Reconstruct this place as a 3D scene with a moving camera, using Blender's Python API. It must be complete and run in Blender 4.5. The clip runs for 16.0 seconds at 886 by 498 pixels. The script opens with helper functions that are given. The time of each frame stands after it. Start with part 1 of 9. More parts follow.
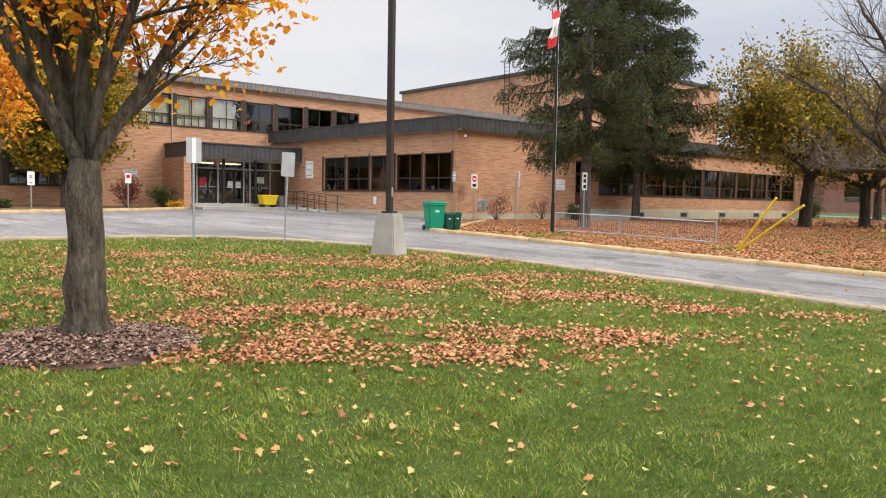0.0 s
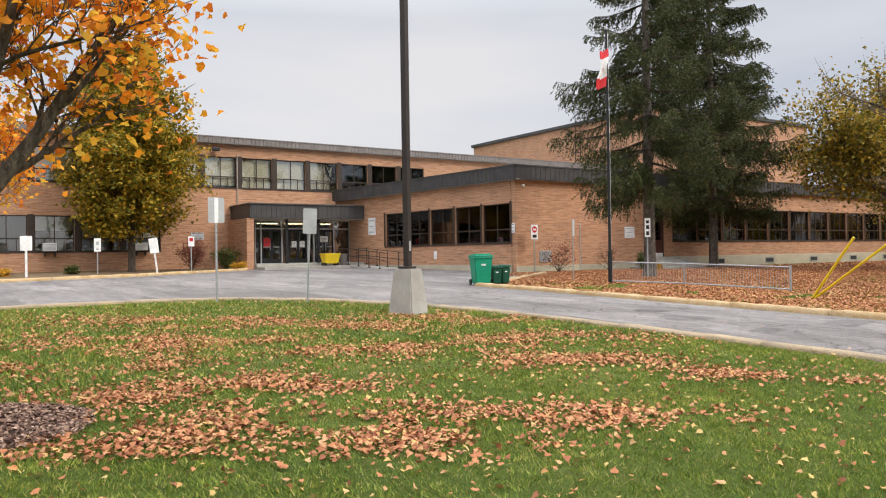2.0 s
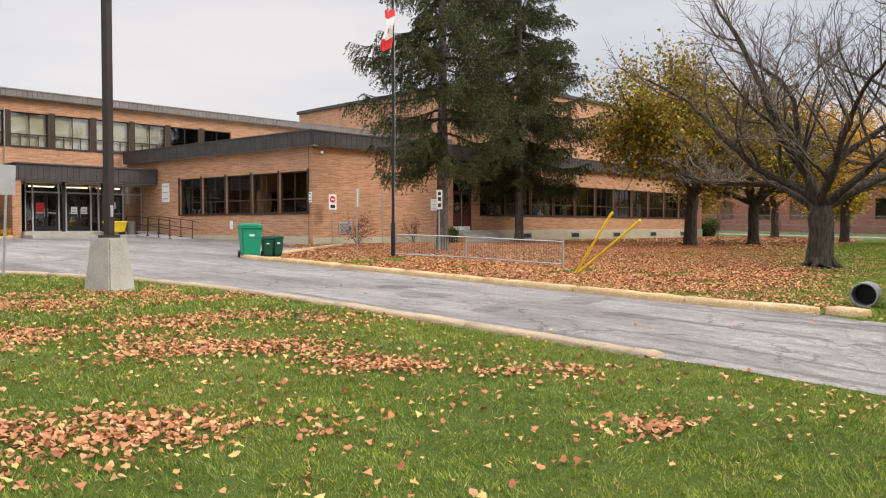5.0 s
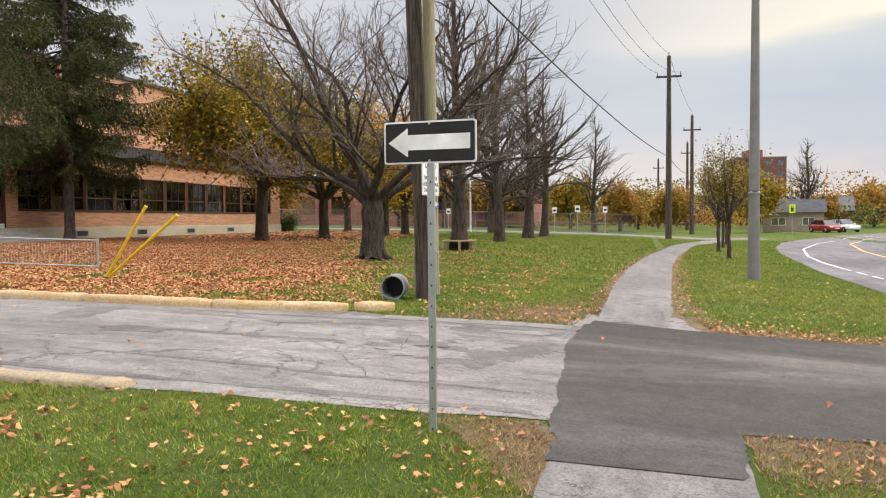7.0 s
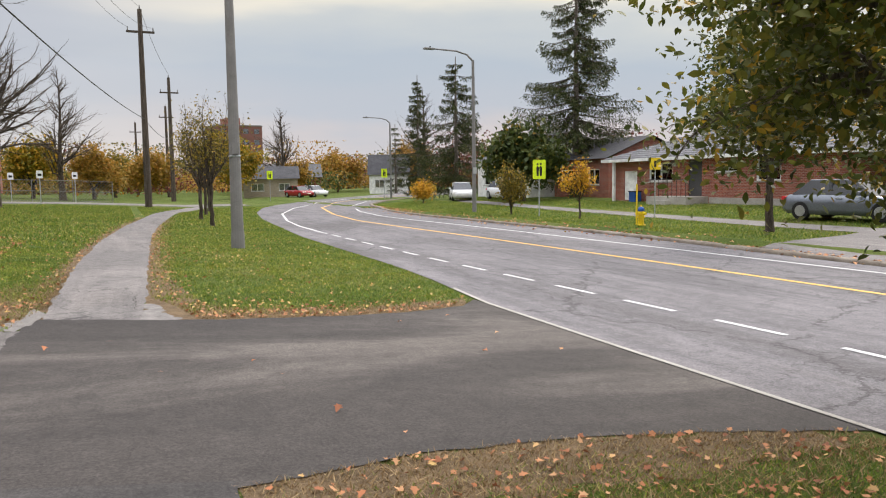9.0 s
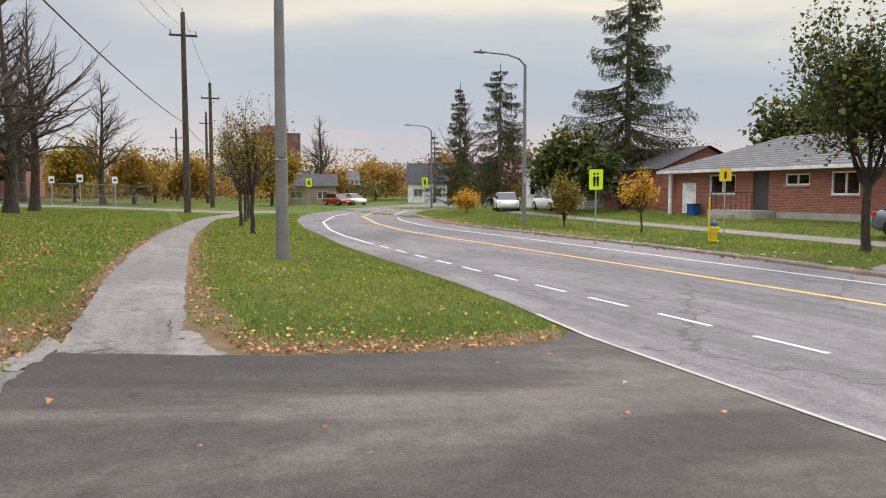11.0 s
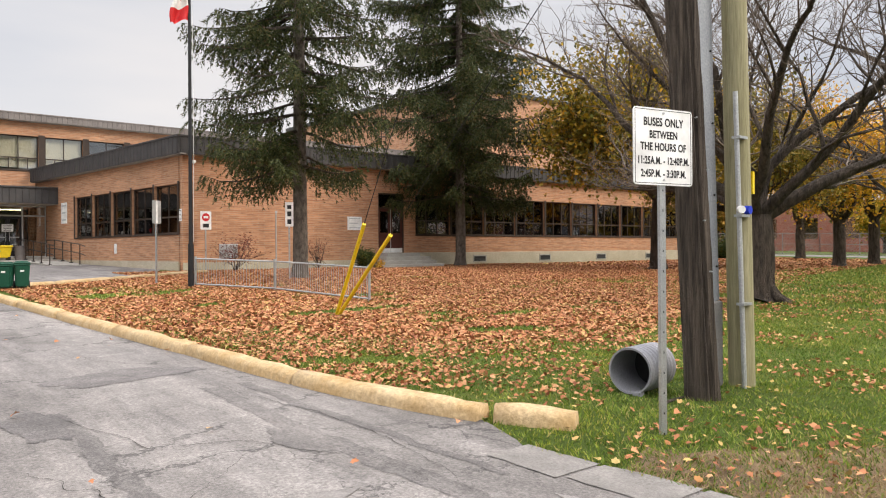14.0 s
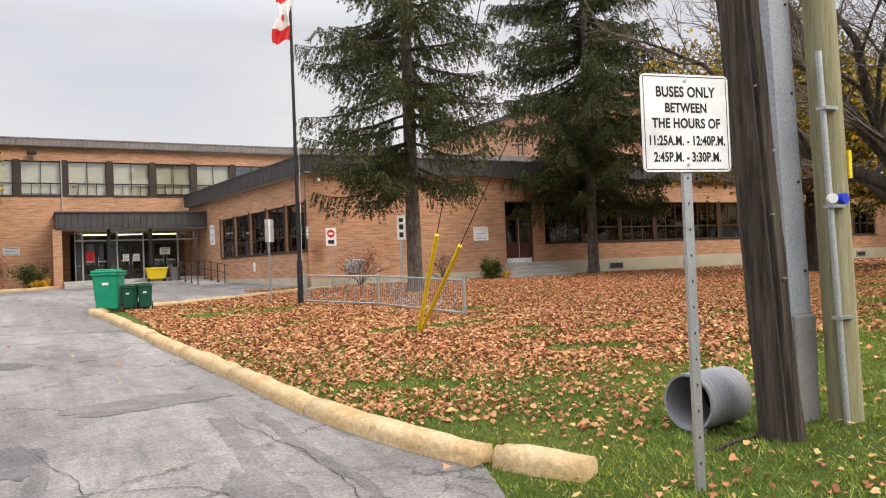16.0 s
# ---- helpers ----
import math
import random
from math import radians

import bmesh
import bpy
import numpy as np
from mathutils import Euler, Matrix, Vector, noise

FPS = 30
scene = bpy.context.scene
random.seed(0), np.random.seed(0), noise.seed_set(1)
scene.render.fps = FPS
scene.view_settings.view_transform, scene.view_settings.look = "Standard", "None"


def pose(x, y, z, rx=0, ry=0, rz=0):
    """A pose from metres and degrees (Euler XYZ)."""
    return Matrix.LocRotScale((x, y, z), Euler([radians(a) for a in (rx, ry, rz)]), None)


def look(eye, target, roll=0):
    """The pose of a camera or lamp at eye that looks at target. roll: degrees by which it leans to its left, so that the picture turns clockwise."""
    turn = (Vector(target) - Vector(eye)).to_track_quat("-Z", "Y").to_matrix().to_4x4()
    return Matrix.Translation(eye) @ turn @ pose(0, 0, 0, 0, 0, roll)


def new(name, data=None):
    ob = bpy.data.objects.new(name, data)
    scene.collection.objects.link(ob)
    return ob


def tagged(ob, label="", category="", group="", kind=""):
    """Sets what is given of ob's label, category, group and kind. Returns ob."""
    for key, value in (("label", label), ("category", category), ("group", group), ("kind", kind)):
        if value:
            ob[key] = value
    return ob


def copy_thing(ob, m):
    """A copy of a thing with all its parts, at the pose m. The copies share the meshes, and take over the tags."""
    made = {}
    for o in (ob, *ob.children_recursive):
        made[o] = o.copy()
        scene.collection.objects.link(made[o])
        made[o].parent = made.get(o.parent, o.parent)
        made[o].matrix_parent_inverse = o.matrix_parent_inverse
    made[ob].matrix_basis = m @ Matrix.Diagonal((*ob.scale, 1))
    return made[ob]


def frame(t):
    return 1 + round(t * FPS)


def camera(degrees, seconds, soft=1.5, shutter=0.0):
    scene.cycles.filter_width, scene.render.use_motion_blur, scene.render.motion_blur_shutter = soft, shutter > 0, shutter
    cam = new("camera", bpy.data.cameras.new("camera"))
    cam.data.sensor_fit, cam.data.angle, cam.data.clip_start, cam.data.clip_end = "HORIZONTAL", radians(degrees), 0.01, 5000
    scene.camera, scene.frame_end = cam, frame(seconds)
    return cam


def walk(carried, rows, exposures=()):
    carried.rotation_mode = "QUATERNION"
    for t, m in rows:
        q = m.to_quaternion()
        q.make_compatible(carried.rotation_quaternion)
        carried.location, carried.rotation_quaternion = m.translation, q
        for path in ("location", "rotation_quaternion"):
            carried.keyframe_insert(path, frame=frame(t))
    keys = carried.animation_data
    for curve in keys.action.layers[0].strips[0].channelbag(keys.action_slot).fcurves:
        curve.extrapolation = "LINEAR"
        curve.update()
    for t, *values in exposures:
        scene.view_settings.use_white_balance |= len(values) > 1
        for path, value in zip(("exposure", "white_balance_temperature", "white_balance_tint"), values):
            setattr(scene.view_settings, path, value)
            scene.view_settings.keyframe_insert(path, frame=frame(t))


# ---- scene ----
cam = camera(60.7, 16.0, 1.1)
PATH = [
    (0, (-5.157, 0.632, 1.478), (-3.861, 2.149, 1.352), 1.0),
    (0.5, (-4.696, 0.682, 1.496), (-3.514, 2.295, 1.48), -0.4),
    (1, (-4.199, 0.709, 1.528), (-3.058, 2.35, 1.589), -1.6),
    (1.5, (-3.713, 0.811, 1.492), (-2.599, 2.471, 1.54), -0.6),
    (2, (-3.222, 0.795, 1.463), (-2.111, 2.458, 1.479), -0.9),
    (2.5, (-2.78, 0.808, 1.458), (-1.71, 2.498, 1.46), -1.1),
    (3, (-2.286, 0.855, 1.476), (-1.275, 2.581, 1.468), -1.2),
    (3.2, (-2.104, 0.843, 1.456), (-1.106, 2.576, 1.444), -1.1),
    (5.3, (-0.241, 0.595, 1.392), (1.318, 1.846, 1.324), 0.2),
    (5.5, (-0.096, 0.57, 1.42), (1.557, 1.694, 1.355), 0.1),
    (6, (0.387, 0.496, 1.417), (2.187, 1.367, 1.361), -0.7),
    (6.5, (0.899, 0.503, 1.389), (2.782, 1.174, 1.329), -0.2),
    (7, (1.42, 0.443, 1.38), (3.353, 0.952, 1.304), -0.5),
    (7.5, (1.894, 0.42, 1.388), (3.877, 0.652, 1.274), 0.6),
    (8, (2.442, 0.371, 1.393), (4.429, 0.197, 1.244), 0.0),
    (8.5, (2.968, 0.235, 1.381), (4.881, -0.32, 1.196), -1.3),
    (8.7, (3.177, 0.214, 1.358), (5.031, -0.513, 1.168), -1.0),
    (10.8, (5.306, 0.133, 1.298), (7.108, -0.72, 1.14), -0.5),
    (11, (5.498, 0.148, 1.304), (7.368, -0.545, 1.152), -0.0),
    (11.5, (6.055, 0.24, 1.292), (8.031, -0.041, 1.159), 0.8),
    (12, (6.403, 0.285, 1.352), (8.396, 0.392, 1.224), 0.2),
    (12.5, (6.879, 0.326, 1.332), (8.826, 0.769, 1.215), 1.2),
    (13, (7.383, 0.375, 1.334), (9.191, 1.224, 1.223), 0.8),
    (13.5, (7.869, 0.428, 1.341), (9.389, 1.726, 1.279), -0.5),
    (14, (8.339, 0.535, 1.316), (9.633, 2.061, 1.318), -0.4),
    (14.5, (8.785, 0.535, 1.318), (9.939, 2.168, 1.358), -0.9),
    (15, (9.177, 0.576, 1.303), (10.264, 2.254, 1.364), -0.5),
    (15.5, (9.514, 0.606, 1.308), (10.543, 2.32, 1.364), -1.2),
    (16, (9.842, 0.586, 1.309), (10.798, 2.342, 1.346), -2.3),
]
walk(cam, [(t, look(eye, target, roll)) for t, eye, target, roll in PATH], [(0, 0.62, 6620, 11.0), (3, 0.48, 6620, 11.0), (6, 0.62, 6920, 12.5), (7.5, 0.54, 6900, 12.0), (8.5, 0.42, 6820, 12.0), (11.5, 0.36, 6800, 12.0), (12.5, 0.5, 6850, 12.0), (13.5, 0.64, 6920, 12.5), (15, 0.56, 6800, 12.0), (16, 0.56, 6800, 12.0)])

# ---- world, sun, exposure ----
world = bpy.data.worlds.new("world")
scene.world = world
world.use_nodes = True
wn, wl = world.node_tree.nodes, world.node_tree.links
wbg = wn["Background"]
sky = wn.new("ShaderNodeTexSky")
sky.sky_type, sky.sun_disc = "NISHITA", False
sky.sun_elevation, sky.sun_rotation = radians(32), radians(150)
sky_gain = wn.new("ShaderNodeVectorMath")
sky_gain.operation = "SCALE"
sky_gain.inputs["Scale"].default_value = 0.06
wl.new(sky.outputs[0], sky_gain.inputs[0])
coord = wn.new("ShaderNodeTexCoord")
stretch = wn.new("ShaderNodeMapping")
stretch.inputs["Scale"].default_value = (1.1, 1.1, 5.0)
wl.new(coord.outputs["Generated"], stretch.inputs[0])
clouds = wn.new("ShaderNodeTexNoise")
clouds.inputs["Scale"].default_value, clouds.inputs["Detail"].default_value = 1.3, 5.0
clouds.inputs["Roughness"].default_value = 0.45
wl.new(stretch.outputs[0], clouds.inputs["Vector"])
cramp = wn.new("ShaderNodeValToRGB")
cramp.color_ramp.elements[0].position, cramp.color_ramp.elements[0].color = 0.36, (0.40, 0.43, 0.49, 1)
cramp.color_ramp.elements[1].position, cramp.color_ramp.elements[1].color = 0.66, (0.56, 0.56, 0.575, 1)
mid = cramp.color_ramp.elements.new(0.5)
mid.color = (0.48, 0.50, 0.54, 1)
wl.new(clouds.outputs["Fac"], cramp.inputs[0])
overcast = wn.new("ShaderNodeMix")
overcast.data_type = "RGBA"
overcast.inputs["Factor"].default_value = 0.88
wl.new(sky_gain.outputs[0], overcast.inputs["A"])
wl.new(cramp.outputs[0], overcast.inputs["B"])
zen = wn.new("ShaderNodeSeparateXYZ")
wl.new(coord.outputs["Generated"], zen.inputs[0])
rise = wn.new("ShaderNodeMapRange")
rise.inputs["From Min"].default_value, rise.inputs["From Max"].default_value = 0.3, 1.0
rise.inputs["To Min"].default_value, rise.inputs["To Max"].default_value = 1.06, 5.5
wl.new(zen.outputs["Z"], rise.inputs["Value"])
dome = wn.new("ShaderNodeVectorMath")
dome.operation = "SCALE"
# towards the street the cloud deck breaks: warm at the skyline, slate above it, a pale rim higher up
streaks = wn.new("ShaderNodeTexNoise")
streaks.inputs["Scale"].default_value, streaks.inputs["Detail"].default_value = 2.4, 5.0
wl.new(stretch.outputs[0], streaks.inputs["Vector"])
lift = wn.new("ShaderNodeMapRange")
lift.inputs["To Min"].default_value, lift.inputs["To Max"].default_value = -0.075, 0.075
wl.new(streaks.outputs["Fac"], lift.inputs["Value"])
high = wn.new("ShaderNodeMath")
wl.new(zen.outputs["Z"], high.inputs[0])
wl.new(lift.outputs["Result"], high.inputs[1])
deck = wn.new("ShaderNodeValToRGB")
de = deck.color_ramp.elements
de[0].position, de[0].color = 0.0, (0.56, 0.47, 0.43, 1)
de[1].position, de[1].color = 0.45, (0.50, 0.50, 0.50, 1)
for at, tone in ((0.045, (0.50, 0.46, 0.46, 1)), (0.085, (0.38, 0.42, 0.48, 1)), (0.14, (0.35, 0.41, 0.48, 1)), (0.19, (0.44, 0.48, 0.50, 1)), (0.225, (0.64, 0.625, 0.55, 1)), (0.29, (0.60, 0.59, 0.55, 1))):
    de.new(at).color = tone
wl.new(high.outputs[0], deck.inputs[0])
facing = wn.new("ShaderNodeVectorMath")
facing.operation = "DOT_PRODUCT"
facing.inputs[1].default_value = (0.77, -0.64, 0.0)
wl.new(coord.outputs["Generated"], facing.inputs[0])
sector = wn.new("ShaderNodeMapRange")
sector.interpolation_type = "SMOOTHSTEP"
sector.inputs["From Min"].default_value, sector.inputs["From Max"].default_value = 0.62, 0.92
wl.new(facing.outputs["Value"], sector.inputs["Value"])
broken = wn.new("ShaderNodeMix")
broken.data_type = "RGBA"
wl.new(sector.outputs["Result"], broken.inputs["Factor"])
wl.new(overcast.outputs["Result"], broken.inputs["A"])
wl.new(deck.outputs[0], broken.inputs["B"])
wl.new(broken.outputs["Result"], dome.inputs[0])
wl.new(rise.outputs["Result"], dome.inputs["Scale"])
wl.new(dome.outputs[0], wbg.inputs[0])
wbg.inputs[1].default_value = 1.0

sun_data = bpy.data.lights.new("sun", "SUN")
sun_data.energy, sun_data.angle, sun_data.color = 1.5, radians(24), (1.0, 0.95, 0.88)
sun = new("sun", sun_data)
sun.matrix_world = look((0, 0, 50), (-18.0, 32.0, 20))

# ---- materials ----


def nodes_of(name, rough=0.8, metal=0.0, spec=0.3):
    m = bpy.data.materials.new(name)
    m.use_nodes = True
    n, l = m.node_tree.nodes, m.node_tree.links
    b = n["Principled BSDF"]
    b.inputs["Roughness"].default_value = rough
    b.inputs["Metallic"].default_value = metal
    b.inputs["Specular IOR Level"].default_value = spec
    return m, n, l, b


def rgba(c):
    return (c[0], c[1], c[2], 1.0)


def noise_node(n, l, scale, detail=4.0, rough=0.6, vec=None, squash=None, dist=0.0):
    t = n.new("ShaderNodeTexNoise")
    t.inputs["Scale"].default_value, t.inputs["Detail"].default_value = scale, detail
    t.inputs["Roughness"].default_value, t.inputs["Distortion"].default_value = rough, dist
    if vec is None:
        c = n.new("ShaderNodeTexCoord")
        vec = c.outputs["Object"]
    if squash:
        mp = n.new("ShaderNodeMapping")
        mp.inputs["Scale"].default_value = squash
        l.new(vec, mp.inputs[0])
        vec = mp.outputs[0]
    l.new(vec, t.inputs["Vector"])
    return t


def ramp(n, l, src, stops):
    r = n.new("ShaderNodeValToRGB")
    e = r.color_ramp.elements
    e[0].position, e[0].color = stops[0][0], rgba(stops[0][1])
    e[1].position, e[1].color = stops[-1][0], rgba(stops[-1][1])
    for p, c in stops[1:-1]:
        k = e.new(p)
        k.color = rgba(c)
    l.new(src, r.inputs[0])
    return r.outputs[0]


def mixed(n, l, fac, a, b, blend="MIX"):
    x = n.new("ShaderNodeMix")
    x.data_type, x.blend_type = "RGBA", blend
    for key, v in (("Factor", fac), ("A", a), ("B", b)):
        s = x.inputs[key]
        if isinstance(v, (int, float)):
            s.default_value = v
        elif isinstance(v, tuple):
            s.default_value = rgba(v)
        else:
            l.new(v, s)
    return x.outputs["Result"]


def bump(n, l, b, src, strength, distance):
    k = n.new("ShaderNodeBump")
    k.inputs["Strength"].default_value, k.inputs["Distance"].default_value = strength, distance
    l.new(src, k.inputs["Height"])
    l.new(k.outputs[0], b.inputs["Normal"])


def mottled(name, c1, c2, scale=3.0, fine=40.0, rough=0.8, metal=0.0, relief=0.3, depth=0.01, squash=None, spec=0.3):
    """Two colours mixed by broad and fine noise, with fine relief."""
    m, n, l, b = nodes_of(name, rough, metal, spec)
    big = noise_node(n, l, scale, 5.0, 0.6, squash=squash)
    small = noise_node(n, l, fine, 4.0, 0.7, squash=squash)
    base = ramp(n, l, big.outputs["Fac"], [(0.3, c1), (0.7, c2)])
    spec_c = ramp(n, l, small.outputs["Fac"], [(0.3, (0.72, 0.72, 0.72)), (0.7, (1.22, 1.22, 1.22))])
    l.new(mixed(n, l, 1.0, base, spec_c, "MULTIPLY"), b.inputs["Base Color"])
    bump(n, l, b, small.outputs["Fac"], relief, depth)
    return m


def leafy(name, stops, rough=0.65, thin=0.25, scale=9.0, low=(0.75, 0.75, 0.75), high=(1.2, 1.2, 1.2)):
    """Leaves: a colour for each leaf, some light passing through."""
    m, n, l, b = nodes_of(name, rough, 0.0, 0.25)
    g = n.new("ShaderNodeNewGeometry")
    col = ramp(n, l, g.outputs["Random Per Island"], stops)
    big = noise_node(n, l, scale, 4.0)
    tone = ramp(n, l, big.outputs["Fac"], [(0.3, low), (0.7, high)])
    col = mixed(n, l, 1.0, col, tone, "MULTIPLY")
    l.new(col, b.inputs["Base Color"])
    if thin:
        t = n.new("ShaderNodeBsdfTranslucent")
        l.new(col, t.inputs[0])
        x = n.new("ShaderNodeMixShader")
        x.inputs[0].default_value = thin
        l.new(b.outputs[0], x.inputs[1])
        l.new(t.outputs[0], x.inputs[2])
        l.new(x.outputs[0], n["Material Output"].inputs[0])
    return m


def brick_mat(name, tones, mortar, height=0.075, length=0.5):
    """Long thin bricks in courses; the wall's own length runs through both level axes."""
    m, n, l, b = nodes_of(name, 0.85)
    c = n.new("ShaderNodeTexCoord")
    sep = n.new("ShaderNodeSeparateXYZ")
    l.new(c.outputs["Object"], sep.inputs[0])
    add = n.new("ShaderNodeMath")
    l.new(sep.outputs[0], add.inputs[0])
    l.new(sep.outputs[1], add.inputs[1])
    com = n.new("ShaderNodeCombineXYZ")
    l.new(add.outputs[0], com.inputs[0])
    l.new(sep.outputs[2], com.inputs[1])
    t = n.new("ShaderNodeTexBrick")
    t.inputs["Scale"].default_value = 1.0
    t.inputs["Brick Width"].default_value, t.inputs["Row Height"].default_value = length, height
    t.inputs["Mortar Size"].default_value, t.inputs["Mortar Smooth"].default_value = 0.009, 0.3
    t.inputs["Bias"].default_value = 0.0
    t.inputs["Color1"].default_value, t.inputs["Color2"].default_value = rgba(tones[0]), rgba(tones[1])
    t.inputs["Mortar"].default_value = rgba(mortar)
    l.new(com.outputs[0], t.inputs["Vector"])
    rows = noise_node(n, l, 1.0, 3.0, 0.8, vec=com.outputs[0], squash=(1.6, 13.0, 1.0))
    tone = ramp(n, l, rows.outputs["Fac"], [(0.28, (0.62, 0.58, 0.56)), (0.5, (1.0, 1.0, 1.0)), (0.72, (1.28, 1.25, 1.18))])
    col = mixed(n, l, 1.0, t.outputs["Color"], tone, "MULTIPLY")
    big = noise_node(n, l, 0.35, 4.0)
    wear = ramp(n, l, big.outputs["Fac"], [(0.3, (0.86, 0.86, 0.87)), (0.7, (1.1, 1.08, 1.06))])
    l.new(mixed(n, l, 1.0, col, wear, "MULTIPLY"), b.inputs["Base Color"])
    bump(n, l, b, t.outputs["Fac"], -0.5, 0.02)
    return m


def asphalt_mat(name, c1, c2, patch, crack=0.5, scale=0.45, worn=0.62, along=(0.6, 1.0, 1.0)):
    """Old asphalt: broad tone, mottling, grit, darker patches with ragged edges, cracks."""
    m, n, l, b = nodes_of(name, 0.88)
    big = noise_node(n, l, 0.5, 6.0, 0.62, squash=along)
    mid_n = noise_node(n, l, 5.0, 6.0, 0.75)
    small = noise_node(n, l, 42.0, 4.0, 0.85)
    base = ramp(n, l, big.outputs["Fac"], [(0.36, c1), (0.62, c2)])
    mott = ramp(n, l, mid_n.outputs["Fac"], [(0.3, (0.78, 0.78, 0.78)), (0.7, (1.2, 1.2, 1.2))])
    grit = ramp(n, l, small.outputs["Fac"], [(0.3, (0.5, 0.5, 0.5)), (0.5, (1.0, 1.0, 1.0)), (0.7, (1.6, 1.6, 1.6))])
    col = mixed(n, l, 1.0, mixed(n, l, 1.0, base, mott, "MULTIPLY"), grit, "MULTIPLY")
    lanes = noise_node(n, l, 3.2, 5.0, 0.7, squash=tuple(0.1 if a < 1 else 1.0 for a in along))
    drag = ramp(n, l, lanes.outputs["Fac"], [(0.3, (0.72, 0.72, 0.73)), (0.5, (1.0, 1.0, 1.0)), (0.72, (1.22, 1.21, 1.2))])
    col = mixed(n, l, 1.0, col, drag, "MULTIPLY")
    spots = noise_node(n, l, 0.42, 8.0, 0.62, dist=0.6, squash=along)
    old = ramp(n, l, spots.outputs["Fac"], [(worn - 0.09, (0, 0, 0)), (worn - 0.01, (0.7, 0.7, 0.7)), (worn + 0.12, (1, 1, 1))])
    dark = mixed(n, l, 1.0, mixed(n, l, 1.0, patch, mott, "MULTIPLY"), grit, "MULTIPLY")
    col = mixed(n, l, old, col, dark)
    warp = noise_node(n, l, 1.6, 6.0, 0.7)
    c = n.new("ShaderNodeTexCoord")
    shift = n.new("ShaderNodeVectorMath")
    shift.operation = "MULTIPLY_ADD"
    l.new(warp.outputs["Color"], shift.inputs[0])
    shift.inputs[1].default_value = (1.1, 1.1, 0.0)
    l.new(c.outputs["Object"], shift.inputs[2])
    gaps = noise_node(n, l, 0.6, 3.0)
    for sc, wd, lo in ((scale, 0.009, 0.36), (scale * 3.5, 0.016, 0.48)):
        v = n.new("ShaderNodeTexVoronoi")
        v.feature = "DISTANCE_TO_EDGE"
        v.inputs["Scale"].default_value = sc
        l.new(shift.outputs[0], v.inputs["Vector"])
        lines = ramp(n, l, v.outputs["Distance"], [(wd * 0.35, (1, 1, 1)), (wd, (0, 0, 0))])
        some = ramp(n, l, gaps.outputs["Fac"], [(lo, (0, 0, 0)), (lo + 0.12, (crack, crack, crack))])
        col = mixed(n, l, mixed(n, l, 1.0, lines, some, "MULTIPLY"), col, (0.03, 0.028, 0.027))
    l.new(col, b.inputs["Base Color"])
    bump(n, l, b, small.outputs["Fac"], 0.6, 0.006)
    return m


def glass_mat(name, tint=(0.92, 0.94, 0.93)):
    m, n, l, b = nodes_of(name)
    tr = n.new("ShaderNodeBsdfTransparent")
    tr.inputs[0].default_value = rgba(tint)
    gl = n.new("ShaderNodeBsdfGlossy")
    gl.inputs["Roughness"].default_value = 0.02
    fr = n.new("ShaderNodeFresnel")
    fr.inputs["IOR"].default_value = 2.3
    x = n.new("ShaderNodeMixShader")
    wob = noise_node(n, l, 1.2, 2.0)
    k = n.new("ShaderNodeBump")
    k.inputs["Strength"].default_value, k.inputs["Distance"].default_value = 0.15, 0.03
    l.new(wob.outputs["Fac"], k.inputs["Height"])
    l.new(k.outputs[0], gl.inputs["Normal"])
    l.new(fr.outputs[0], x.inputs[0])
    l.new(tr.outputs[0], x.inputs[1])
    l.new(gl.outputs[0], x.inputs[2])
    l.new(x.outputs[0], n["Material Output"].inputs[0])
    return m


M_BRICK = brick_mat("buff_brick", ((0.50, 0.265, 0.15), (0.38, 0.185, 0.10)), (0.42, 0.30, 0.21))
M_REDBRICK = brick_mat("red_brick", ((0.30, 0.085, 0.05), (0.22, 0.06, 0.04)), (0.34, 0.27, 0.23), 0.075, 0.23)
M_TANBRICK = brick_mat("tan_brick", ((0.36, 0.31, 0.22), (0.30, 0.25, 0.18)), (0.36, 0.33, 0.28), 0.075, 0.23)
M_PLINTH = mottled("plinth_stone", (0.42, 0.36, 0.26), (0.52, 0.46, 0.35), 1.2, 30)
M_FASCIA = mottled("dark_fascia_metal", (0.045, 0.042, 0.042), (0.07, 0.066, 0.064), 2.0, 30, 0.55, 0.0, 0.1)
M_FASCIA2 = mottled("grey_brown_fascia", (0.16, 0.14, 0.13), (0.22, 0.195, 0.18), 2.0, 30, 0.6, 0.0, 0.1)
M_SOFFIT = mottled("soffit_board", (0.33, 0.30, 0.27), (0.4, 0.37, 0.33), 2.0, 30)
M_ROOF = mottled("flat_roof_gravel", (0.2, 0.2, 0.2), (0.3, 0.29, 0.28), 1.0, 60)
M_WFRAME = mottled("dark_brown_window_metal", (0.035, 0.024, 0.018), (0.055, 0.036, 0.026), 3.0, 50, 0.5)
M_GLASS = glass_mat("window_glass")
M_BLIND = mottled("cream_blind_cloth", (0.72, 0.66, 0.50), (0.80, 0.74, 0.60), 1.0, 25, 0.9)
M_DARK = mottled("dark_paint_and_room_shade", (0.05, 0.05, 0.05), (0.08, 0.08, 0.08), 1.0, 20)
M_ROOM = mottled("room_paint", (0.15, 0.15, 0.145), (0.21, 0.21, 0.2), 0.7, 20)
M_WHITE = mottled("white_paint", (0.74, 0.74, 0.72), (0.80, 0.80, 0.78), 1.0, 2, 0.5, 0.0, 0.05)
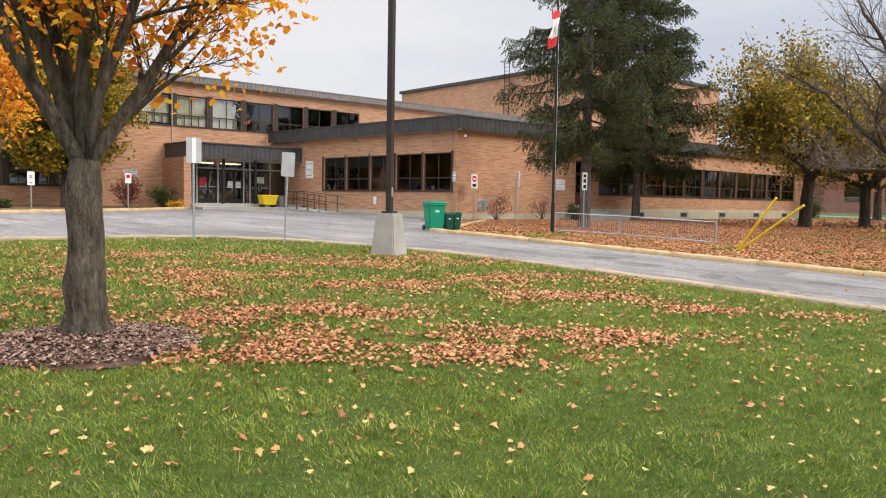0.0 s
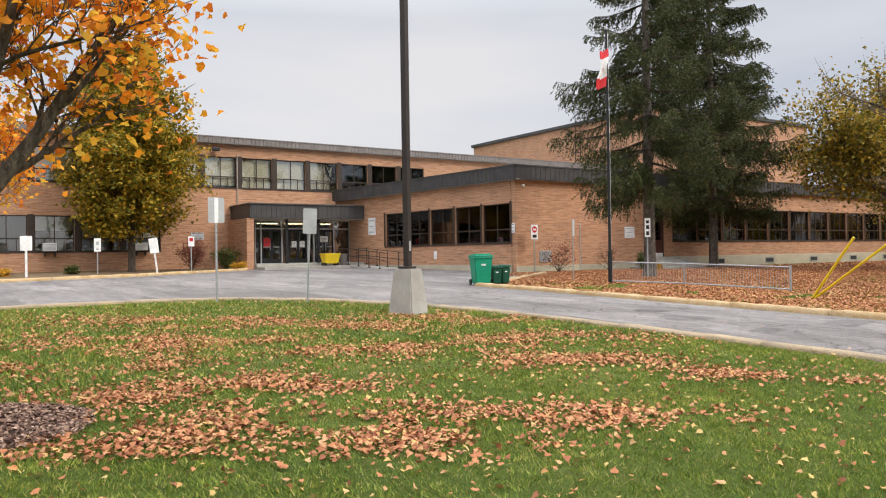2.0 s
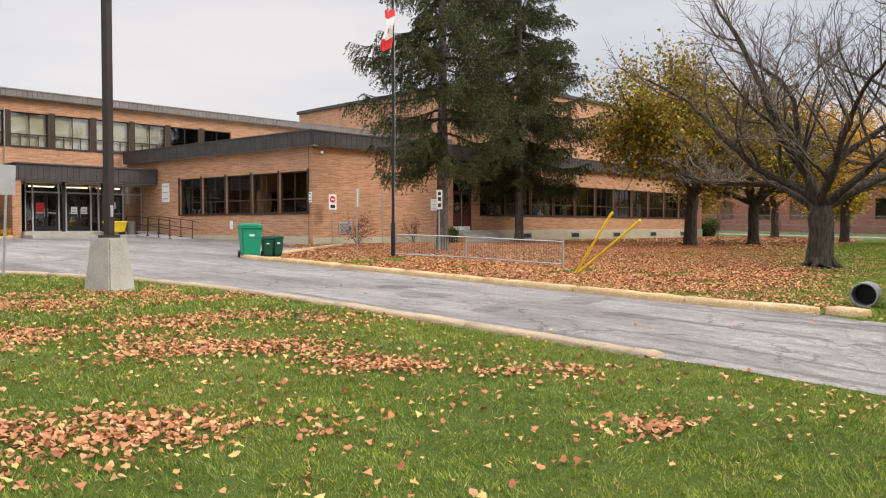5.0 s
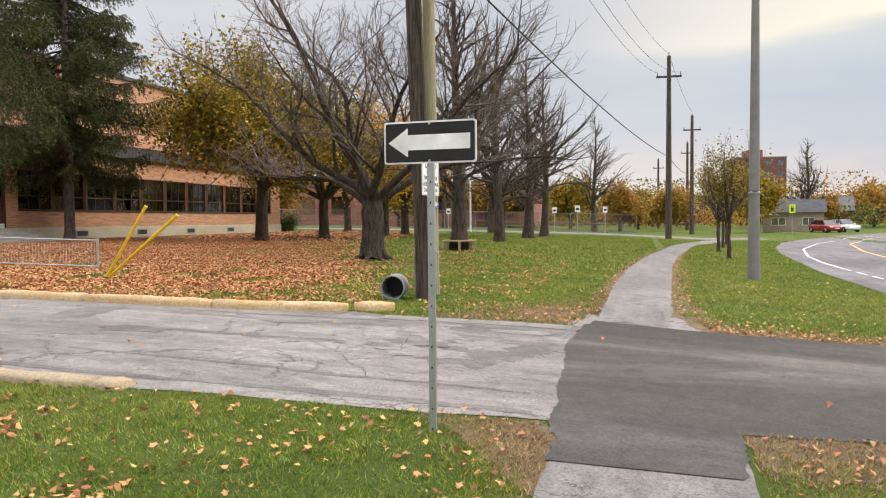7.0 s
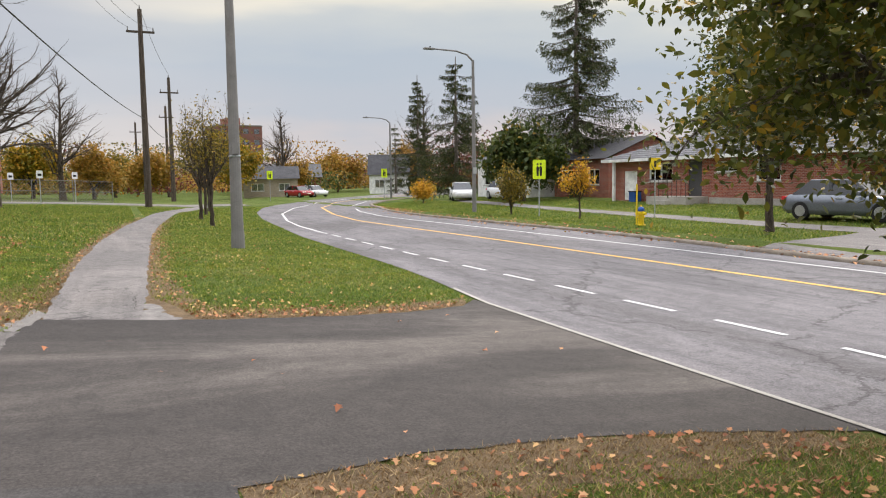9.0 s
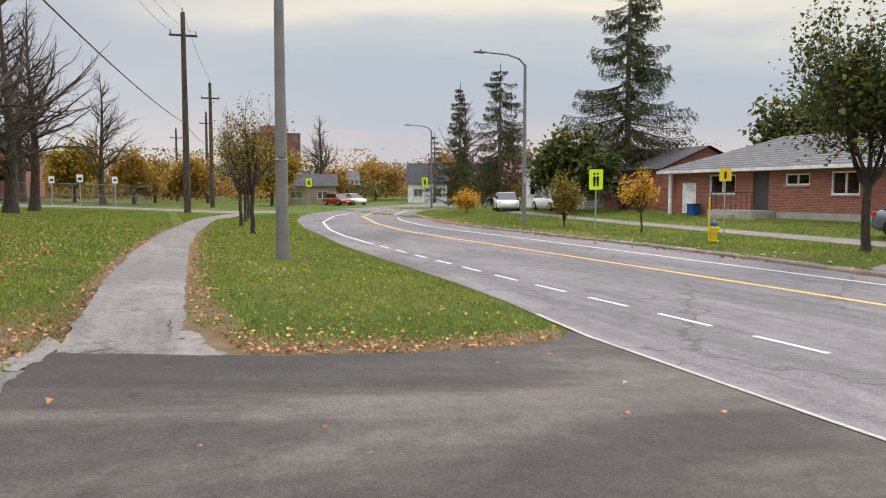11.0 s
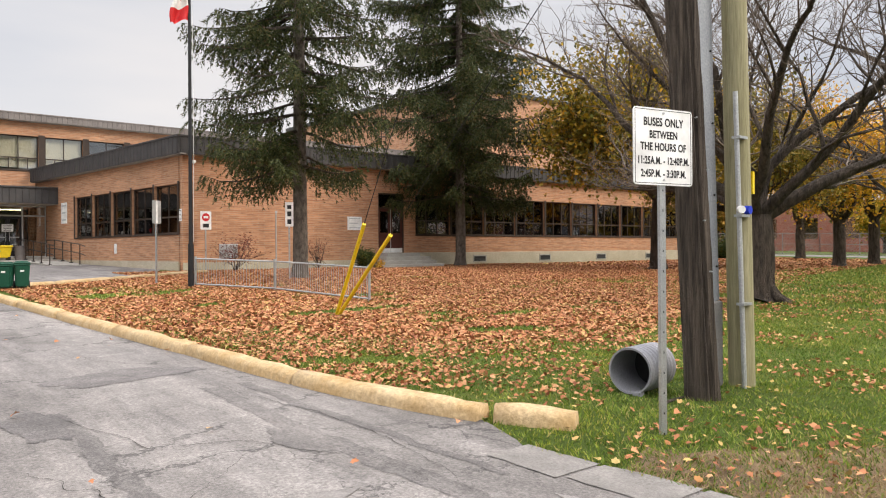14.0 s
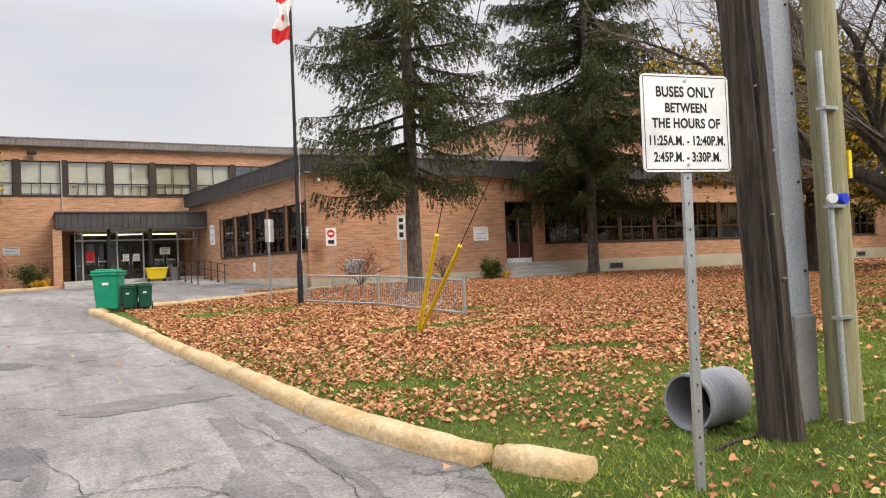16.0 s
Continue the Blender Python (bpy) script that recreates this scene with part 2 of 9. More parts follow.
M_BLACK = mottled("black_paint", (0.012, 0.012, 0.013), (0.025, 0.025, 0.026), 3.0, 40, 0.45, 0.0, 0.05)
M_POST = mottled("brown_black_lamp_metal", (0.025, 0.019, 0.016), (0.04, 0.03, 0.026), 2.0, 60, 0.5)
M_STEEL = mottled("galvanised_steel", (0.38, 0.40, 0.41), (0.50, 0.52, 0.53), 6.0, 90, 0.42, 0.75, 0.08)
M_SIGNBACK = mottled("sign_back_aluminium", (0.42, 0.43, 0.43), (0.52, 0.53, 0.53), 4.0, 60, 0.45, 0.5, 0.05)
M_YELLOW = mottled("yellow_plastic", (0.72, 0.50, 0.015), (0.80, 0.58, 0.03), 3.0, 40, 0.5)
M_RED = mottled("red_paint", (0.55, 0.02, 0.025), (0.62, 0.03, 0.03), 3.0, 40, 0.5)
M_GREENBIN = mottled("green_bin_plastic", (0.0, 0.22, 0.12), (0.01, 0.28, 0.16), 3.0, 40, 0.45)
M_DKGREEN = mottled("dark_green_plastic", (0.005, 0.06, 0.035), (0.01, 0.085, 0.05), 3.0, 40, 0.5)
M_CONC = mottled("concrete", (0.30, 0.28, 0.245), (0.42, 0.40, 0.355), 1.6, 45, 0.9, 0.0, 0.5, 0.01)
M_KERB = mottled("yellow_worn_kerb", (0.39, 0.25, 0.105), (0.52, 0.39, 0.23), 3.2, 26, 0.9, 0.0, 0.7, 0.015)
M_KERBGREY = mottled("grey_kerb", (0.26, 0.21, 0.14), (0.38, 0.29, 0.18), 1.4, 26, 0.9, 0.0, 0.7, 0.012)
M_OLDASPH = asphalt_mat("old_grey_asphalt", (0.145, 0.132, 0.123), (0.228, 0.209, 0.195), (0.11, 0.10, 0.093), 0.7, 0.4, 0.60, (1.0, 0.35, 1.0))
M_NEWASPH = asphalt_mat("dark_driveway_asphalt", (0.062, 0.054, 0.048), (0.108, 0.094, 0.084), (0.04, 0.035, 0.032), 0.2, 0.2, 0.56, (1.0, 0.3, 1.0))
M_PATCH = asphalt_mat("fresh_asphalt", (0.046, 0.042, 0.04), (0.082, 0.074, 0.07), (0.036, 0.033, 0.031), 0.1, 0.2, 0.6, (1.0, 0.4, 1.0))
M_STREET = asphalt_mat("street_asphalt", (0.115, 0.108, 0.112), (0.165, 0.155, 0.16), (0.095, 0.088, 0.089), 0.6, 0.2, 0.62, (0.25, 1.0, 1.0))
M_PATH = asphalt_mat("footpath_asphalt", (0.14, 0.127, 0.12), (0.19, 0.174, 0.165), (0.14, 0.13, 0.125), 0.7, 0.5)
M_LINE = mottled("white_road_paint", (0.42, 0.42, 0.41), (0.66, 0.66, 0.64), 9.0, 60, 0.8)
M_YLINE = mottled("yellow_road_paint", (0.62, 0.36, 0.09), (0.72, 0.45, 0.13), 2.0, 60, 0.8)
M_BARK = mottled("grey_brown_bark", (0.06, 0.048, 0.034), (0.27, 0.225, 0.165), 16.0, 46, 0.95, 0.0, 1.0, 0.14, squash=(1, 1, 0.3))
M_DKBARK = mottled("dark_bark", (0.034, 0.026, 0.02), (0.135, 0.105, 0.08), 12.0, 40, 0.95, 0.0, 1.0, 0.12, squash=(1, 1, 0.22))
M_SPBARK = mottled("grey_spruce_bark", (0.075, 0.06, 0.048), (0.24, 0.205, 0.17), 9.0, 40, 0.95, 0.0, 1.0, 0.08, squash=(1, 1, 0.5))
M_PALEASPH = mottled("bleached_asphalt_skin", (0.15, 0.139, 0.13), (0.255, 0.236, 0.22), 9.0, 60, 0.9, 0.0, 0.8, 0.012)
M_GUTTER = mottled("pale_gutter_concrete", (0.15, 0.138, 0.127), (0.235, 0.218, 0.2), 5.0, 50, 0.9, 0.0, 0.7, 0.012)
M_STAIN = asphalt_mat("tyre_stained_asphalt", (0.105, 0.096, 0.09), (0.165, 0.151, 0.142), (0.09, 0.083, 0.078), 0.5, 0.8, 0.6, (1.0, 0.35, 1.0))
M_CRACK = mottled("crack_shadow_grit", (0.025, 0.023, 0.021), (0.06, 0.054, 0.048), 6.0, 60, 0.95)
M_WOOD = mottled("weathered_pole_wood", (0.022, 0.016, 0.012), (0.15, 0.118, 0.092), 26.0, 70, 0.9, 0.0, 1.0, 0.06, squash=(1, 1, 0.035))
M_NEWPOLE = mottled("pale_treated_pole_wood", (0.22, 0.20, 0.105), (0.34, 0.31, 0.19), 9.0, 60, 0.85, 0.0, 0.5, 0.015, squash=(1, 1, 0.06))
M_GREYPOLE = mottled("grey_lamp_pole", (0.16, 0.155, 0.15), (0.23, 0.22, 0.21), 2.0, 60, 0.7, 0.0, 0.3)
M_TWIG = mottled("grey_brown_twig_bark", (0.085, 0.066, 0.052), (0.20, 0.158, 0.125), 9.0, 30, 0.9)
M_MULCH = mottled("brown_wood_mulch", (0.09, 0.05, 0.038), (0.18, 0.105, 0.08), 4.0, 60, 0.95, 0.0, 1.0, 0.04)
M_CHIP = leafy("mulch_chips", [(0.0, (0.085, 0.047, 0.034)), (0.6, (0.23, 0.14, 0.10)), (1.0, (0.42, 0.30, 0.22))], 0.9, 0)
M_FALLEN = leafy("fallen_leaves", [(0.0, (0.22, 0.08, 0.04)), (0.3, (0.38, 0.145, 0.065)), (0.6, (0.48, 0.21, 0.095)), (0.86, (0.55, 0.31, 0.155)), (0.95, (0.58, 0.38, 0.13)), (1.0, (0.28, 0.08, 0.045))], 0.75, 0.12)
M_YFALLEN = leafy("yellow_fallen_leaves", [(0.0, (0.44, 0.30, 0.09)), (0.5, (0.52, 0.38, 0.15)), (0.8, (0.46, 0.23, 0.08)), (1.0, (0.30, 0.11, 0.045))], 0.75, 0.1)
M_ORANGE = leafy("orange_maple_leaves", [(0.0, (0.62, 0.14, 0.02)), (0.3, (0.80, 0.28, 0.02)), (0.7, (0.88, 0.42, 0.035)), (1.0, (0.85, 0.56, 0.07))], 0.6, 0.5)
M_YGREEN = leafy("yellow_green_leaves", [(0.0, (0.12, 0.125, 0.015)), (0.4, (0.28, 0.22, 0.02)), (0.75, (0.44, 0.28, 0.025)), (1.0, (0.55, 0.30, 0.03))], 0.6, 0.3)
M_OLIVE = leafy("olive_yellow_leaves", [(0.0, (0.09, 0.09, 0.02)), (0.5, (0.22, 0.17, 0.03)), (1.0, (0.40, 0.26, 0.04))], 0.6, 0.3)
M_YELLOWLEAF = leafy("yellow_leaves", [(0.0, (0.45, 0.26, 0.02)), (0.5, (0.62, 0.38, 0.03)), (1.0, (0.70, 0.30, 0.03))], 0.6, 0.3)
M_GREENLEAF = leafy("green_leaves", [(0.0, (0.035, 0.055, 0.016)), (0.6, (0.075, 0.10, 0.025)), (0.92, (0.13, 0.14, 0.03)), (1.0, (0.35, 0.22, 0.03))], 0.55, 0.3)
M_NEEDLE = leafy("spruce_needles", [(0.0, (0.018, 0.028, 0.008)), (0.55, (0.05, 0.066, 0.018)), (0.88, (0.10, 0.112, 0.03)), (1.0, (0.15, 0.095, 0.045))], 0.6, 0.1)


def blade_mat(name, stops):
    """Grass: a tone for each blade, tufts a hand wide, and broad lush and tired areas."""
    m, n, l, b = nodes_of(name, 0.6, 0.0, 0.25)
    g = n.new("ShaderNodeNewGeometry")
    col = ramp(n, l, g.outputs["Random Per Island"], stops)
    broad = ramp(n, l, noise_node(n, l, 0.55, 4.0).outputs["Fac"], [(0.3, (0.72, 0.80, 0.8)), (0.7, (1.3, 1.14, 1.0))])
    tuft = ramp(n, l, noise_node(n, l, 8.0, 3.0, 0.7).outputs["Fac"], [(0.3, (0.55, 0.60, 0.55)), (0.7, (1.45, 1.36, 1.3))])
    col = mixed(n, l, 1.0, mixed(n, l, 1.0, col, broad, "MULTIPLY"), tuft, "MULTIPLY")
    l.new(col, b.inputs["Base Color"])
    t = n.new("ShaderNodeBsdfTranslucent")
    l.new(col, t.inputs[0])
    x = n.new("ShaderNodeMixShader")
    x.inputs[0].default_value = 0.3
    l.new(b.outputs[0], x.inputs[1])
    l.new(t.outputs[0], x.inputs[2])
    l.new(x.outputs[0], n["Material Output"].inputs[0])
    return m


M_GRASS = blade_mat("grass_blades", [(0.0, (0.072, 0.14, 0.02)), (0.5, (0.16, 0.245, 0.036)), (0.85, (0.28, 0.32, 0.062)), (1.0, (0.44, 0.38, 0.18))])
M_DRY = leafy("dry_grass_blades", [(0.0, (0.15, 0.09, 0.04)), (0.5, (0.30, 0.20, 0.095)), (0.85, (0.42, 0.31, 0.17)), (1.0, (0.14, 0.16, 0.04))], 0.8, 0.2)
M_LINDEN = leafy("linden_leaves", [(0.0, (0.13, 0.14, 0.02)), (0.4, (0.27, 0.22, 0.026)), (0.75, (0.48, 0.32, 0.03)), (1.0, (0.62, 0.33, 0.03))], 0.6, 0.4)
M_GOLD = leafy("muted_gold_leaves", [(0.0, (0.22, 0.14, 0.03)), (0.5, (0.38, 0.24, 0.04)), (1.0, (0.46, 0.22, 0.04))], 0.6, 0.3)
M_HANG = leafy("hanging_green_leaves", [(0.0, (0.045, 0.062, 0.012)), (0.5, (0.10, 0.115, 0.02)), (0.88, (0.18, 0.16, 0.028)), (1.0, (0.42, 0.25, 0.03))], 0.5, 0.35)
M_OLDREP = asphalt_mat("sunken_asphalt", (0.085, 0.078, 0.074), (0.14, 0.128, 0.122), (0.075, 0.07, 0.067), 0.5, 0.8)
M_LEAFKERB = mottled("dirty_street_kerb", (0.13, 0.10, 0.075), (0.27, 0.235, 0.19), 2.0, 30, 0.9, 0.0, 0.8, 0.02)
M_REDTWIG = leafy("dark_red_leaves", [(0.0, (0.10, 0.025, 0.02)), (1.0, (0.20, 0.05, 0.035))], 0.7, 0.2)


def lawn_mat():
    m, n, l, b = nodes_of("lawn_ground", 0.95, 0, 0.1)
    big = noise_node(n, l, 0.16, 5.0, 0.6)
    small = noise_node(n, l, 55.0, 4.0, 0.8)
    mid_n = noise_node(n, l, 2.2, 4.0, 0.7)
    base = ramp(n, l, big.outputs["Fac"], [(0.34, (0.055, 0.085, 0.018)), (0.52, (0.085, 0.118, 0.026)), (0.68, (0.13, 0.135, 0.045))])
    tone = ramp(n, l, small.outputs["Fac"], [(0.25, (0.5, 0.5, 0.5)), (0.75, (1.5, 1.45, 1.3))])
    col = mixed(n, l, 1.0, base, tone, "MULTIPLY")
    bare = ramp(n, l, mid_n.outputs["Fac"], [(0.66, (0, 0, 0)), (0.80, (0.5, 0.5, 0.5))])
    col = mixed(n, l, bare, col, (0.16, 0.115, 0.06))
    l.new(col, b.inputs["Base Color"])
    bump(n, l, b, small.outputs["Fac"], 1.0, 0.03)
    return m


M_LAWN = lawn_mat()
M_SOIL = mottled("worn_soil_and_dry_grass", (0.11, 0.076, 0.042), (0.22, 0.148, 0.08), 3.5, 50, 0.95, 0.0, 1.0, 0.03)
M_LITTER = mottled("leaf_litter_ground", (0.25, 0.11, 0.055), (0.36, 0.19, 0.09), 1.2, 40, 0.95, 0.0, 1.0, 0.03)

# ---- ground heights ----
GY = [-900, -30, -19, -15.8, -15.4, -5, 4, 20, 44, 900]
GZ = [0.05, 0.05, -0.42, -0.42, -0.53, -0.53, -0.05, 0.44, 0.88, 0.88]


def gz(x, y):
    """Height of the ground."""
    z = float(np.interp(y, GY, GZ))
    if y < -19:
        z = -0.42 + (z + 0.42) * min(max((75 - x) / 20, 0.0), 1.0)
    return z


# ---- mesh helpers ----


def link_mesh(name, verts, faces, mat, parent=None, label="", smooth=False, kind=""):
    me = bpy.data.meshes.new(name)
    me.from_pydata(verts, [], faces)
    if mat:
        me.materials.append(mat)
    if smooth:
        me.polygons.foreach_set("use_smooth", [True] * len(me.polygons))
    ob = new(name, me)
    if parent:
        ob.parent = parent
    if label or kind:
        tagged(ob, label, kind=kind)
    return ob


def tri_mesh(name, v, f, mat, parent=None):
    """A mesh from arrays of points and of faces with the same number of corners."""
    me = bpy.data.meshes.new(name)
    v, f = np.asarray(v, np.float32), np.asarray(f, np.int32)
    k = f.shape[1]
    me.vertices.add(len(v))
    me.vertices.foreach_set("co", v.ravel())
    me.loops.add(f.size)
    me.loops.foreach_set("vertex_index", f.ravel())
    me.polygons.add(len(f))
    me.polygons.foreach_set("loop_start", np.arange(0, f.size, k, dtype=np.int32))
    me.polygons.foreach_set("loop_total", np.full(len(f), k, dtype=np.int32))
    me.materials.append(mat)
    me.update(calc_edges=True)
    ob = new(name, me)
    if parent:
        ob.parent = parent
    return ob


def part(name, bm, material, parent, label="", smooth=False):
    me = bpy.data.meshes.new(name)
    bm.to_mesh(me)
    bm.free()
    me.materials.append(material)
    if smooth:
        me.polygons.foreach_set("use_smooth", [True] * len(me.polygons))
    ob = new(name, me)
    if parent:
        ob.parent = parent
    if label:
        ob["label"] = label
    return ob


def thing(name, x, y, z, rz=0.0, label="", category="", group="", kind=""):
    ob = new(name)
    ob.empty_display_size = 0.2
    ob.matrix_basis = pose(x, y, z, 0, 0, rz)
    return tagged(ob, label, category, group, kind)


def add_box(bm, x0, y0, z0, x1, y1, z1, bevel=0.0):
    r = bmesh.ops.create_cube(bm, size=1.0)
    vs = r["verts"]
    bmesh.ops.scale(bm, vec=(abs(x1 - x0), abs(y1 - y0), abs(z1 - z0)), verts=vs)
    bmesh.ops.translate(bm, vec=((x0 + x1) / 2, (y0 + y1) / 2, (z0 + z1) / 2), verts=vs)
    if bevel:
        es = list({e for v in vs for e in v.link_edges})
        bmesh.ops.bevel(bm, geom=es, offset=bevel, segments=2, profile=0.5, affect="EDGES")
    return bm


def boxes(*rows, bevel=0.0):
    bm = bmesh.new()
    for r in rows:
        add_box(bm, *r, bevel=bevel)
    return bm


def tube_arrays(paths, sides=6):
    """Tapered tubes: each path is (points, radii). Returns points and quads."""
    V, F, base = [], [], 0
    for pts, rad, ns in paths:
        p = np.asarray(pts, float)
        n = len(p)
        d = np.gradient(p, axis=0)
        d /= np.linalg.norm(d, axis=1)[:, None] + 1e-9
        ref = np.where(np.abs(d[:, 2:3]) < 0.9, np.array([[0.0, 0.0, 1.0]]), np.array([[1.0, 0.0, 0.0]]))
        a = np.cross(d, ref)
        a /= np.linalg.norm(a, axis=1)[:, None] + 1e-9
        b = np.cross(d, a)
        th = np.linspace(0, 2 * np.pi, ns, endpoint=False)
        ring = p[:, None, :] + np.asarray(rad)[:, None, None] * (a[:, None, :] * np.cos(th)[None, :, None] + b[:, None, :] * np.sin(th)[None, :, None])
        V.append(ring.reshape(-1, 3))
        i = np.arange(n - 1)[:, None] * ns
        j = np.arange(ns)[None, :]
        k = (j + 1) % ns
        F.append((base + np.stack([i + j, i + k, i + ns + k, i + ns + j], -1)).reshape(-1, 4))
        base += n * ns
    return np.concatenate(V), np.concatenate(F)


def tubes(name, paths, mat, parent=None, smooth=True):
    v, f = tube_arrays(paths)
    ob = tri_mesh(name, v, f, mat, parent)
    if smooth:
        ob.data.polygons.foreach_set("use_smooth", [True] * len(ob.data.polygons))
    return ob


def rod(name, p0, p1, r0, mat, parent=None, r1=None, n=12, label=""):
    """A closed round bar."""
    bm = bmesh.new()
    p0, p1 = Vector(p0), Vector(p1)
    d = p1 - p0
    m = Matrix.Translation((p0 + p1) / 2) @ d.to_track_quat("Z", "Y").to_matrix().to_4x4()
    bmesh.ops.create_cone(bm, cap_ends=True, segments=n, radius1=r0, radius2=r0 if r1 is None else r1, depth=d.length, matrix=m)
    return part(name, bm, mat, parent, label)


def resample(line, n):
    p = np.asarray(line, float)
    s = np.r_[0, np.cumsum(np.linalg.norm(np.diff(p, axis=0), axis=1))]
    u = np.linspace(0, s[-1], n)
    return np.stack([np.interp(u, s, p[:, k]) for k in range(p.shape[1])], 1)


def strip(name, left, right, along, across, dz, mat, label="", ragged=0.0, kind="structure"):
    """A sheet laid on the ground between two lines."""
    rng = np.random.RandomState(len(name) + along)
    a, b = resample(left, along), resample(right, along)
    if ragged:
        for e in (a, b):
            for i in range(along):
                q = Vector((e[i][0] * 1.7, e[i][1] * 1.7, along))
                out = (b[i] - a[i]) / (np.linalg.norm(b[i] - a[i]) + 1e-9)
                e[i] += out * (out @ np.array([noise.noise(q) + 0.5 * noise.noise(q * 3.1) + 0.4 * noise.noise(q * 8.3), noise.noise(q + Vector((9, 3, 5))) + 0.5 * noise.noise(q * 3.3) + 0.4 * noise.noise(q * 7.9)])) * ragged * 2
    V, F = [], []
    for i in range(along):
        for j in range(across):
            q = a[i] + (b[i] - a[i]) * j / (across - 1)
            V.append((q[0], q[1], gz(q[0], q[1]) + dz))
    for i in range(along - 1):
        for j in range(across - 1):
            k = i * across + j
            F.append((k, k + 1, k + across + 1, k + across))
    me = bpy.data.meshes.new(name)
    me.from_pydata(V, [], F)
    if me.polygons[0].normal.z < 0:
        me.flip_normals()
    me.materials.append(mat)
    return tagged(new(name, me), label, kind=kind)


# ---- ground ----
def axis_lines(lo, hi, fine_lo, fine_hi, step, extra=()):
    c = list(np.arange(fine_lo, fine_hi + 1e-6, step)) + list(extra)
    x, s = fine_lo, step
    while x > lo:
        s *= 1.5
        x -= s
        c.append(max(x, lo))
    x, s = fine_hi, step
    while x < hi:
        s *= 1.5
        x += s
        c.append(min(x, hi))
    return sorted(set(np.round(c, 3)))


def make_ground():
    xs = axis_lines(-900, 1200, -14, 40, 1.0)
    ys = axis_lines(-900, 900, -20, 46, 1.0, (-30, -19, -15.8, -15.4, -5, 4, 20, 44))
    V = [(x, y, gz(x, y)) for x in xs for y in ys]
    n = len(ys)
    F = [(i * n + j, (i + 1) * n + j, (i + 1) * n + j + 1, i * n + j + 1) for i in range(len(xs) - 1) for j in range(n - 1)]
    ob = link_mesh("ground", V, F, M_LAWN)
    tagged(ob, "autumn lawn ground of short green grass with worn brown spots", kind="structure")


make_ground()

NEAR_KERB = [(-40, 19.2), (-2.3, 19.8), (1.0, 19.95), (2.8, 19.5), (4.6, 17.9), (5.9, 15.6), (6.42, 13.5), (6.7, 11.5), (6.82, 9.7), (6.88, 6.9), (6.92, 4.65)]
FAR_KERB = [(11.05, 20.2), (11.3, 18.0), (11.48, 15.0), (11.58, 13.0), (11.7, 11.2), (11.88, 8.7), (11.98, 7.0), (12.1, 6.1), (12.28, 5.3), (12.42, 4.88)]
BED_KERB = [(-40, 25.0), (-14, 30.0), (-2.2, 33.2), (4.0, 35.6), (10.2, 39.7), (10.9, 41.4)]
STREET_N = [(-120, -4.7), (-20, -4.75), (10.1, -4.72), (13.7, -4.78), (16.7, -5.15), (19.2, -5.32), (24, -5.4), (29.5, -5.5), (36.6, -6.0), (43.5, -6.5), (53, -7.7), (63, -9.8), (70, -12.2), (78, -16), (110, -36), (160, -70)]
STREET_S = [(-120, -13.6), (-20, -13.8), (10.0, -14.0), (16.7, -14.35), (20.4, -14.8), (26.3, -15.1), (35, -15.0), (43, -14.95), (53.3, -16.0), (60.2, -17.7), (70, -22.5), (100, -42), (150, -78)]
APRON_W = [(6.95, 1.12), (7.5, -0.28), (7.68, -1.2), (7.74, -2.1), (7.6, -3.3), (7.2, -4.75)]
APRON_E = [(13.3, 1.18), (13.0, -0.2), (12.93, -1.0), (12.9, -2.3), (13.08, -3.3), (13.5, -4.35), (14.1, -4.8)]

strip("road", STREET_N, STREET_S, 160, 8, 0.012, M_STREET, "grey cracked asphalt street curving away")
strip("driveway", [(7.35, 0.9), (7.17, 2.05), (7.03, 3.35)] + NEAR_KERB[::-1][:6], [(12.75, 0.95), (12.52, 1.4), (12.45, 2.4), (12.26, 3.26), (12.1, 4.1)] + FAR_KERB[::-1][:8] + [(11.5, 15.7)], 110, 16, 0.007, M_OLDASPH, "old grey cracked asphalt driveway", 0.02)
strip("parking_area", NEAR_KERB[:6], [(-40, 44)] + [(-20, 44), (11, 44), (19.1, 44)], 60, 30, 0.007, M_OLDASPH, "old grey asphalt forecourt by the entrance")
strip("forecourt", [(5.8, 15.6), (8.0, 24.0), (9.0, 34.0), (10.8, 41)], [(11.55, 15.6), (11.1, 20.2), (16.4, 24.2), (19.0, 30), (19.0, 41)], 60, 10, 0.011, M_OLDASPH, "old grey asphalt beside the school wing")
strip("apron", APRON_W, APRON_E, 90, 20, 0.010, M_NEWASPH, "dark asphalt driveway crossing", 0.03)
strip("apron_edge", [(7.0, 1.0), (9.4, 1.0), (10.8, 1.05), (13.2, 1.0)], [(7.2, 1.14), (9.4, 1.24), (10.8, 1.35), (11.9, 1.31), (13.3, 1.26)], 160, 3, 0.0105, M_NEWASPH, "ragged rim of the dark asphalt crossing", 0.03)
strip("fresh_patch", [(6.33, 1.05), (7.9, 1.1)], [(6.42, -0.2), (7.6, -0.3)], 60, 8, 0.013, M_PATCH, "fresh black asphalt patch on the footpath", 0.03)
strip("footpath", [(-60, 1.2), (6.6, 1.02)], [(-60, -0.2), (7.1, -0.25)], 260, 3, 0.006, M_PATH, "grey asphalt footpath", 0.02)
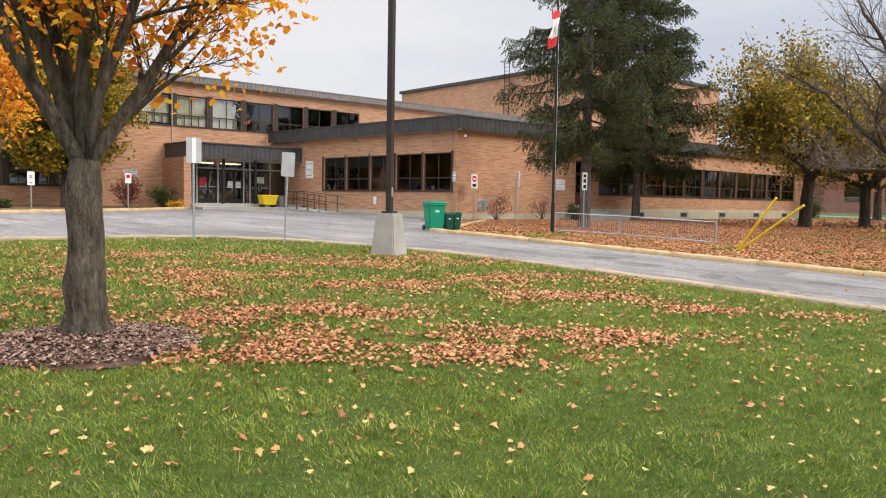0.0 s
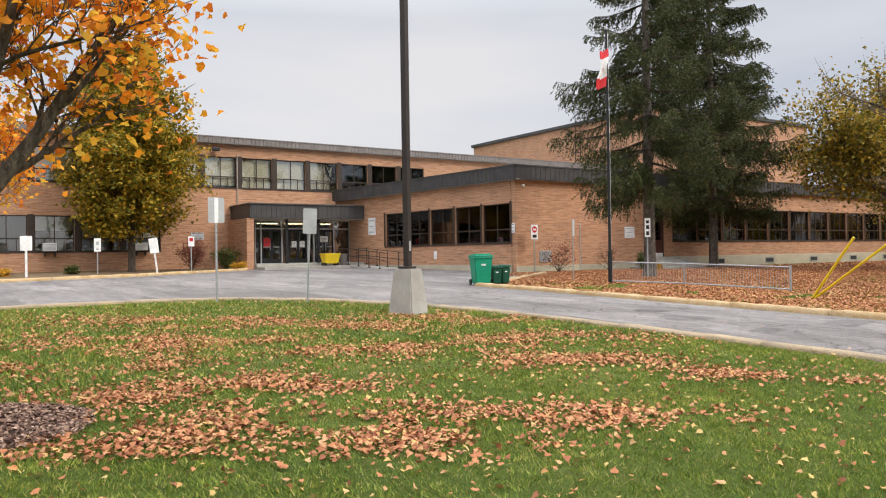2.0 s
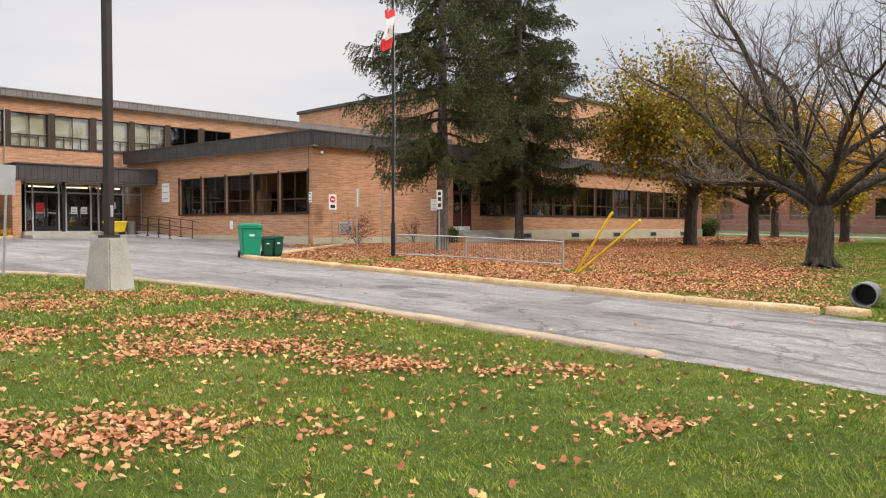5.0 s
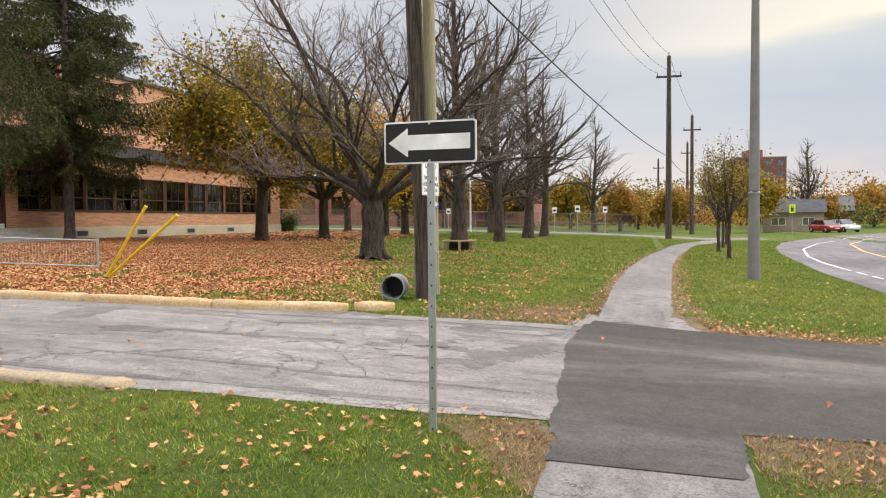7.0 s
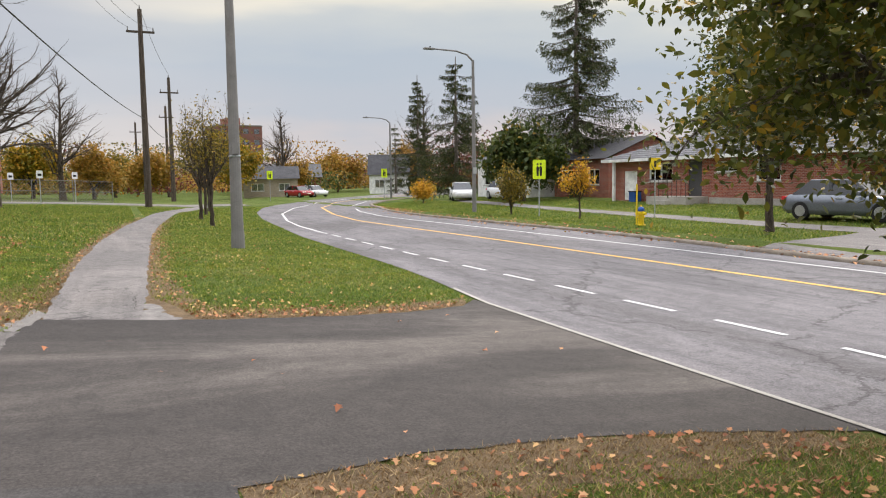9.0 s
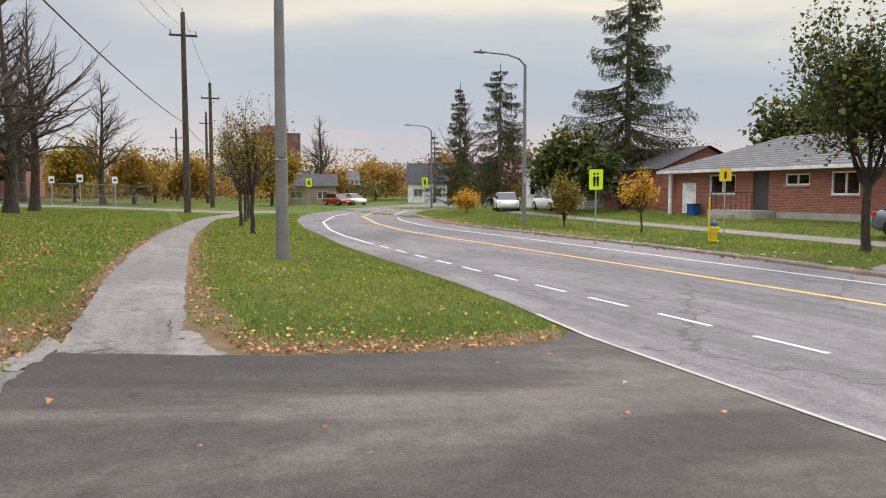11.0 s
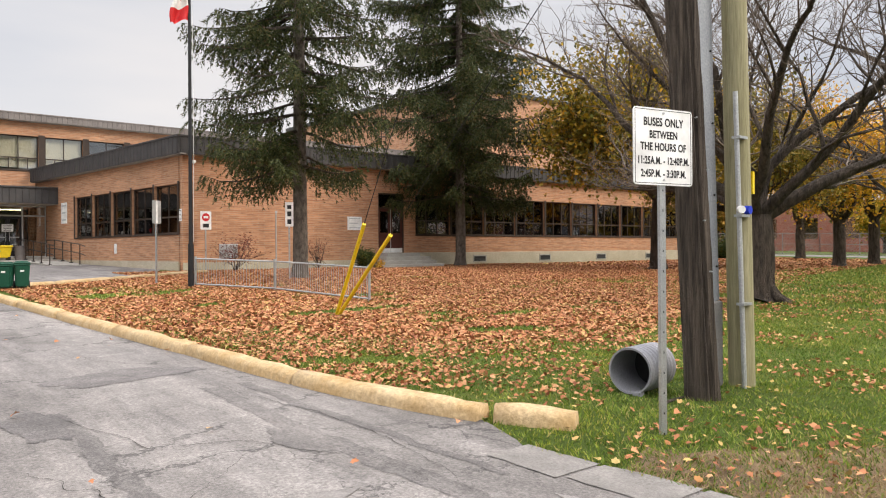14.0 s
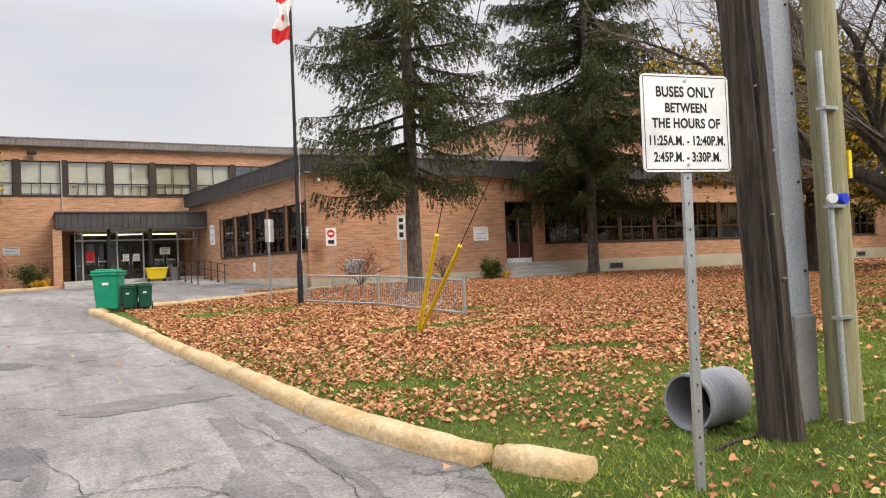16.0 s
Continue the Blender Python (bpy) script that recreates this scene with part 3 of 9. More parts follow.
strip("footpath_far", [(12.8, 1.12), (16, 1.13), (20.5, 1.07), (26.8, 0.84), (35.3, 0.2), (38.5, -0.12), (47.7, -1.07), (53, -1.6), (58, -2.6), (66, -4.4), (72, -5.9)], [(12.8, 0.1), (15.25, -0.08), (18.2, -0.17), (22.5, -0.31), (29.8, -0.63), (36.2, -1.08), (39.2, -1.4), (47.7, -2.25), (54, -3.0), (57, -3.8), (64, -5.4), (72, -7.3)], 300, 4, 0.008, M_PATH, "grey asphalt footpath between lawns", 0.035)
strip("footpath_south", [(-60, -19.2), (23, -20.1), (40, -21.4), (57, -23.6), (75, -31)], [(-60, -20.5), (23, -21.4), (40, -22.7), (57, -25), (75, -32.5)], 60, 3, 0.015, M_PATH, "pale concrete footpath beyond the street")
strip("side_road", [(70.5, -10), (70.5, 10), (68, 30), (60, 60)], [(77.5, -10), (77.5, 10), (75, 30), (67, 60)], 30, 4, 0.02, M_PATH, "pale grey side street beyond the lawn")
strip("house_drive", [(13.6, -14.6), (14.5, -20), (16.0, -31)], [(18.4, -15.0), (19.4, -20), (22.0, -31)], 24, 4, 0.022, M_PATH, "pale concrete house driveway")


strip("tar_line", [(7.42, 1.3), (7.3, 4), (7.3, 9), (7.1, 13)], [(7.56, 1.3), (7.42, 4), (7.4, 9), (7.2, 13)], 160, 3, 0.010, M_STAIN, "dark tar stain along the driveway's edge", 0.03)
strip("tar_line", [(8.1, 1.4), (8.05, 3.5), (8.3, 6.5)], [(8.17, 1.4), (8.13, 3.5), (8.34, 6.5)], 90, 3, 0.010, M_STAIN, "thin tyre-worn streak on the driveway", 0.03)
strip("tar_line", [(11.12, 7.3), (11.02, 5.4), (11.1, 3.4)], [(11.3, 7.2), (11.22, 5.4), (11.26, 3.4)], 140, 3, 0.0095, M_STAIN, "dark tyre stain beside the kerb", 0.03)
strip("tar_line", [(11.48, 7.3), (11.5, 5.6), (11.55, 3.8)], [(11.6, 7.3), (11.62, 5.6), (11.62, 3.8)], 140, 3, 0.0095, M_STAIN, "dark tyre stain beside the kerb", 0.03)
strip("tar_line", [(9.75, 6.9), (9.7, 4.6), (9.9, 2.6)], [(9.9, 6.9), (9.83, 4.6), (10.0, 2.6)], 140, 3, 0.0095, M_STAIN, "thin tyre-worn streak on the driveway", 0.03)


def blot(name, cx, cy, rx, ry, turn, dz, mat, label, rough=0.3):
    """A ragged patch lying on the ground."""
    V, F, seg, rings = [(cx, cy, gz(cx, cy) + dz)], [], 96, 4
    c, d = math.cos(radians(turn)), math.sin(radians(turn))
    for i in range(1, rings + 1):
        for k in range(seg):
            a = 2 * math.pi * k / seg
            q = Vector((math.cos(a) * 1.3 + cx * 3, math.sin(a) * 1.3 + cy * 3, 0))
            r = (1 + rough * (noise.noise(q) * 1.2 + 0.7 * noise.noise(q * 3.1) + 0.5 * noise.noise(q * 8.0) + 0.3 * noise.noise(q * 17.0))) * i / rings
            u, v = rx * r * math.cos(a), ry * r * math.sin(a)
            x, y = cx + u * c - v * d, cy + u * d + v * c
            V.append((x, y, gz(x, y) + dz))
    for k in range(seg):
        k2 = (k + 1) % seg
        F.append((0, 1 + k, 1 + k2))
        for i in range(rings - 1):
            F.append((1 + i * seg + k, 1 + (i + 1) * seg + k, 1 + (i + 1) * seg + k2, 1 + i * seg + k2))
    link_mesh(name, V, F, mat, None, label, kind="structure")


blot("asphalt_repair", 10.7, 8.28, 0.68, 0.36, 5, 0.011, M_OLDREP, "dark sunken asphalt repair")
blot("asphalt_repair", 8.95, 10.5, 0.5, 0.5, 30, 0.011, M_STAIN, "dark sunken asphalt repair")
blot("asphalt_repair", 8.5, 8.45, 0.4, 0.22, 20, 0.011, M_STAIN, "small dark asphalt repair")
blot("asphalt_repair", 9.65, 6.7, 0.22, 0.48, 0, 0.011, M_OLDREP, "dark broken asphalt hollow")
blot("asphalt_repair", 9.5, 11.85, 0.35, 0.35, 0, 0.011, M_OLDREP, "small dark asphalt repair")
blot("asphalt_repair", 11.0, 5.2, 0.16, 0.42, 0, 0.0115, M_STAIN, "dark worn spot on the driveway")
blot("asphalt_repair", 10.6, 2.45, 1.35, 1.0, 10, 0.0095, M_STAIN, "dark broken asphalt by the crossing", 0.25)
for bx, by, ra, rb, turn in ((10.95, 3.1, 0.6, 0.36, 30), (11.55, 2.0, 0.16, 0.5, 8), (10.3, 2.3, 0.3, 0.38, 10), (10.93, 1.9, 0.1, 0.2, 0), (9.6, 2.85, 0.28, 0.42, 0), (11.6, 3.1, 0.1, 0.3, 10), (10.1, 3.9, 0.5, 0.3, 20)):
    blot("bleached_skin", bx, by, ra, rb, turn, 0.0125, M_PALEASPH, "pale worn skin left on the broken asphalt", 0.55)
for y0, y1 in ((1.42, 2.05), (2.08, 2.9), (2.93, 3.55), (3.58, 4.15)):
    xe = [float(np.interp(y, [1.4, 2.4, 3.26, 4.1], [12.52, 12.46, 12.27, 12.12])) for y in (y0, y1)]
    strip("gutter_slab", [(xe[0] - 0.42, y0), (xe[1] - 0.36, y1)], [(xe[0] + 0.02, y0), (xe[1] + 0.02, y1)], 24, 5, 0.0135, M_GUTTER, "pale flush concrete gutter slab at the driveway's edge", 0.012)
strip("broken_concrete", [(12.5, 1.3), (13.6, 1.08)], [(12.6, 1.5), (14.1, 1.27)], 60, 5, 0.0125, M_GUTTER, "pale broken concrete beside the footpath", 0.05)
strip("broken_concrete", [(12.9, 0.2), (14.4, 0.06)], [(12.95, -0.32), (14.4, -0.2)], 90, 6, 0.0075, M_PALEASPH, "pale broken asphalt crumbs beside the footpath", 0.08)


def crack(line, width, label, seed):
    """A wandering open crack in the paving."""
    rng = np.random.RandomState(seed)
    p = resample(line, 60)
    w = np.convolve(rng.normal(0, 0.05, 64), np.ones(5) / 5, "valid")
    t = np.gradient(p, axis=0)
    t /= np.linalg.norm(t, axis=1)[:, None]
    nn = np.stack([t[:, 1], -t[:, 0]], 1)
    c = p + nn * w[:, None]
    h = (0.45 * width * rng.uniform(0.2, 1.0, 60) * np.sin(np.linspace(0.15, np.pi - 0.15, 60)))[:, None]
    strip("crack", c - nn * h, c + nn * h, 60, 2, 0.0145, M_CRACK, label)


for k, (line, width) in enumerate((([(16.0, 1.08), (16.1, 0.57), (16.5, -0.09)], 0.022), ([(19.4, 0.97), (19.85, -0.17)], 0.02), ([(15.6, 0.1), (14.5, 0.12), (13.8, 0.1)], 0.025), ([(16.1, 0.5), (15.4, 0.2)], 0.014), ([(24.2, 0.9), (24.4, -0.35)], 0.02), ([(29.5, 0.6), (29.8, -0.6)], 0.02),
                                   ([(9.47, 6.91), (9.81, 6.99), (9.99, 6.1), (10.08, 5.62), (10.65, 5.41), (10.87, 5.0), (11.12, 4.7), (11.2, 4.0)], 0.013), ([(11.2, 7.74), (11.47, 5.89), (11.49, 5.18), (11.46, 4.5), (11.2, 3.6)], 0.012), ([(10.6, 9.9), (11.0, 8.9), (11.6, 8.6)], 0.011), ([(8.9, 4.0), (9.6, 3.1), (10.9, 3.4)], 0.016), ([(7.6, 2.6), (9.0, 3.6), (10.6, 5.2)], 0.012), ([(9.3, 5.6), (9.6, 4.9), (9.5, 4.2)], 0.013))):
    crack(line, width, "dark ragged crack in the worn asphalt", 40 + k)


def offset_line(line, d):
    p = np.asarray(line, float)
    t = np.gradient(p, axis=0)
    t /= np.linalg.norm(t, axis=1)[:, None]
    return [(q[0] + d * k[1], q[1] - d * k[0]) for q, k in zip(p, t)]


# painted lines on the street, right of its north edge
def paint(name, line, d, width, mat, label, s0=None, s1=None):
    p = resample(line, 500)
    if s0 is not None:
        p = p[(p[:, 0] > s0) & (p[:, 0] < s1)]
    strip(name, offset_line(p, d), offset_line(p, d + width), max(4, len(p) // 3), 2, 0.018, mat, label)


YELLOW_LINE = [(-120, -10.6), (17, -10.6), (26, -10.5), (34, -10.3), (39, -10.25), (47, -11.15), (59.6, -13.5), (70, -17.5), (80, -23), (110, -42)]
WHITE_LINE = [(-120, -12.8), (15.4, -12.95), (31, -12.95), (38, -12.72), (43.2, -12.8), (50.6, -13.8), (59, -15.8), (70, -20.3), (100, -40)]
BAY_LINE = [(31.6, -6.6), (36, -6.75), (41.2, -7.25), (50, -8.7), (60, -11.5), (70, -15.5), (80, -20.7), (110, -40)]
paint("edge_line", STREET_N, 0.0, 0.07, M_CONC, "worn white concrete edge of the street", -100, 15.5)
paint("yellow_line", YELLOW_LINE, 0.0, 0.14, M_YLINE, "yellow centre line painted on the street", -60, 105)
paint("white_line", WHITE_LINE, 0.0, 0.12, M_LINE, "white edge line painted on the street", -60, 95)
paint("bay_line", BAY_LINE, 0.0, 0.12, M_LINE, "solid white lane line on the street", 31, 105)
for xd in 9.98 + 1.88 * np.arange(-10, 12):
    ya, yb = (float(np.interp(q, [10, 20, 32], [-6.84, -6.56, -6.6])) for q in (xd, xd + 1.12))
    strip("lane_dash", [(xd, ya), (xd + 1.12, yb)], [(xd, ya - 0.095), (xd + 1.12, yb - 0.095)], 4, 2, 0.018, M_LINE, "white dash painted on the street")

# worn soil where the grass meets the paving
strip("soil_near", [(6.0, 1.3), (6.7, 1.75), (7.1, 2.1), (7.25, 1.2)], [(5.6, 0.98), (6.3, 0.98), (6.7, 1.0), (7.0, 1.02)], 60, 6, 0.003, M_SOIL, "worn brown soil at the lawn's edge", 0.06)
strip("soil_island", [(12.95, -0.1), (12.88, -1.0), (12.85, -2.3), (13.03, -3.3), (13.5, -4.4)], [(14.5, -0.3), (13.85, -1.2), (13.55, -2.4), (13.75, -3.4), (14.4, -4.75)], 90, 6, 0.004, M_SOIL, "worn brown soil by the crossing", 0.10)
strip("soil_south", [(7.6, -0.3), (7.78, -2.0), (7.5, -4.3)], [(6.5, -0.35), (6.9, -1.6), (7.0, -4.3)], 60, 6, 0.003, M_SOIL, "worn brown soil and dry grass", 0.12)
strip("soil_corner", [(12.2, 3.4), (12.4, 2.0), (12.6, 1.3), (14.0, 1.0), (19, 0.95)], [(12.7, 3.6), (14.2, 2.75), (14.8, 1.95), (15.6, 1.45), (19, 1.12)], 90, 6, 0.003, M_SOIL, "worn brown soil beside the footpath", 0.14)
strip("soil_path", [(13.3, 0.1), (14.6, 0.0), (22.5, -0.2), (30, -0.55), (42, -1.6)], [(14.6, -0.75), (18, -0.5), (22.5, -0.55), (30, -0.9), (42, -1.9)], 120, 6, 0.003, M_SOIL, "worn soil along the footpath", 0.07)
strip("soil_path_north", [(13.6, 1.0), (20.5, 1.0), (30, 0.55), (41.6, -0.5)], [(14.6, 1.5), (20.5, 1.32), (30, 0.9), (41.6, -0.15)], 120, 5, 0.003, M_SOIL, "worn brown soil beside the footpath", 0.08)
strip("leaf_bed", [(19.0, 16.0), (16.0, 22.0), (17, 25)], [(28, 12.0), (36, 18), (56, 27)], 20, 20, 0.004, M_LITTER, "ground under thick brown leaf litter", 0.2)
strip("planting_bed", BED_KERB[:], [(-40, 44.1), (-14, 44.1), (-2, 44.1), (4, 44.1), (8, 44.1), (10.9, 44.1)], 40, 8, 0.035, M_SOIL, "soil bed along the school facade")

# ---- school ----


def wall(name, ox, oy, ux, uy, length, z0, z1, thick, openings, mat, label, parent=None):
    """A wall from (ox, oy) along (ux, uy), its outer face on that line, its thickness to the left; openings (u0, u1, z0, z1) go through."""
    us = sorted({0.0, length} | {o[0] for o in openings} | {o[1] for o in openings})
    zs = sorted({z0, z1} | {o[2] for o in openings} | {o[3] for o in openings})
    nx, ny = -uy, ux
    nu, nz = len(us) - 1, len(zs) - 1

    def solid(i, j):
        if i < 0 or j < 0 or i >= nu or j >= nz:
            return False
        u, z = (us[i] + us[i + 1]) / 2, (zs[j] + zs[j + 1]) / 2
        return not any(o[0] < u < o[1] and o[2] < z < o[3] for o in openings)

    V, F, seen = [], [], {}

    def vert(u, z, d):
        k = (round(u, 4), round(z, 4), d)
        if k not in seen:
            seen[k] = len(V)
            V.append((ox + ux * u + nx * d, oy + uy * u + ny * d, z))
        return seen[k]

    for i in range(nu):
        for j in range(nz):
            if not solid(i, j):
                continue
            a, b, c, d = us[i], us[i + 1], zs[j], zs[j + 1]
            F.append((vert(a, c, 0), vert(b, c, 0), vert(b, d, 0), vert(a, d, 0)))
            F.append((vert(b, c, thick), vert(a, c, thick), vert(a, d, thick), vert(b, d, thick)))
            for on, (p, q) in ((solid(i - 1, j), ((a, d), (a, c))), (solid(i + 1, j), ((b, c), (b, d))), (solid(i, j - 1), ((a, c), (b, c))), (solid(i, j + 1), ((b, d), (a, d)))):
                if not on:
                    F.append((vert(*p, 0), vert(*p, thick), vert(*q, thick), vert(*q, 0)))
    ob = link_mesh(name, V, F, mat, parent)
    if not parent:
        tagged(ob, label, kind="structure")
    return ob


WIN_NO = [0]
WIN_MESH = {}


def window_unit(ox, oy, rz, w, h, z, upper=2, lower=4, sill=0.36, blind=0.0, label="dark brown framed school window"):
    """A window in its opening: outer frame, mullions, panes; its own x runs along the wall, +y into the room."""
    WIN_NO[0] += 1
    e = thing("window_%d" % WIN_NO[0], ox, oy, z, rz, label, kind="structure")
    key = (round(w, 2), round(h, 2), upper, lower)
    t = 0.05
    if key not in WIN_MESH:
        hs = h * sill
        bars = [(0, 0.10, 0, t, 0.18, h), (w - t, 0.10, 0, w, 0.18, h), (t, 0.10, 0, w - t, 0.18, t), (t, 0.10, h - t, w - t, 0.18, h)]
        f = boxes(*bars)
        mull = bmesh.new()
        add_box(mull, t, 0.105, hs - 0.03, w - t, 0.175, hs + 0.03)
        panes = []
        for k in range(upper):
            x0, x1 = t + (w - 2 * t) * k / upper, t + (w - 2 * t) * (k + 1) / upper
            panes.append((x0, hs + 0.03, x1, h - t))
            if k:
                add_box(mull, x0 - 0.02, 0.108, hs + 0.03, x0 + 0.02, 0.172, h - t)
        for k in range(lower):
            x0, x1 = t + (w - 2 * t) * k / lower, t + (w - 2 * t) * (k + 1) / lower
            panes.append((x0, t, x1, hs - 0.03))
            if k:
                add_box(mull, x0 - 0.018, 0.108, t, x0 + 0.018, 0.172, hs - 0.03)
        fo = part("window_frame", f, M_WFRAME, None)
        mo = part("mullions", mull, M_WFRAME, None)
        po = []
        for x0, z0, x1, z1 in panes:
            po.append(part("pane", boxes((x0, 0.136, z0, x1, 0.142, z1)), M_GLASS, None))
        so = part("window_sill", boxes((-0.03, -0.04, -0.06, w + 0.03, 0.2, 0.0), bevel=0.008), M_WFRAME, None)
        WIN_MESH[key] = [fo, mo, so] + po
        obs = WIN_MESH[key]
    else:
        obs = []
        for o in WIN_MESH[key]:
            c = o.copy()
            scene.collection.objects.link(c)
            obs.append(c)
    for o in obs:
        o.parent = e
        if o.name.startswith("pane"):
            o.visible_shadow = False
    if blind:
        b = thing("roller_blind", ox, oy, z, rz, "cream roller blind behind a school window, also standing for mirrored sky", "blind", "school blinds")
        part("blind_cloth", boxes((t, 0.26, h * (1 - blind), w - t, 0.275, h - 0.02)), M_BLIND, b)
        part("blind_rail", boxes((t, 0.25, h * (1 - blind) - 0.03, w - t, 0.285, h * (1 - blind))), M_WHITE, b)
    return e


FY, WX, WY = 44.0, 19.1, 28.1
SLOPE = -0.095  # the wing's side wall runs a little askew
SLEN = math.hypot(1, SLOPE)
STURN = -90 + math.degrees(math.atan(-SLOPE))


def side(y):
    """Where the wing's side wall stands."""
    return WX + SLOPE * (y - WY)
PITCH, WW = 2.15, 1.84
brng = random.Random(4)

# two-storey front
X0 = -34.7
ups = [11.6 + PITCH * k for k in range(-21, 6)]
los = [11.6 + PITCH * k for k in range(-21, -2)]
ops = [(x - X0, x - X0 + WW, 5.55, 7.33) for x in ups] + [(x - X0, x - X0 + WW, 1.95, 3.80) for x in los] + [(11.6 - X0, 17.3 - X0, 1.12, 3.55)]
wall("wall_front", X0, FY, 1, 0, 78.6, 0.4, 8.05, 0.3, ops, M_BRICK, "two-storey buff brick school facade")
# Nearly full cream blinds also stand in for bright sky mirrored upstairs.
for x in ups:
    window_unit(x, FY, 0, WW, 1.78, 5.55, blind=brng.choice((0.98, 0.98, 0.9, 0.6, 0.0)) if x < 18 else brng.choice((0, 0.9)))
for x in los:
    window_unit(x, FY, 0, WW, 1.85, 1.95, blind=brng.choice((0.62, 0.4, 0.0, 0.62)))


def window_band(name, ox, oy, rz, xs, w, z0, z1):
    """Brown metal piers between the windows of a band, and the trim along it."""
    e = thing(name, ox, oy, 0, rz, "dark brown metal trim around a band of windows", kind="structure")
    for a in xs:
        part("pier", boxes((a, -0.025, z0 + 0.002, a + w, -0.004, z1 - 0.002)), M_WFRAME, e)
    return e


window_band("trim_upper", 0, FY, 0, [x + WW for x in ups[:-1]], PITCH - WW, 5.5, 7.4)
window_band("trim_lower", 0, FY, 0, [x + WW for x in los[:-1]], PITCH - WW, 1.9, 3.86)

# the wing: side wall by the entrance, and the long front
AW = 2.06
STOP = (FY - 0.004 - WY) * SLEN
a_ops = [(STOP - (0.32 + AW * (k + 1)) + 0.06, STOP - (0.32 + AW * k) - 0.06, 2.0, 3.86) for k in range(5)]
wall("wall_wing_side", side(FY - 0.004), FY - 0.004, -SLOPE / SLEN, -1 / SLEN, STOP - 0.304, 0.3, 4.92, 0.3, a_ops, M_BRICK, "buff brick side wall of the school wing")
for u0, u1, z0, z1 in a_ops:
    window_unit(side(FY - 0.004 - u0 / SLEN), FY - 0.004 - u0 / SLEN, STURN, u1 - u0, z1 - z0, z0, 2, 2, 0.34, blind=brng.choice((0, 0.35, 0.4)))
window_band("trim_side", side(FY - 0.004), FY - 0.004, STURN, [o[0] - 0.12 for o in a_ops] + [a_ops[0][1]], 0.12, 1.95, 3.95)
BEND = 56.0
BW = 2.24
b_x = [30.05 + BW * k for k in range(11)]
b_ops = [(x - WX, x - WX + BW - 0.12, 2.03, 3.88) for x in b_x] + [(27.95 - WX, 29.4 - WX, 1.2, 3.88)]
wall("wall_wing_front", WX, WY, 1, 0, BEND - WX, 0.3, 4.92, 0.3, b_ops, M_BRICK, "long buff brick front wall of the school wing")
for x in b_x:
    window_unit(x, WY, 0, BW - 0.12, 1.85, 2.03, 3, 3, 0.36, blind=brng.choice((0, 0.35, 0.5, 0)))
window_band("trim_front", 0, WY, 0, [x + BW - 0.12 for x in b_x[:-1]], 0.12, 1.98, 3.93)
wall("wall_wing_end", BEND, WY + 0.302, 0, 1, 30.0, 0.3, 4.92, 0.3, [], M_BRICK, "buff brick end wall of the school wing")
wall("wall_west", X0, FY + 20, 0, -1, 19.698, 0.4, 8.05, 0.3, [], M_BRICK, "buff brick end wall of the school")
wall("wall_back", 43.9, FY + 20, -1, 0, 78.298, 0.4, 8.05, 0.3, [], M_BRICK, "buff brick back wall of the school")
part("plinth", boxes((29.6, WY - 0.06, 0.2, BEND + 0.06, WY - 0.003, 1.2), bevel=0.01), M_PLINTH, None)
tagged(bpy.data.objects["plinth"], "pale stone plinth along the wing", kind="structure")
tagged(part("plinth_side", boxes((WX, WY - 0.05, 0.2, 27.6, WY - 0.003, 0.9)), M_PLINTH, None), "pale stone plinth at the wing's corner", kind="structure")

ps = thing("plinth_wall", side(FY - 4.0), FY - 4.0, 0, STURN, "pale stone plinth along the wing's side", kind="structure")
part("plinth_stone", boxes((0, -0.05, 0.2, 11.7, -0.003, 0.95)), M_PLINTH, ps)

# rooms behind the glass
tagged(part("floor_inside", boxes((X0 + 0.31, FY + 0.31, 0.9, 43.5, FY + 7, 1.1), (WX + 0.31, WY + 0.31, 0.9, BEND - 0.31, WY + 7.5, 1.1)), M_ROOM, None), "grey school floor", kind="structure")
tagged(part("wall_inside", boxes((X0 + 0.31, FY + 7, 1.0, 43.5, FY + 7.2, 8.0), (WX + 8, WY + 7.5, 1.0, BEND - 0.31, WY + 7.7, 4.8), (WX + 7.8, WY + 7.5, 1.0, WX + 8, FY, 4.8)), M_ROOM, None), "grey inner wall of the school", kind="structure")
tagged(part("ceiling", boxes((X0 + 0.31, FY + 0.31, 4.2, 43.5, FY + 7, 4.6), (WX + 0.31, WY + 0.31, 4.3, BEND - 0.31, WY + 15.5, 4.6)), M_ROOM, None), "plain school ceiling", kind="structure")


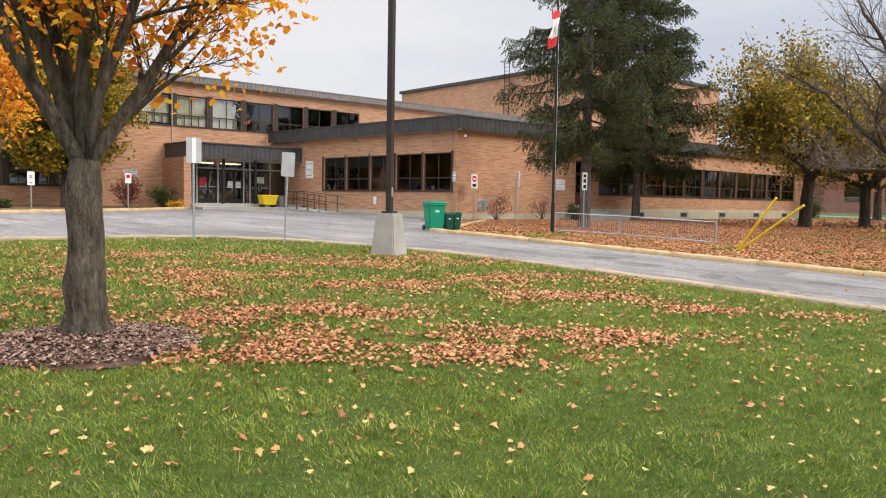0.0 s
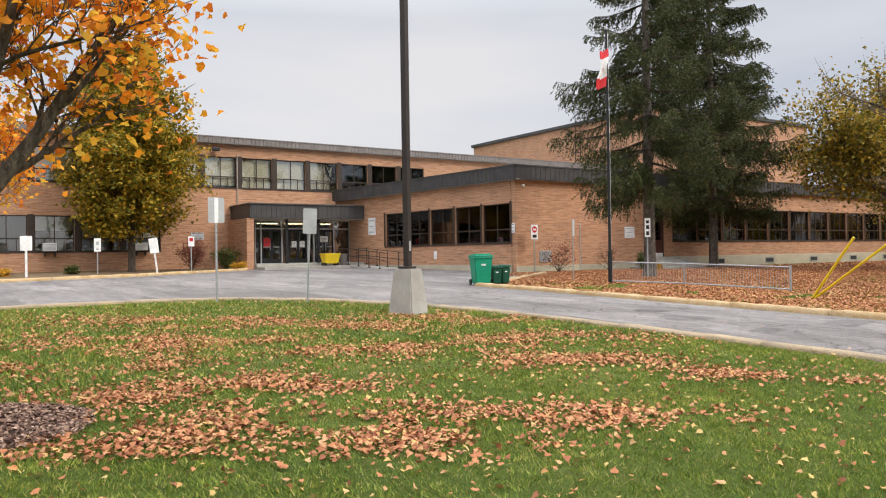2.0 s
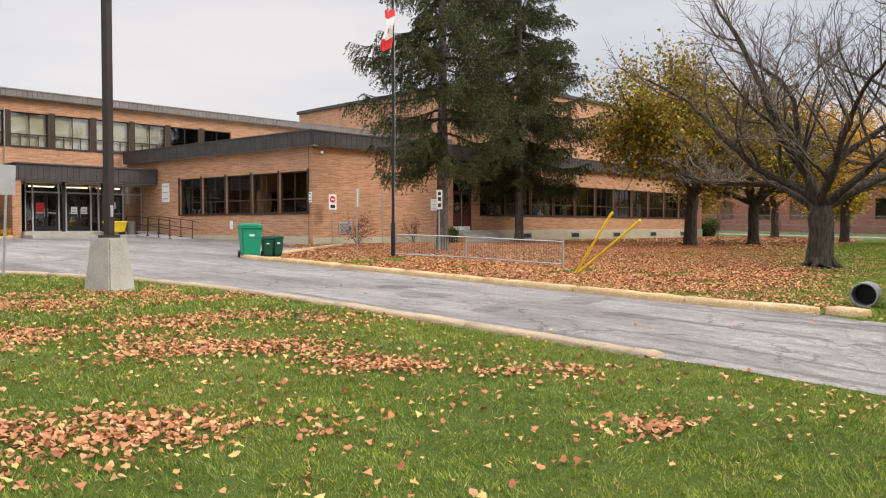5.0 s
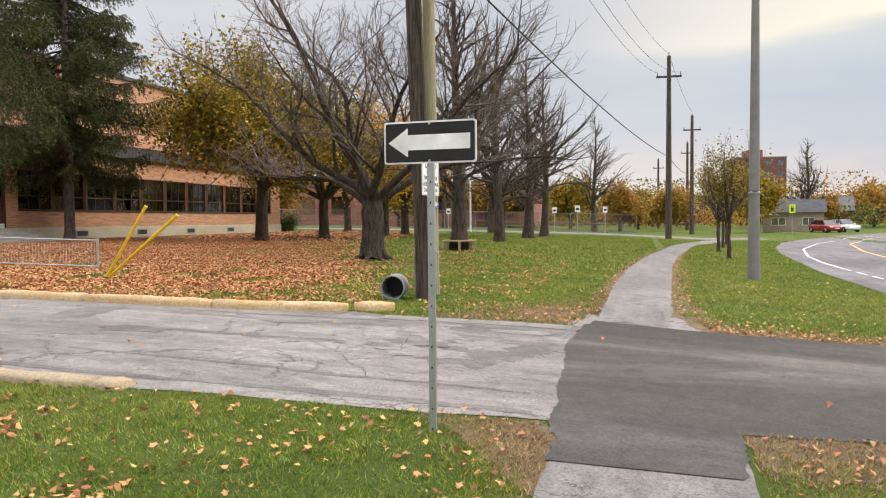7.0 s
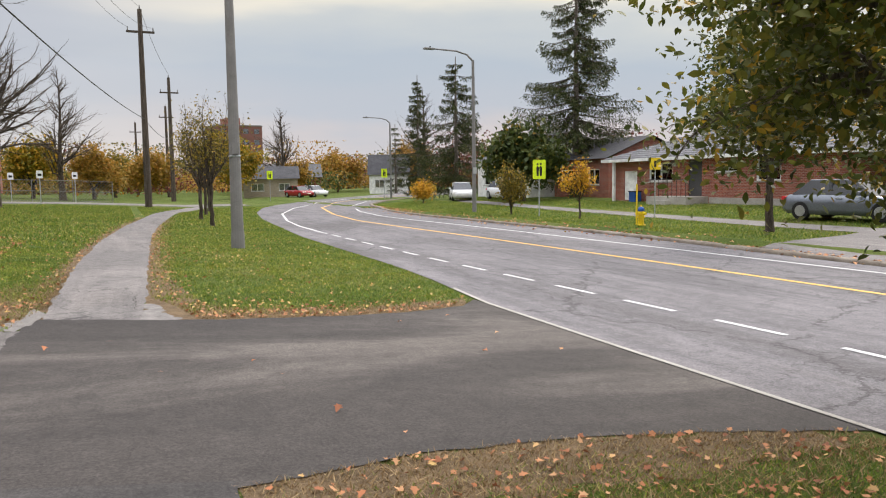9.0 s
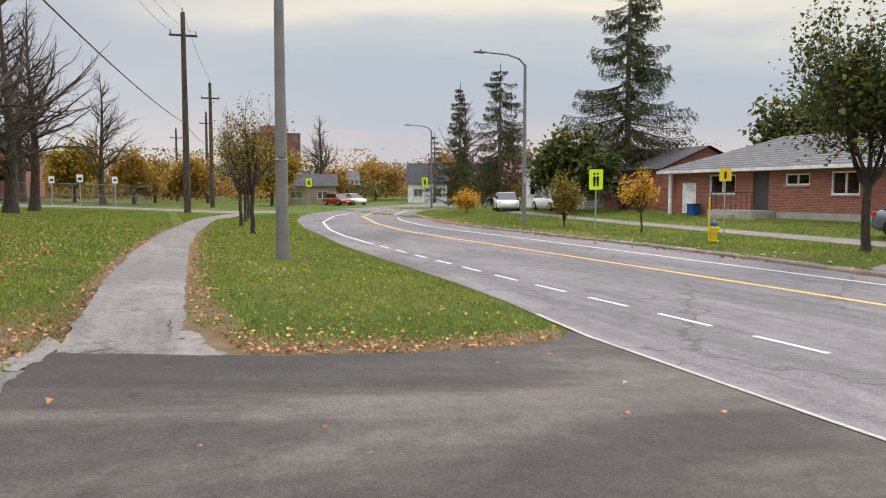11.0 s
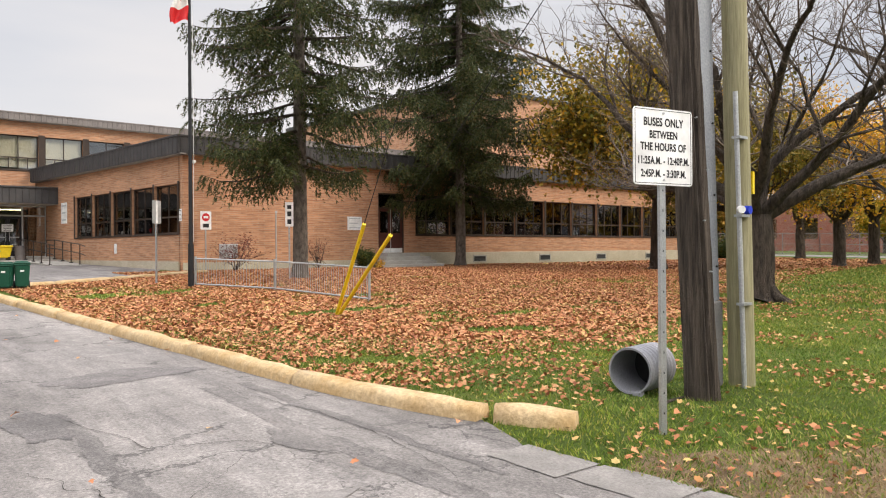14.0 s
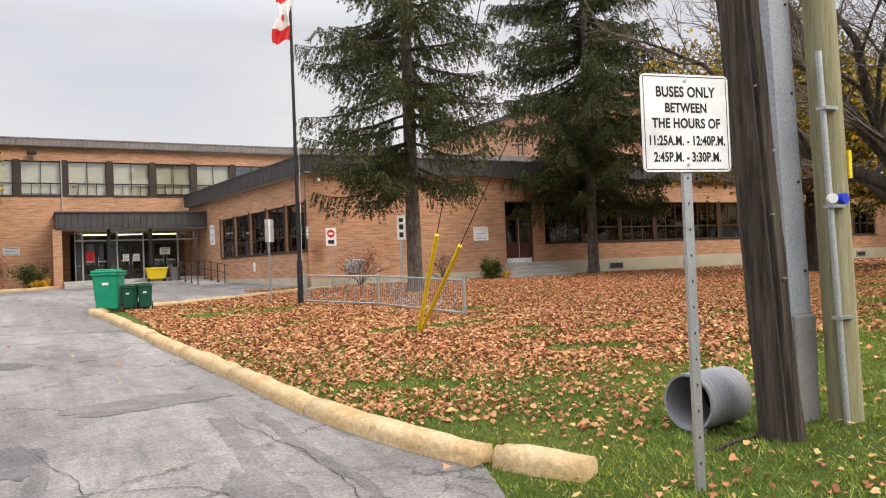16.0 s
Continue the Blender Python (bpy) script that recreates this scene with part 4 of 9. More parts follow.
def fascia(name, x0, y0, x1, y1, z0, z1, out, mat, label, rib=0.3):
    """A metal roof edge with upright ribs."""
    e = thing(name, x0, y0, 0, math.degrees(math.atan2(y1 - y0, x1 - x0)), label, kind="structure")
    n = math.hypot(x1 - x0, y1 - y0)
    part("fascia_board", boxes((-out, -out, z0, n + out, -out + 0.05, z1 - 0.06)), mat, e)
    part("fascia_cap", boxes((-out - 0.02, -out - 0.03, z1 - 0.06, n + out + 0.02, -out + 0.15, z1)), mat, e)
    V, F = [], []
    for u in np.arange(-out + 0.1, n + out, rib):
        k = len(V)
        V += [(u, -out, z0 + 0.01), (u + 0.02, -out - 0.022, z0 + 0.01), (u + 0.04, -out, z0 + 0.01), (u, -out, z1 - 0.065), (u + 0.02, -out - 0.022, z1 - 0.065), (u + 0.04, -out, z1 - 0.065)]
        F += [(k, k + 1, k + 4, k + 3), (k + 1, k + 2, k + 5, k + 4)]
    o = link_mesh("fascia_ribs", V, F, mat, e)
    o["kind"] = "stuff"
    part("soffit", boxes((-out + 0.06, -out + 0.06, z0 - 0.03, n + out, 0.0, z0 + 0.02)), M_SOFFIT, e)
    return e


fascia("trim_roof_front", X0, FY, 43.9, FY, 8.05, 8.45, 0.35, M_FASCIA2, "grey-brown ribbed metal roof edge of the two-storey front", 0.25)
fascia("trim_roof_side", side(FY - 0.4), FY - 0.4, WX, WY, 4.92, 5.6, 0.3, M_FASCIA, "dark ribbed metal roof edge of the wing")
fascia("trim_roof_wing", WX, WY, BEND, WY, 4.92, 5.6, 0.3, M_FASCIA, "dark ribbed metal roof edge of the wing")
tagged(part("roof", boxes((X0, FY + 0.01, 8.06, 43.9, FY + 20, 8.36), (WX + 0.01, WY + 0.01, 4.93, BEND - 0.01, FY - 0.01, 5.5)), M_ROOF, None), "flat gravel school roof", kind="structure")

# Unseen wedges at ceiling and roof height keep light out of the wing.
for z0, z1 in ((4.3, 4.6), (4.93, 5.5)):
    V = [(q, y, z) for z in (z0, z1) for q, y in ((WX + 0.3, WY + 0.35), (WX + 0.3, FY - 0.02), (side(FY) + 0.31, FY - 0.02))]
    link_mesh("roof_gap_wedge", V, [(0, 2, 1), (3, 4, 5), (0, 1, 4, 3), (1, 2, 5, 4), (2, 0, 3, 5)], M_ROOF, None, "unseen roof wedge closing a light gap over the askew wing wall", kind="structure")

# gym block behind
wall("wall_gym_side", 43.9, 65.2, 0, -1, 24.698, 5.5, 12.7, 0.3, [], M_BRICK, "tall buff brick gym side wall")
wall("wall_gym_front", 43.9, 40.2, 1, 0, 20.0, 5.5, 12.7, 0.3, [], M_BRICK, "tall buff brick gym front wall")
wall("wall_gym_end", 63.9, 40.502, 0, 1, 24.698, 0.5, 12.7, 0.3, [], M_BRICK, "tall buff brick gym end wall")
wall("wall_gym_back", 63.598, 65.2, -1, 0, 19.396, 0.5, 12.7, 0.3, [], M_BRICK, "tall buff brick gym back wall")
tagged(part("roof_gym", boxes((43.7, 40.0, 12.7, 64.1, 65.4, 13.0), bevel=0.03), M_FASCIA, None), "dark flat gym roof edge", kind="structure")


def gym_ladder():
    e = thing("roof_ladder", 43.6, 49.3, 6.0, 0, "dark steel caged ladder on the gym wall", "ladder")
    for dy in (-0.3, 0.3):
        rod("rail", (0, dy, 0), (0, dy, 8.2), 0.035, M_BLACK, e, n=6)
    for k in range(24):
        rod("rung", (0, -0.3, 0.3 + 0.33 * k), (0, 0.3, 0.3 + 0.33 * k), 0.02, M_BLACK, e, n=6)
    for k in range(5):
        th = np.linspace(-np.pi / 2, np.pi / 2, 8)
        z = 3.0 + 1.25 * k
        tubes("hoop", [([(-0.75 * math.cos(a), 0.38 * math.sin(a), z) for a in th], [0.03] * 8, 5)], M_BLACK, e)


gym_ladder()

# ---- entrance ----


def canopy():
    e = thing("entrance_canopy", 11.0, 40.75, 3.62, 0, "dark ribbed metal canopy over the school entrance", "canopy")
    part("fascia", boxes((-0.1, 0, 0.05, 6.88, 0.06, 0.78), (-0.1, 0.06, 0.05, -0.04, 3.24, 0.78), bevel=0.01), M_FASCIA, e)
    part("cap", boxes((-0.16, -0.06, 0.78, 6.87, 3.24, 0.86), bevel=0.01), M_FASCIA, e)
    part("soffit", boxes((-0.04, 0.06, 0.02, 6.87, 3.24, 0.08)), M_SOFFIT, e)
    V, F = [], []
    for u in np.arange(0, 6.8, 0.28):
        k = len(V)
        V += [(u, 0, 0.06), (u + 0.02, -0.022, 0.06), (u + 0.04, 0, 0.06), (u, 0, 0.77), (u + 0.02, -0.022, 0.77), (u + 0.04, 0, 0.77)]
        F += [(k, k + 1, k + 4, k + 3), (k + 1, k + 2, k + 5, k + 4)]
    link_mesh("ribs", V, F, M_FASCIA, e)["kind"] = "stuff"
    for px in (2.15, 4.1):
        part("post", boxes((px, 0.5, -2.5, px + 0.14, 0.64, 0.02), bevel=0.01), M_BLACK, e)


canopy()
tagged(part("entrance_pier", boxes((10.75, 40.85, 0.4, 11.15, FY, 3.64), bevel=0.01), M_BRICK, None), "buff brick pier under the canopy", kind="structure")
tagged(part("entrance_slab", boxes((11.16, 39.3, 0.4, 17.85, 42.6, 0.97), (11.16, 40.5, 0.97, 17.7, FY + 0.3, 1.12), bevel=0.015), M_CONC, None), "worn concrete entrance steps and landing", kind="structure")


def storefront():
    y, z0, z1 = 42.3, 1.12, 3.64
    e = thing("door_1", 11.75, y, z0, 0, "glazed entrance doors in pale metal frames", kind="structure")
    xs = [0.0, 0.35, 1.6, 1.95, 3.2, 3.6, 4.9, 5.95]
    H = z1 - z0
    for x in xs:
        part("frame_post", boxes((x - 0.035 if x else 0, 0.05, 0, x + 0.035 if x < 5.95 else x, 0.17, H), bevel=0.004), M_SIGNBACK, e)
    part("frame_head", boxes((0, 0.06, H - 0.06, 5.95, 0.16, H)), M_SIGNBACK, e)
    part("transom_bar", boxes((0.04, 0.06, 1.98, 5.91, 0.16, 2.05)), M_SIGNBACK, e)
    part("threshold", boxes((0, 0.04, 0, 5.95, 0.2, 0.03)), M_SIGNBACK, e)
    for a, b in zip(xs[:-1], xs[1:]):
        p = part("transom_pane", boxes((a + 0.035, 0.105, 2.05, b - 0.035, 0.112, H - 0.06)), M_GLASS, e)
        p.visible_shadow = False
        if b - a < 1.1 or b == 5.95:
            p = part("side_pane", boxes((a + 0.035, 0.105, 0.03, b - 0.035, 0.112, 1.98)), M_GLASS, e)
            p.visible_shadow = False
        else:
            c = (a + b) / 2
            for q0, q1, hx in ((a + 0.04, c - 0.005, c - 0.08), (c + 0.005, b - 0.04, c + 0.08)):
                d = part("door_leaf", boxes((q0, 0.085, 0.03, q0 + 0.09, 0.13, 1.97), (q1 - 0.09, 0.085, 0.03, q1, 0.13, 1.97), (q0 + 0.09, 0.085, 0.03, q1 - 0.09, 0.13, 0.28), (q0 + 0.09, 0.085, 1.85, q1 - 0.09, 0.13, 1.97)), M_BLACK, e)
                g = part("door_pane", boxes((q0 + 0.09, 0.104, 0.28, q1 - 0.09, 0.111, 1.85)), M_GLASS, d)
                g.visible_shadow = False
                rod("pull_handle", (hx, 0.05, 0.75), (hx, 0.05, 1.2), 0.014, M_STEEL, d, n=8)
                part("push_bar", boxes((q0 + 0.1, 0.06, 0.93, q1 - 0.1, 0.082, 0.98)), M_STEEL, d)


storefront()


def notice(x, y, z, w, h, mat, rz, label, bars=4, bar_mat=None):
    """A paper notice or wall sign with illegible lines."""
    e = thing("notice", x, y, z, rz, label, "notice")
    part("sheet", boxes((0, -0.012, 0, w, 0, h), bevel=0.002), mat, e)
    for k in range(bars):
        zz = h * (0.82 - 0.68 * k / max(bars - 1, 1))
        part("text_bar", boxes((w * 0.12, -0.0145, zz, w * (0.88 - 0.12 * (k % 2)), -0.0121, zz + h * 0.06)), bar_mat or M_DARK, e)
    return e


notice(12.25, 42.37, 2.1, 0.4, 0.5, M_RED, 0, "red notice on the glass of the entrance door")
notice(13.95, 42.37, 2.05, 0.3, 0.36, M_WHITE, 0, "white paper notice on the entrance door")
notice(14.45, 42.37, 2.05, 0.3, 0.36, M_WHITE, 0, "white paper notice on the entrance door")
notice(15.75, 42.37, 2.35, 0.5, 0.36, M_WHITE, 0, "white paper notice on the entrance door")
notice(26.31, WY - 0.004, 2.2, 0.74, 0.58, M_WHITE, 0, "white plaque with text on the brick wing", 3, M_STEEL)
notice(side(40.35) - 0.004, 40.35, 2.7, 0.75, 1.0, M_WHITE, STURN, "white notice board on the side wall", 3, M_STEEL)
notice(side(28.36) - 0.004, 28.36, 2.45, 0.2, 0.45, M_WHITE, STURN, "white sign on the side wall by the corner", 3)
notice(side(34.2) - 0.004, 34.2, 1.25, 0.25, 0.42, M_WHITE, STURN, "small white panel low on the side wall", 0)
notice(8.6, FY - 0.004, 2.55, 0.75, 0.4, M_SIGNBACK, 0, "grey plaque on the school facade", 3)


def lamp_inside():
    for x in (12.7, 14.4, 16.1):
        e = thing("ceiling_light", x, 42.95, 3.42, 0, "lit fluorescent tube light behind the transom", "light", "entrance lights")
        part("housing", boxes((-0.65, -0.1, 0.05, 0.65, 0.1, 0.12), bevel=0.01), M_WHITE, e)
        m = bpy.data.materials.get("warm_tube") or bpy.data.materials.new("warm_tube")
        m.use_nodes = True
        b = m.node_tree.nodes["Principled BSDF"]
        b.inputs["Emission Color"].default_value = (1.0, 0.85, 0.5, 1)
        b.inputs["Emission Strength"].default_value = 2.5
        part("tube", boxes((-0.6, -0.07, 0, 0.6, 0.07, 0.05), bevel=0.01), m, e)
        rod("hanger", (0, 0, 0.12), (0, 0, 0.23), 0.01, M_STEEL, e, n=6)


lamp_inside()


def wing_door():
    e = thing("door_2", 27.95, WY, 1.2, 0, "brown double door with glass in the brick wing", kind="structure")
    part("frame", boxes((0, 0.06, 0, 0.06, 0.18, 2.68), (1.39, 0.06, 0, 1.45, 0.18, 2.68), (0.06, 0.06, 2.62, 1.39, 0.18, 2.68), (0.06, 0.06, 1.98, 1.39, 0.18, 2.05)), M_WFRAME, e)
    p = part("transom_pane", boxes((0.06, 0.11, 2.05, 1.39, 0.118, 2.62)), M_GLASS, e)
    p.visible_shadow = False
    red = mottled("dark_red_brown_door_paint", (0.07, 0.022, 0.016), (0.10, 0.032, 0.024), 2, 40, 0.5)
    for q0, q1 in ((0.06, 0.715), (0.735, 1.39)):
        d = part("door_leaf", boxes((q0, 0.09, 0.2, q1, 0.14, 0.9), (q0, 0.09, 0.9, q0 + 0.1, 0.14, 1.98), (q1 - 0.1, 0.09, 0.9, q1, 0.14, 1.98), (q0 + 0.1, 0.09, 1.86, q1 - 0.1, 0.14, 1.98)), red, e)
        g = part("door_pane", boxes((q0 + 0.1, 0.11, 0.9, q1 - 0.1, 0.118, 1.86)), M_GLASS, d)
        g.visible_shadow = False
        part("kick_plate", boxes((q0, 0.085, 0.0, q1, 0.145, 0.2)), M_WHITE, d)
    part("meeting_bar", boxes((0.705, 0.075, 0.2, 0.745, 0.15, 1.98)), M_STEEL, e)


wing_door()
tagged(part("entrance_steps", boxes((26.6, 25.9, 0.3, 29.9, WY - 0.06, 0.71), (27.0, 26.4, 0.71, 29.9, WY - 0.06, 0.87), (27.4, 26.8, 0.87, 29.9, WY - 0.06, 1.03), (27.8, 27.2, 1.03, 29.6, WY - 0.06, 1.19), bevel=0.012), M_CONC, None), "grey concrete steps to the brown door", kind="structure")
for vx in (33.6, 38.4, 43.2, 48.0, 52.4):
    e = thing("basement_vent", vx, WY - 0.06, 0.7, 0, "dark louvred basement vent in the stone plinth", "vent", "basement vents")
    part("vent_frame", boxes((0, -0.03, 0, 0.06, 0, 0.35), (0.84, -0.03, 0, 0.9, 0, 0.35), (0.06, -0.03, 0.29, 0.84, 0, 0.35), (0.06, -0.03, 0, 0.84, 0, 0.05)), M_CONC, e)
    part("vent_backing", boxes((0.06, -0.008, 0.05, 0.84, -0.001, 0.29)), M_BLACK, e)
    for k in range(3):
        part("slat", boxes((0.06, -0.026, 0.09 + 0.07 * k, 0.84, -0.01, 0.12 + 0.07 * k)), M_DARK, e)

# ---- trees ----


def unit(v):
    v = np.asarray(v, float)
    return v / (np.linalg.norm(v) + 1e-9)


def limb(rng, p, d, length, r0, r1, n, wander, up, ns, sink=-1.0):
    """A bent tapered limb; returns the tube and its points."""
    pts, d = [np.array(p, float)], unit(d)
    for k in range(n):
        d = unit(d + rng.normal(0, wander, 3) + np.array([0, 0, up]))
        d[2] = max(d[2], sink)
        pts.append(pts[-1] + d * length / n)
    rad = np.linspace(r0, r1, n + 1)
    return (pts, rad, ns), pts, d


def grow(rng, out, tips, p, d, length, r, level, cfg):
    n = (6, 5, 4, 3, 2)[min(4, cfg["levels"] - level)]
    end_r = r * (0.45 if level > 0 else 0.3)
    t, pts, dd = limb(rng, p, d, length, r, end_r, n, cfg["wander"], cfg["up"], 7 if r > 0.08 else (5 if r > 0.03 else 3), cfg["sink"])
    out.append(t)
    if level == 0:
        tips.extend(pts[1:])
        return
    if level == 1:
        tips.append(pts[-1])
    kids = cfg["kids"][cfg["levels"] - level]
    for k in range(kids):
        f = cfg["start"] + (1 - cfg["start"]) * (k + rng.uniform(0.2, 0.9)) / kids
        i = min(int(f * n), n - 1)
        q = pts[i] + (pts[i + 1] - pts[i]) * (f * n - i)
        ax = unit(pts[i + 1] - pts[i])
        side = unit(np.cross(ax, rng.normal(0, 1, 3)))
        side[2] *= cfg["flat"]
        a = rng.uniform(*cfg["angle"])
        nd = unit(ax * math.cos(a) + unit(side) * math.sin(a))
        nd = unit([nd[0], nd[1], max(nd[2], cfg["sink"])])
        rr = r * (1 - f * 0.55) * rng.uniform(0.42, 0.62)
        grow(rng, out, tips, q, nd, length * rng.uniform(*cfg["ratio"]) * (1.15 - 0.45 * f), max(rr, cfg["thin"]), level - 1, cfg)
    grow(rng, out, tips, pts[-1], dd, length * 0.55, max(end_r, cfg["thin"]), level - 1, cfg)


BASE_CFG = dict(levels=4, kids=(5, 5, 5, 4), start=0.25, angle=(0.45, 0.95), ratio=(0.45, 0.7), wander=0.12, up=0.05, flat=0.8, thin=0.006, sink=-1.0)

LEAF = {}


def leaf_shape(kind):
    """Outline of one leaf in its own plane, about 1 across, with a fold."""
    if kind == "maple":
        a = np.radians([270, 315, 340, 10, 35, 62, 90, 118, 145, 170, 200, 225])
        r = np.array([0.32, 0.42, 0.26, 0.52, 0.28, 0.40, 0.60, 0.40, 0.28, 0.52, 0.26, 0.42])
        return np.stack([r * np.cos(a), r * np.sin(a), 0.22 * np.abs(r * np.cos(a)) - 0.1 * (r * np.sin(a)) ** 2], 1)
    if kind == "lobed":
        a = np.radians([270, 330, 20, 60, 90, 130, 165, 215])
        r = np.array([0.30, 0.48, 0.42, 0.30, 0.58, 0.34, 0.50, 0.42])
        return np.stack([r * np.cos(a), r * np.sin(a), 0.25 * np.abs(r * np.cos(a)) - 0.12 * (r * np.sin(a)) ** 2], 1)
    if kind == "oval":
        return np.array([(0, -0.5, 0), (0.24, -0.12, 0.07), (0.2, 0.2, 0.07), (0, 0.52, -0.06), (-0.2, 0.2, 0.07), (-0.24, -0.12, 0.07)], float)
    return np.array([(0, -0.5, 0), (0.34, 0.0, 0.1), (0, 0.5, -0.04), (-0.34, 0.0, 0.1)], float)


def scatter(name, pts, size, mat, rng, kind="quad", tilt=1.0, parent=None, jitter=0.35, droop=0.0):
    """Many leaves in one mesh. tilt 0 lays them level, 1 turns them at random."""
    s = leaf_shape(kind)
    k, n = len(s), len(pts)
    yaw = rng.uniform(0, 2 * np.pi, n)
    pit = rng.normal(0, 1, n) * tilt * 0.9 - droop
    rol = rng.normal(0, 1, n) * tilt * 0.9
    sc = size * rng.uniform(1 - jitter, 1 + jitter, n)
    curl = rng.uniform(-1.4, 3.2, n)
    q = np.repeat(s[None], n, 0)
    q[:, :, 2] *= curl[:, None]
    cy, sy, cp, sp, cr, sr = np.cos(yaw), np.sin(yaw), np.cos(pit), np.sin(pit), np.cos(rol), np.sin(rol)
    x, y, z = q[..., 0], q[..., 1], q[..., 2]
    x, z = cr[:, None] * x + sr[:, None] * z, -sr[:, None] * x + cr[:, None] * z
    y, z = cp[:, None] * y - sp[:, None] * z, sp[:, None] * y + cp[:, None] * z
    x, y = cy[:, None] * x - sy[:, None] * y, sy[:, None] * x + cy[:, None] * y
    v = np.stack([x, y, z], -1) * sc[:, None, None] + np.asarray(pts)[:, None, :]
    f = np.arange(n * k).reshape(n, k)
    ob = tri_mesh(name, v.reshape(-1, 3), f, mat, parent)
    return ob


def around(rng, tips, count, spread):
    t = np.asarray(tips)
    return t[rng.randint(0, len(t), count)] + rng.normal(0, spread, (count, 3))


def leaf_tree(name, x, y, seed, label, trunk_h, r, limbs, length, cfg, bark, leaves=(), lean=(0, 0), tilt=0.6, root=0.0, limb_r=0.62, drop=0.15):
    """A broad-leaved tree: trunk with root flare, limbs and twigs, crown of leaves."""
    rng = np.random.RandomState(seed)
    e = thing(name, x, y, gz(x, y) - 0.03, 0, label, "tree")
    c = dict(BASE_CFG)
    c.update(cfg)
    pts = [np.array([lean[0] * f + rng.normal(0, 0.015), lean[1] * f + rng.normal(0, 0.015), trunk_h * f]) for f in (0, 0.04, 0.12, 0.3, 0.55, 0.8, 1.0)]
    rad = [r * 1.55, r * 1.28, r * 1.1, r, r * 0.95, r * 0.98, r * 0.8]
    burl = 1.0 if root and root < 0.2 else 0.0
    tr = tubes("trunk", [(resample(pts, 40), np.interp(np.linspace(0, trunk_h, 40), [q[2] for q in pts], rad), 26)], bark, e)
    for v in tr.data.vertices:
        a = math.atan2(v.co.y, v.co.x)
        k = 1 + 0.07 * noise.noise(Vector((math.cos(a) * 2.2, math.sin(a) * 2.2, v.co.z * 0.5 + seed))) + 0.06 * noise.noise(Vector((math.cos(a) * 7, math.sin(a) * 7, v.co.z * 2.2 + seed))) + 0.035 * noise.noise(Vector((math.cos(a) * 12, math.sin(a) * 12, v.co.z * 7 + seed)))
        swell = burl * math.exp(-((v.co.z - 0.52) / 0.24) ** 2)
        k += swell * (0.16 + 0.22 * noise.noise(Vector((math.cos(a) * 1.7, math.sin(a) * 1.7, v.co.z * 5 + 3))))
        k += 0.045 * burl * noise.noise(Vector((math.cos(a) * 16, math.sin(a) * 16, v.co.z * 1.4)))
        v.co.x *= k
        v.co.y *= k
    if root:
        paths = []
        for a in np.linspace(0, 2 * np.pi, 6, endpoint=False) + rng.uniform(0, 0.5, 6):
            u = np.array([math.cos(a), math.sin(a), 0])
            paths.append(([u * r * 0.6 + np.array([0, 0, 0.42]), u * r * 1.25 + np.array([0, 0, 0.13]), u * (r + root * 0.6) + np.array([0, 0, 0.04]), u * (r + root) + np.array([0, 0, -0.03])], [r * 0.35, r * 0.3, r * 0.2, r * 0.1], 7))
        tubes("root_flare", paths, bark, e)
    out, tips = [], []
    top = pts[-1]
    for k in range(limbs):
        a = 2 * np.pi * (k + rng.uniform(-0.25, 0.25)) / limbs
        d = unit([math.cos(a) * math.sin(tilt), math.sin(a) * math.sin(tilt), math.cos(tilt)])
        st = top - np.array([0, 0, rng.uniform(0.0, drop) * trunk_h])
        grow(rng, out, tips, st, d, length * rng.uniform(0.85, 1.15), r * limb_r * rng.uniform(0.8, 1.05), c["levels"], c)
    grow(rng, out, tips, top, unit([lean[0] * 0.3, lean[1] * 0.3, 1]), length * 1.05, r * limb_r, c["levels"], c)
    big = [t for t in out if t[1][0] > 0.035]
    small = [t for t in out if t[1][0] <= 0.035]
    if big:
        tubes("limb_wood", big, bark, e)["kind"] = "stuff"
    if small:
        tubes("twig_wood", small, bark if leaves else M_TWIG, e)["kind"] = "stuff"
    for mat, count, size, spread, kind in leaves:
        scatter("crown", around(rng, tips, count, spread), size, mat, rng, kind, 0.8, e)
    return e


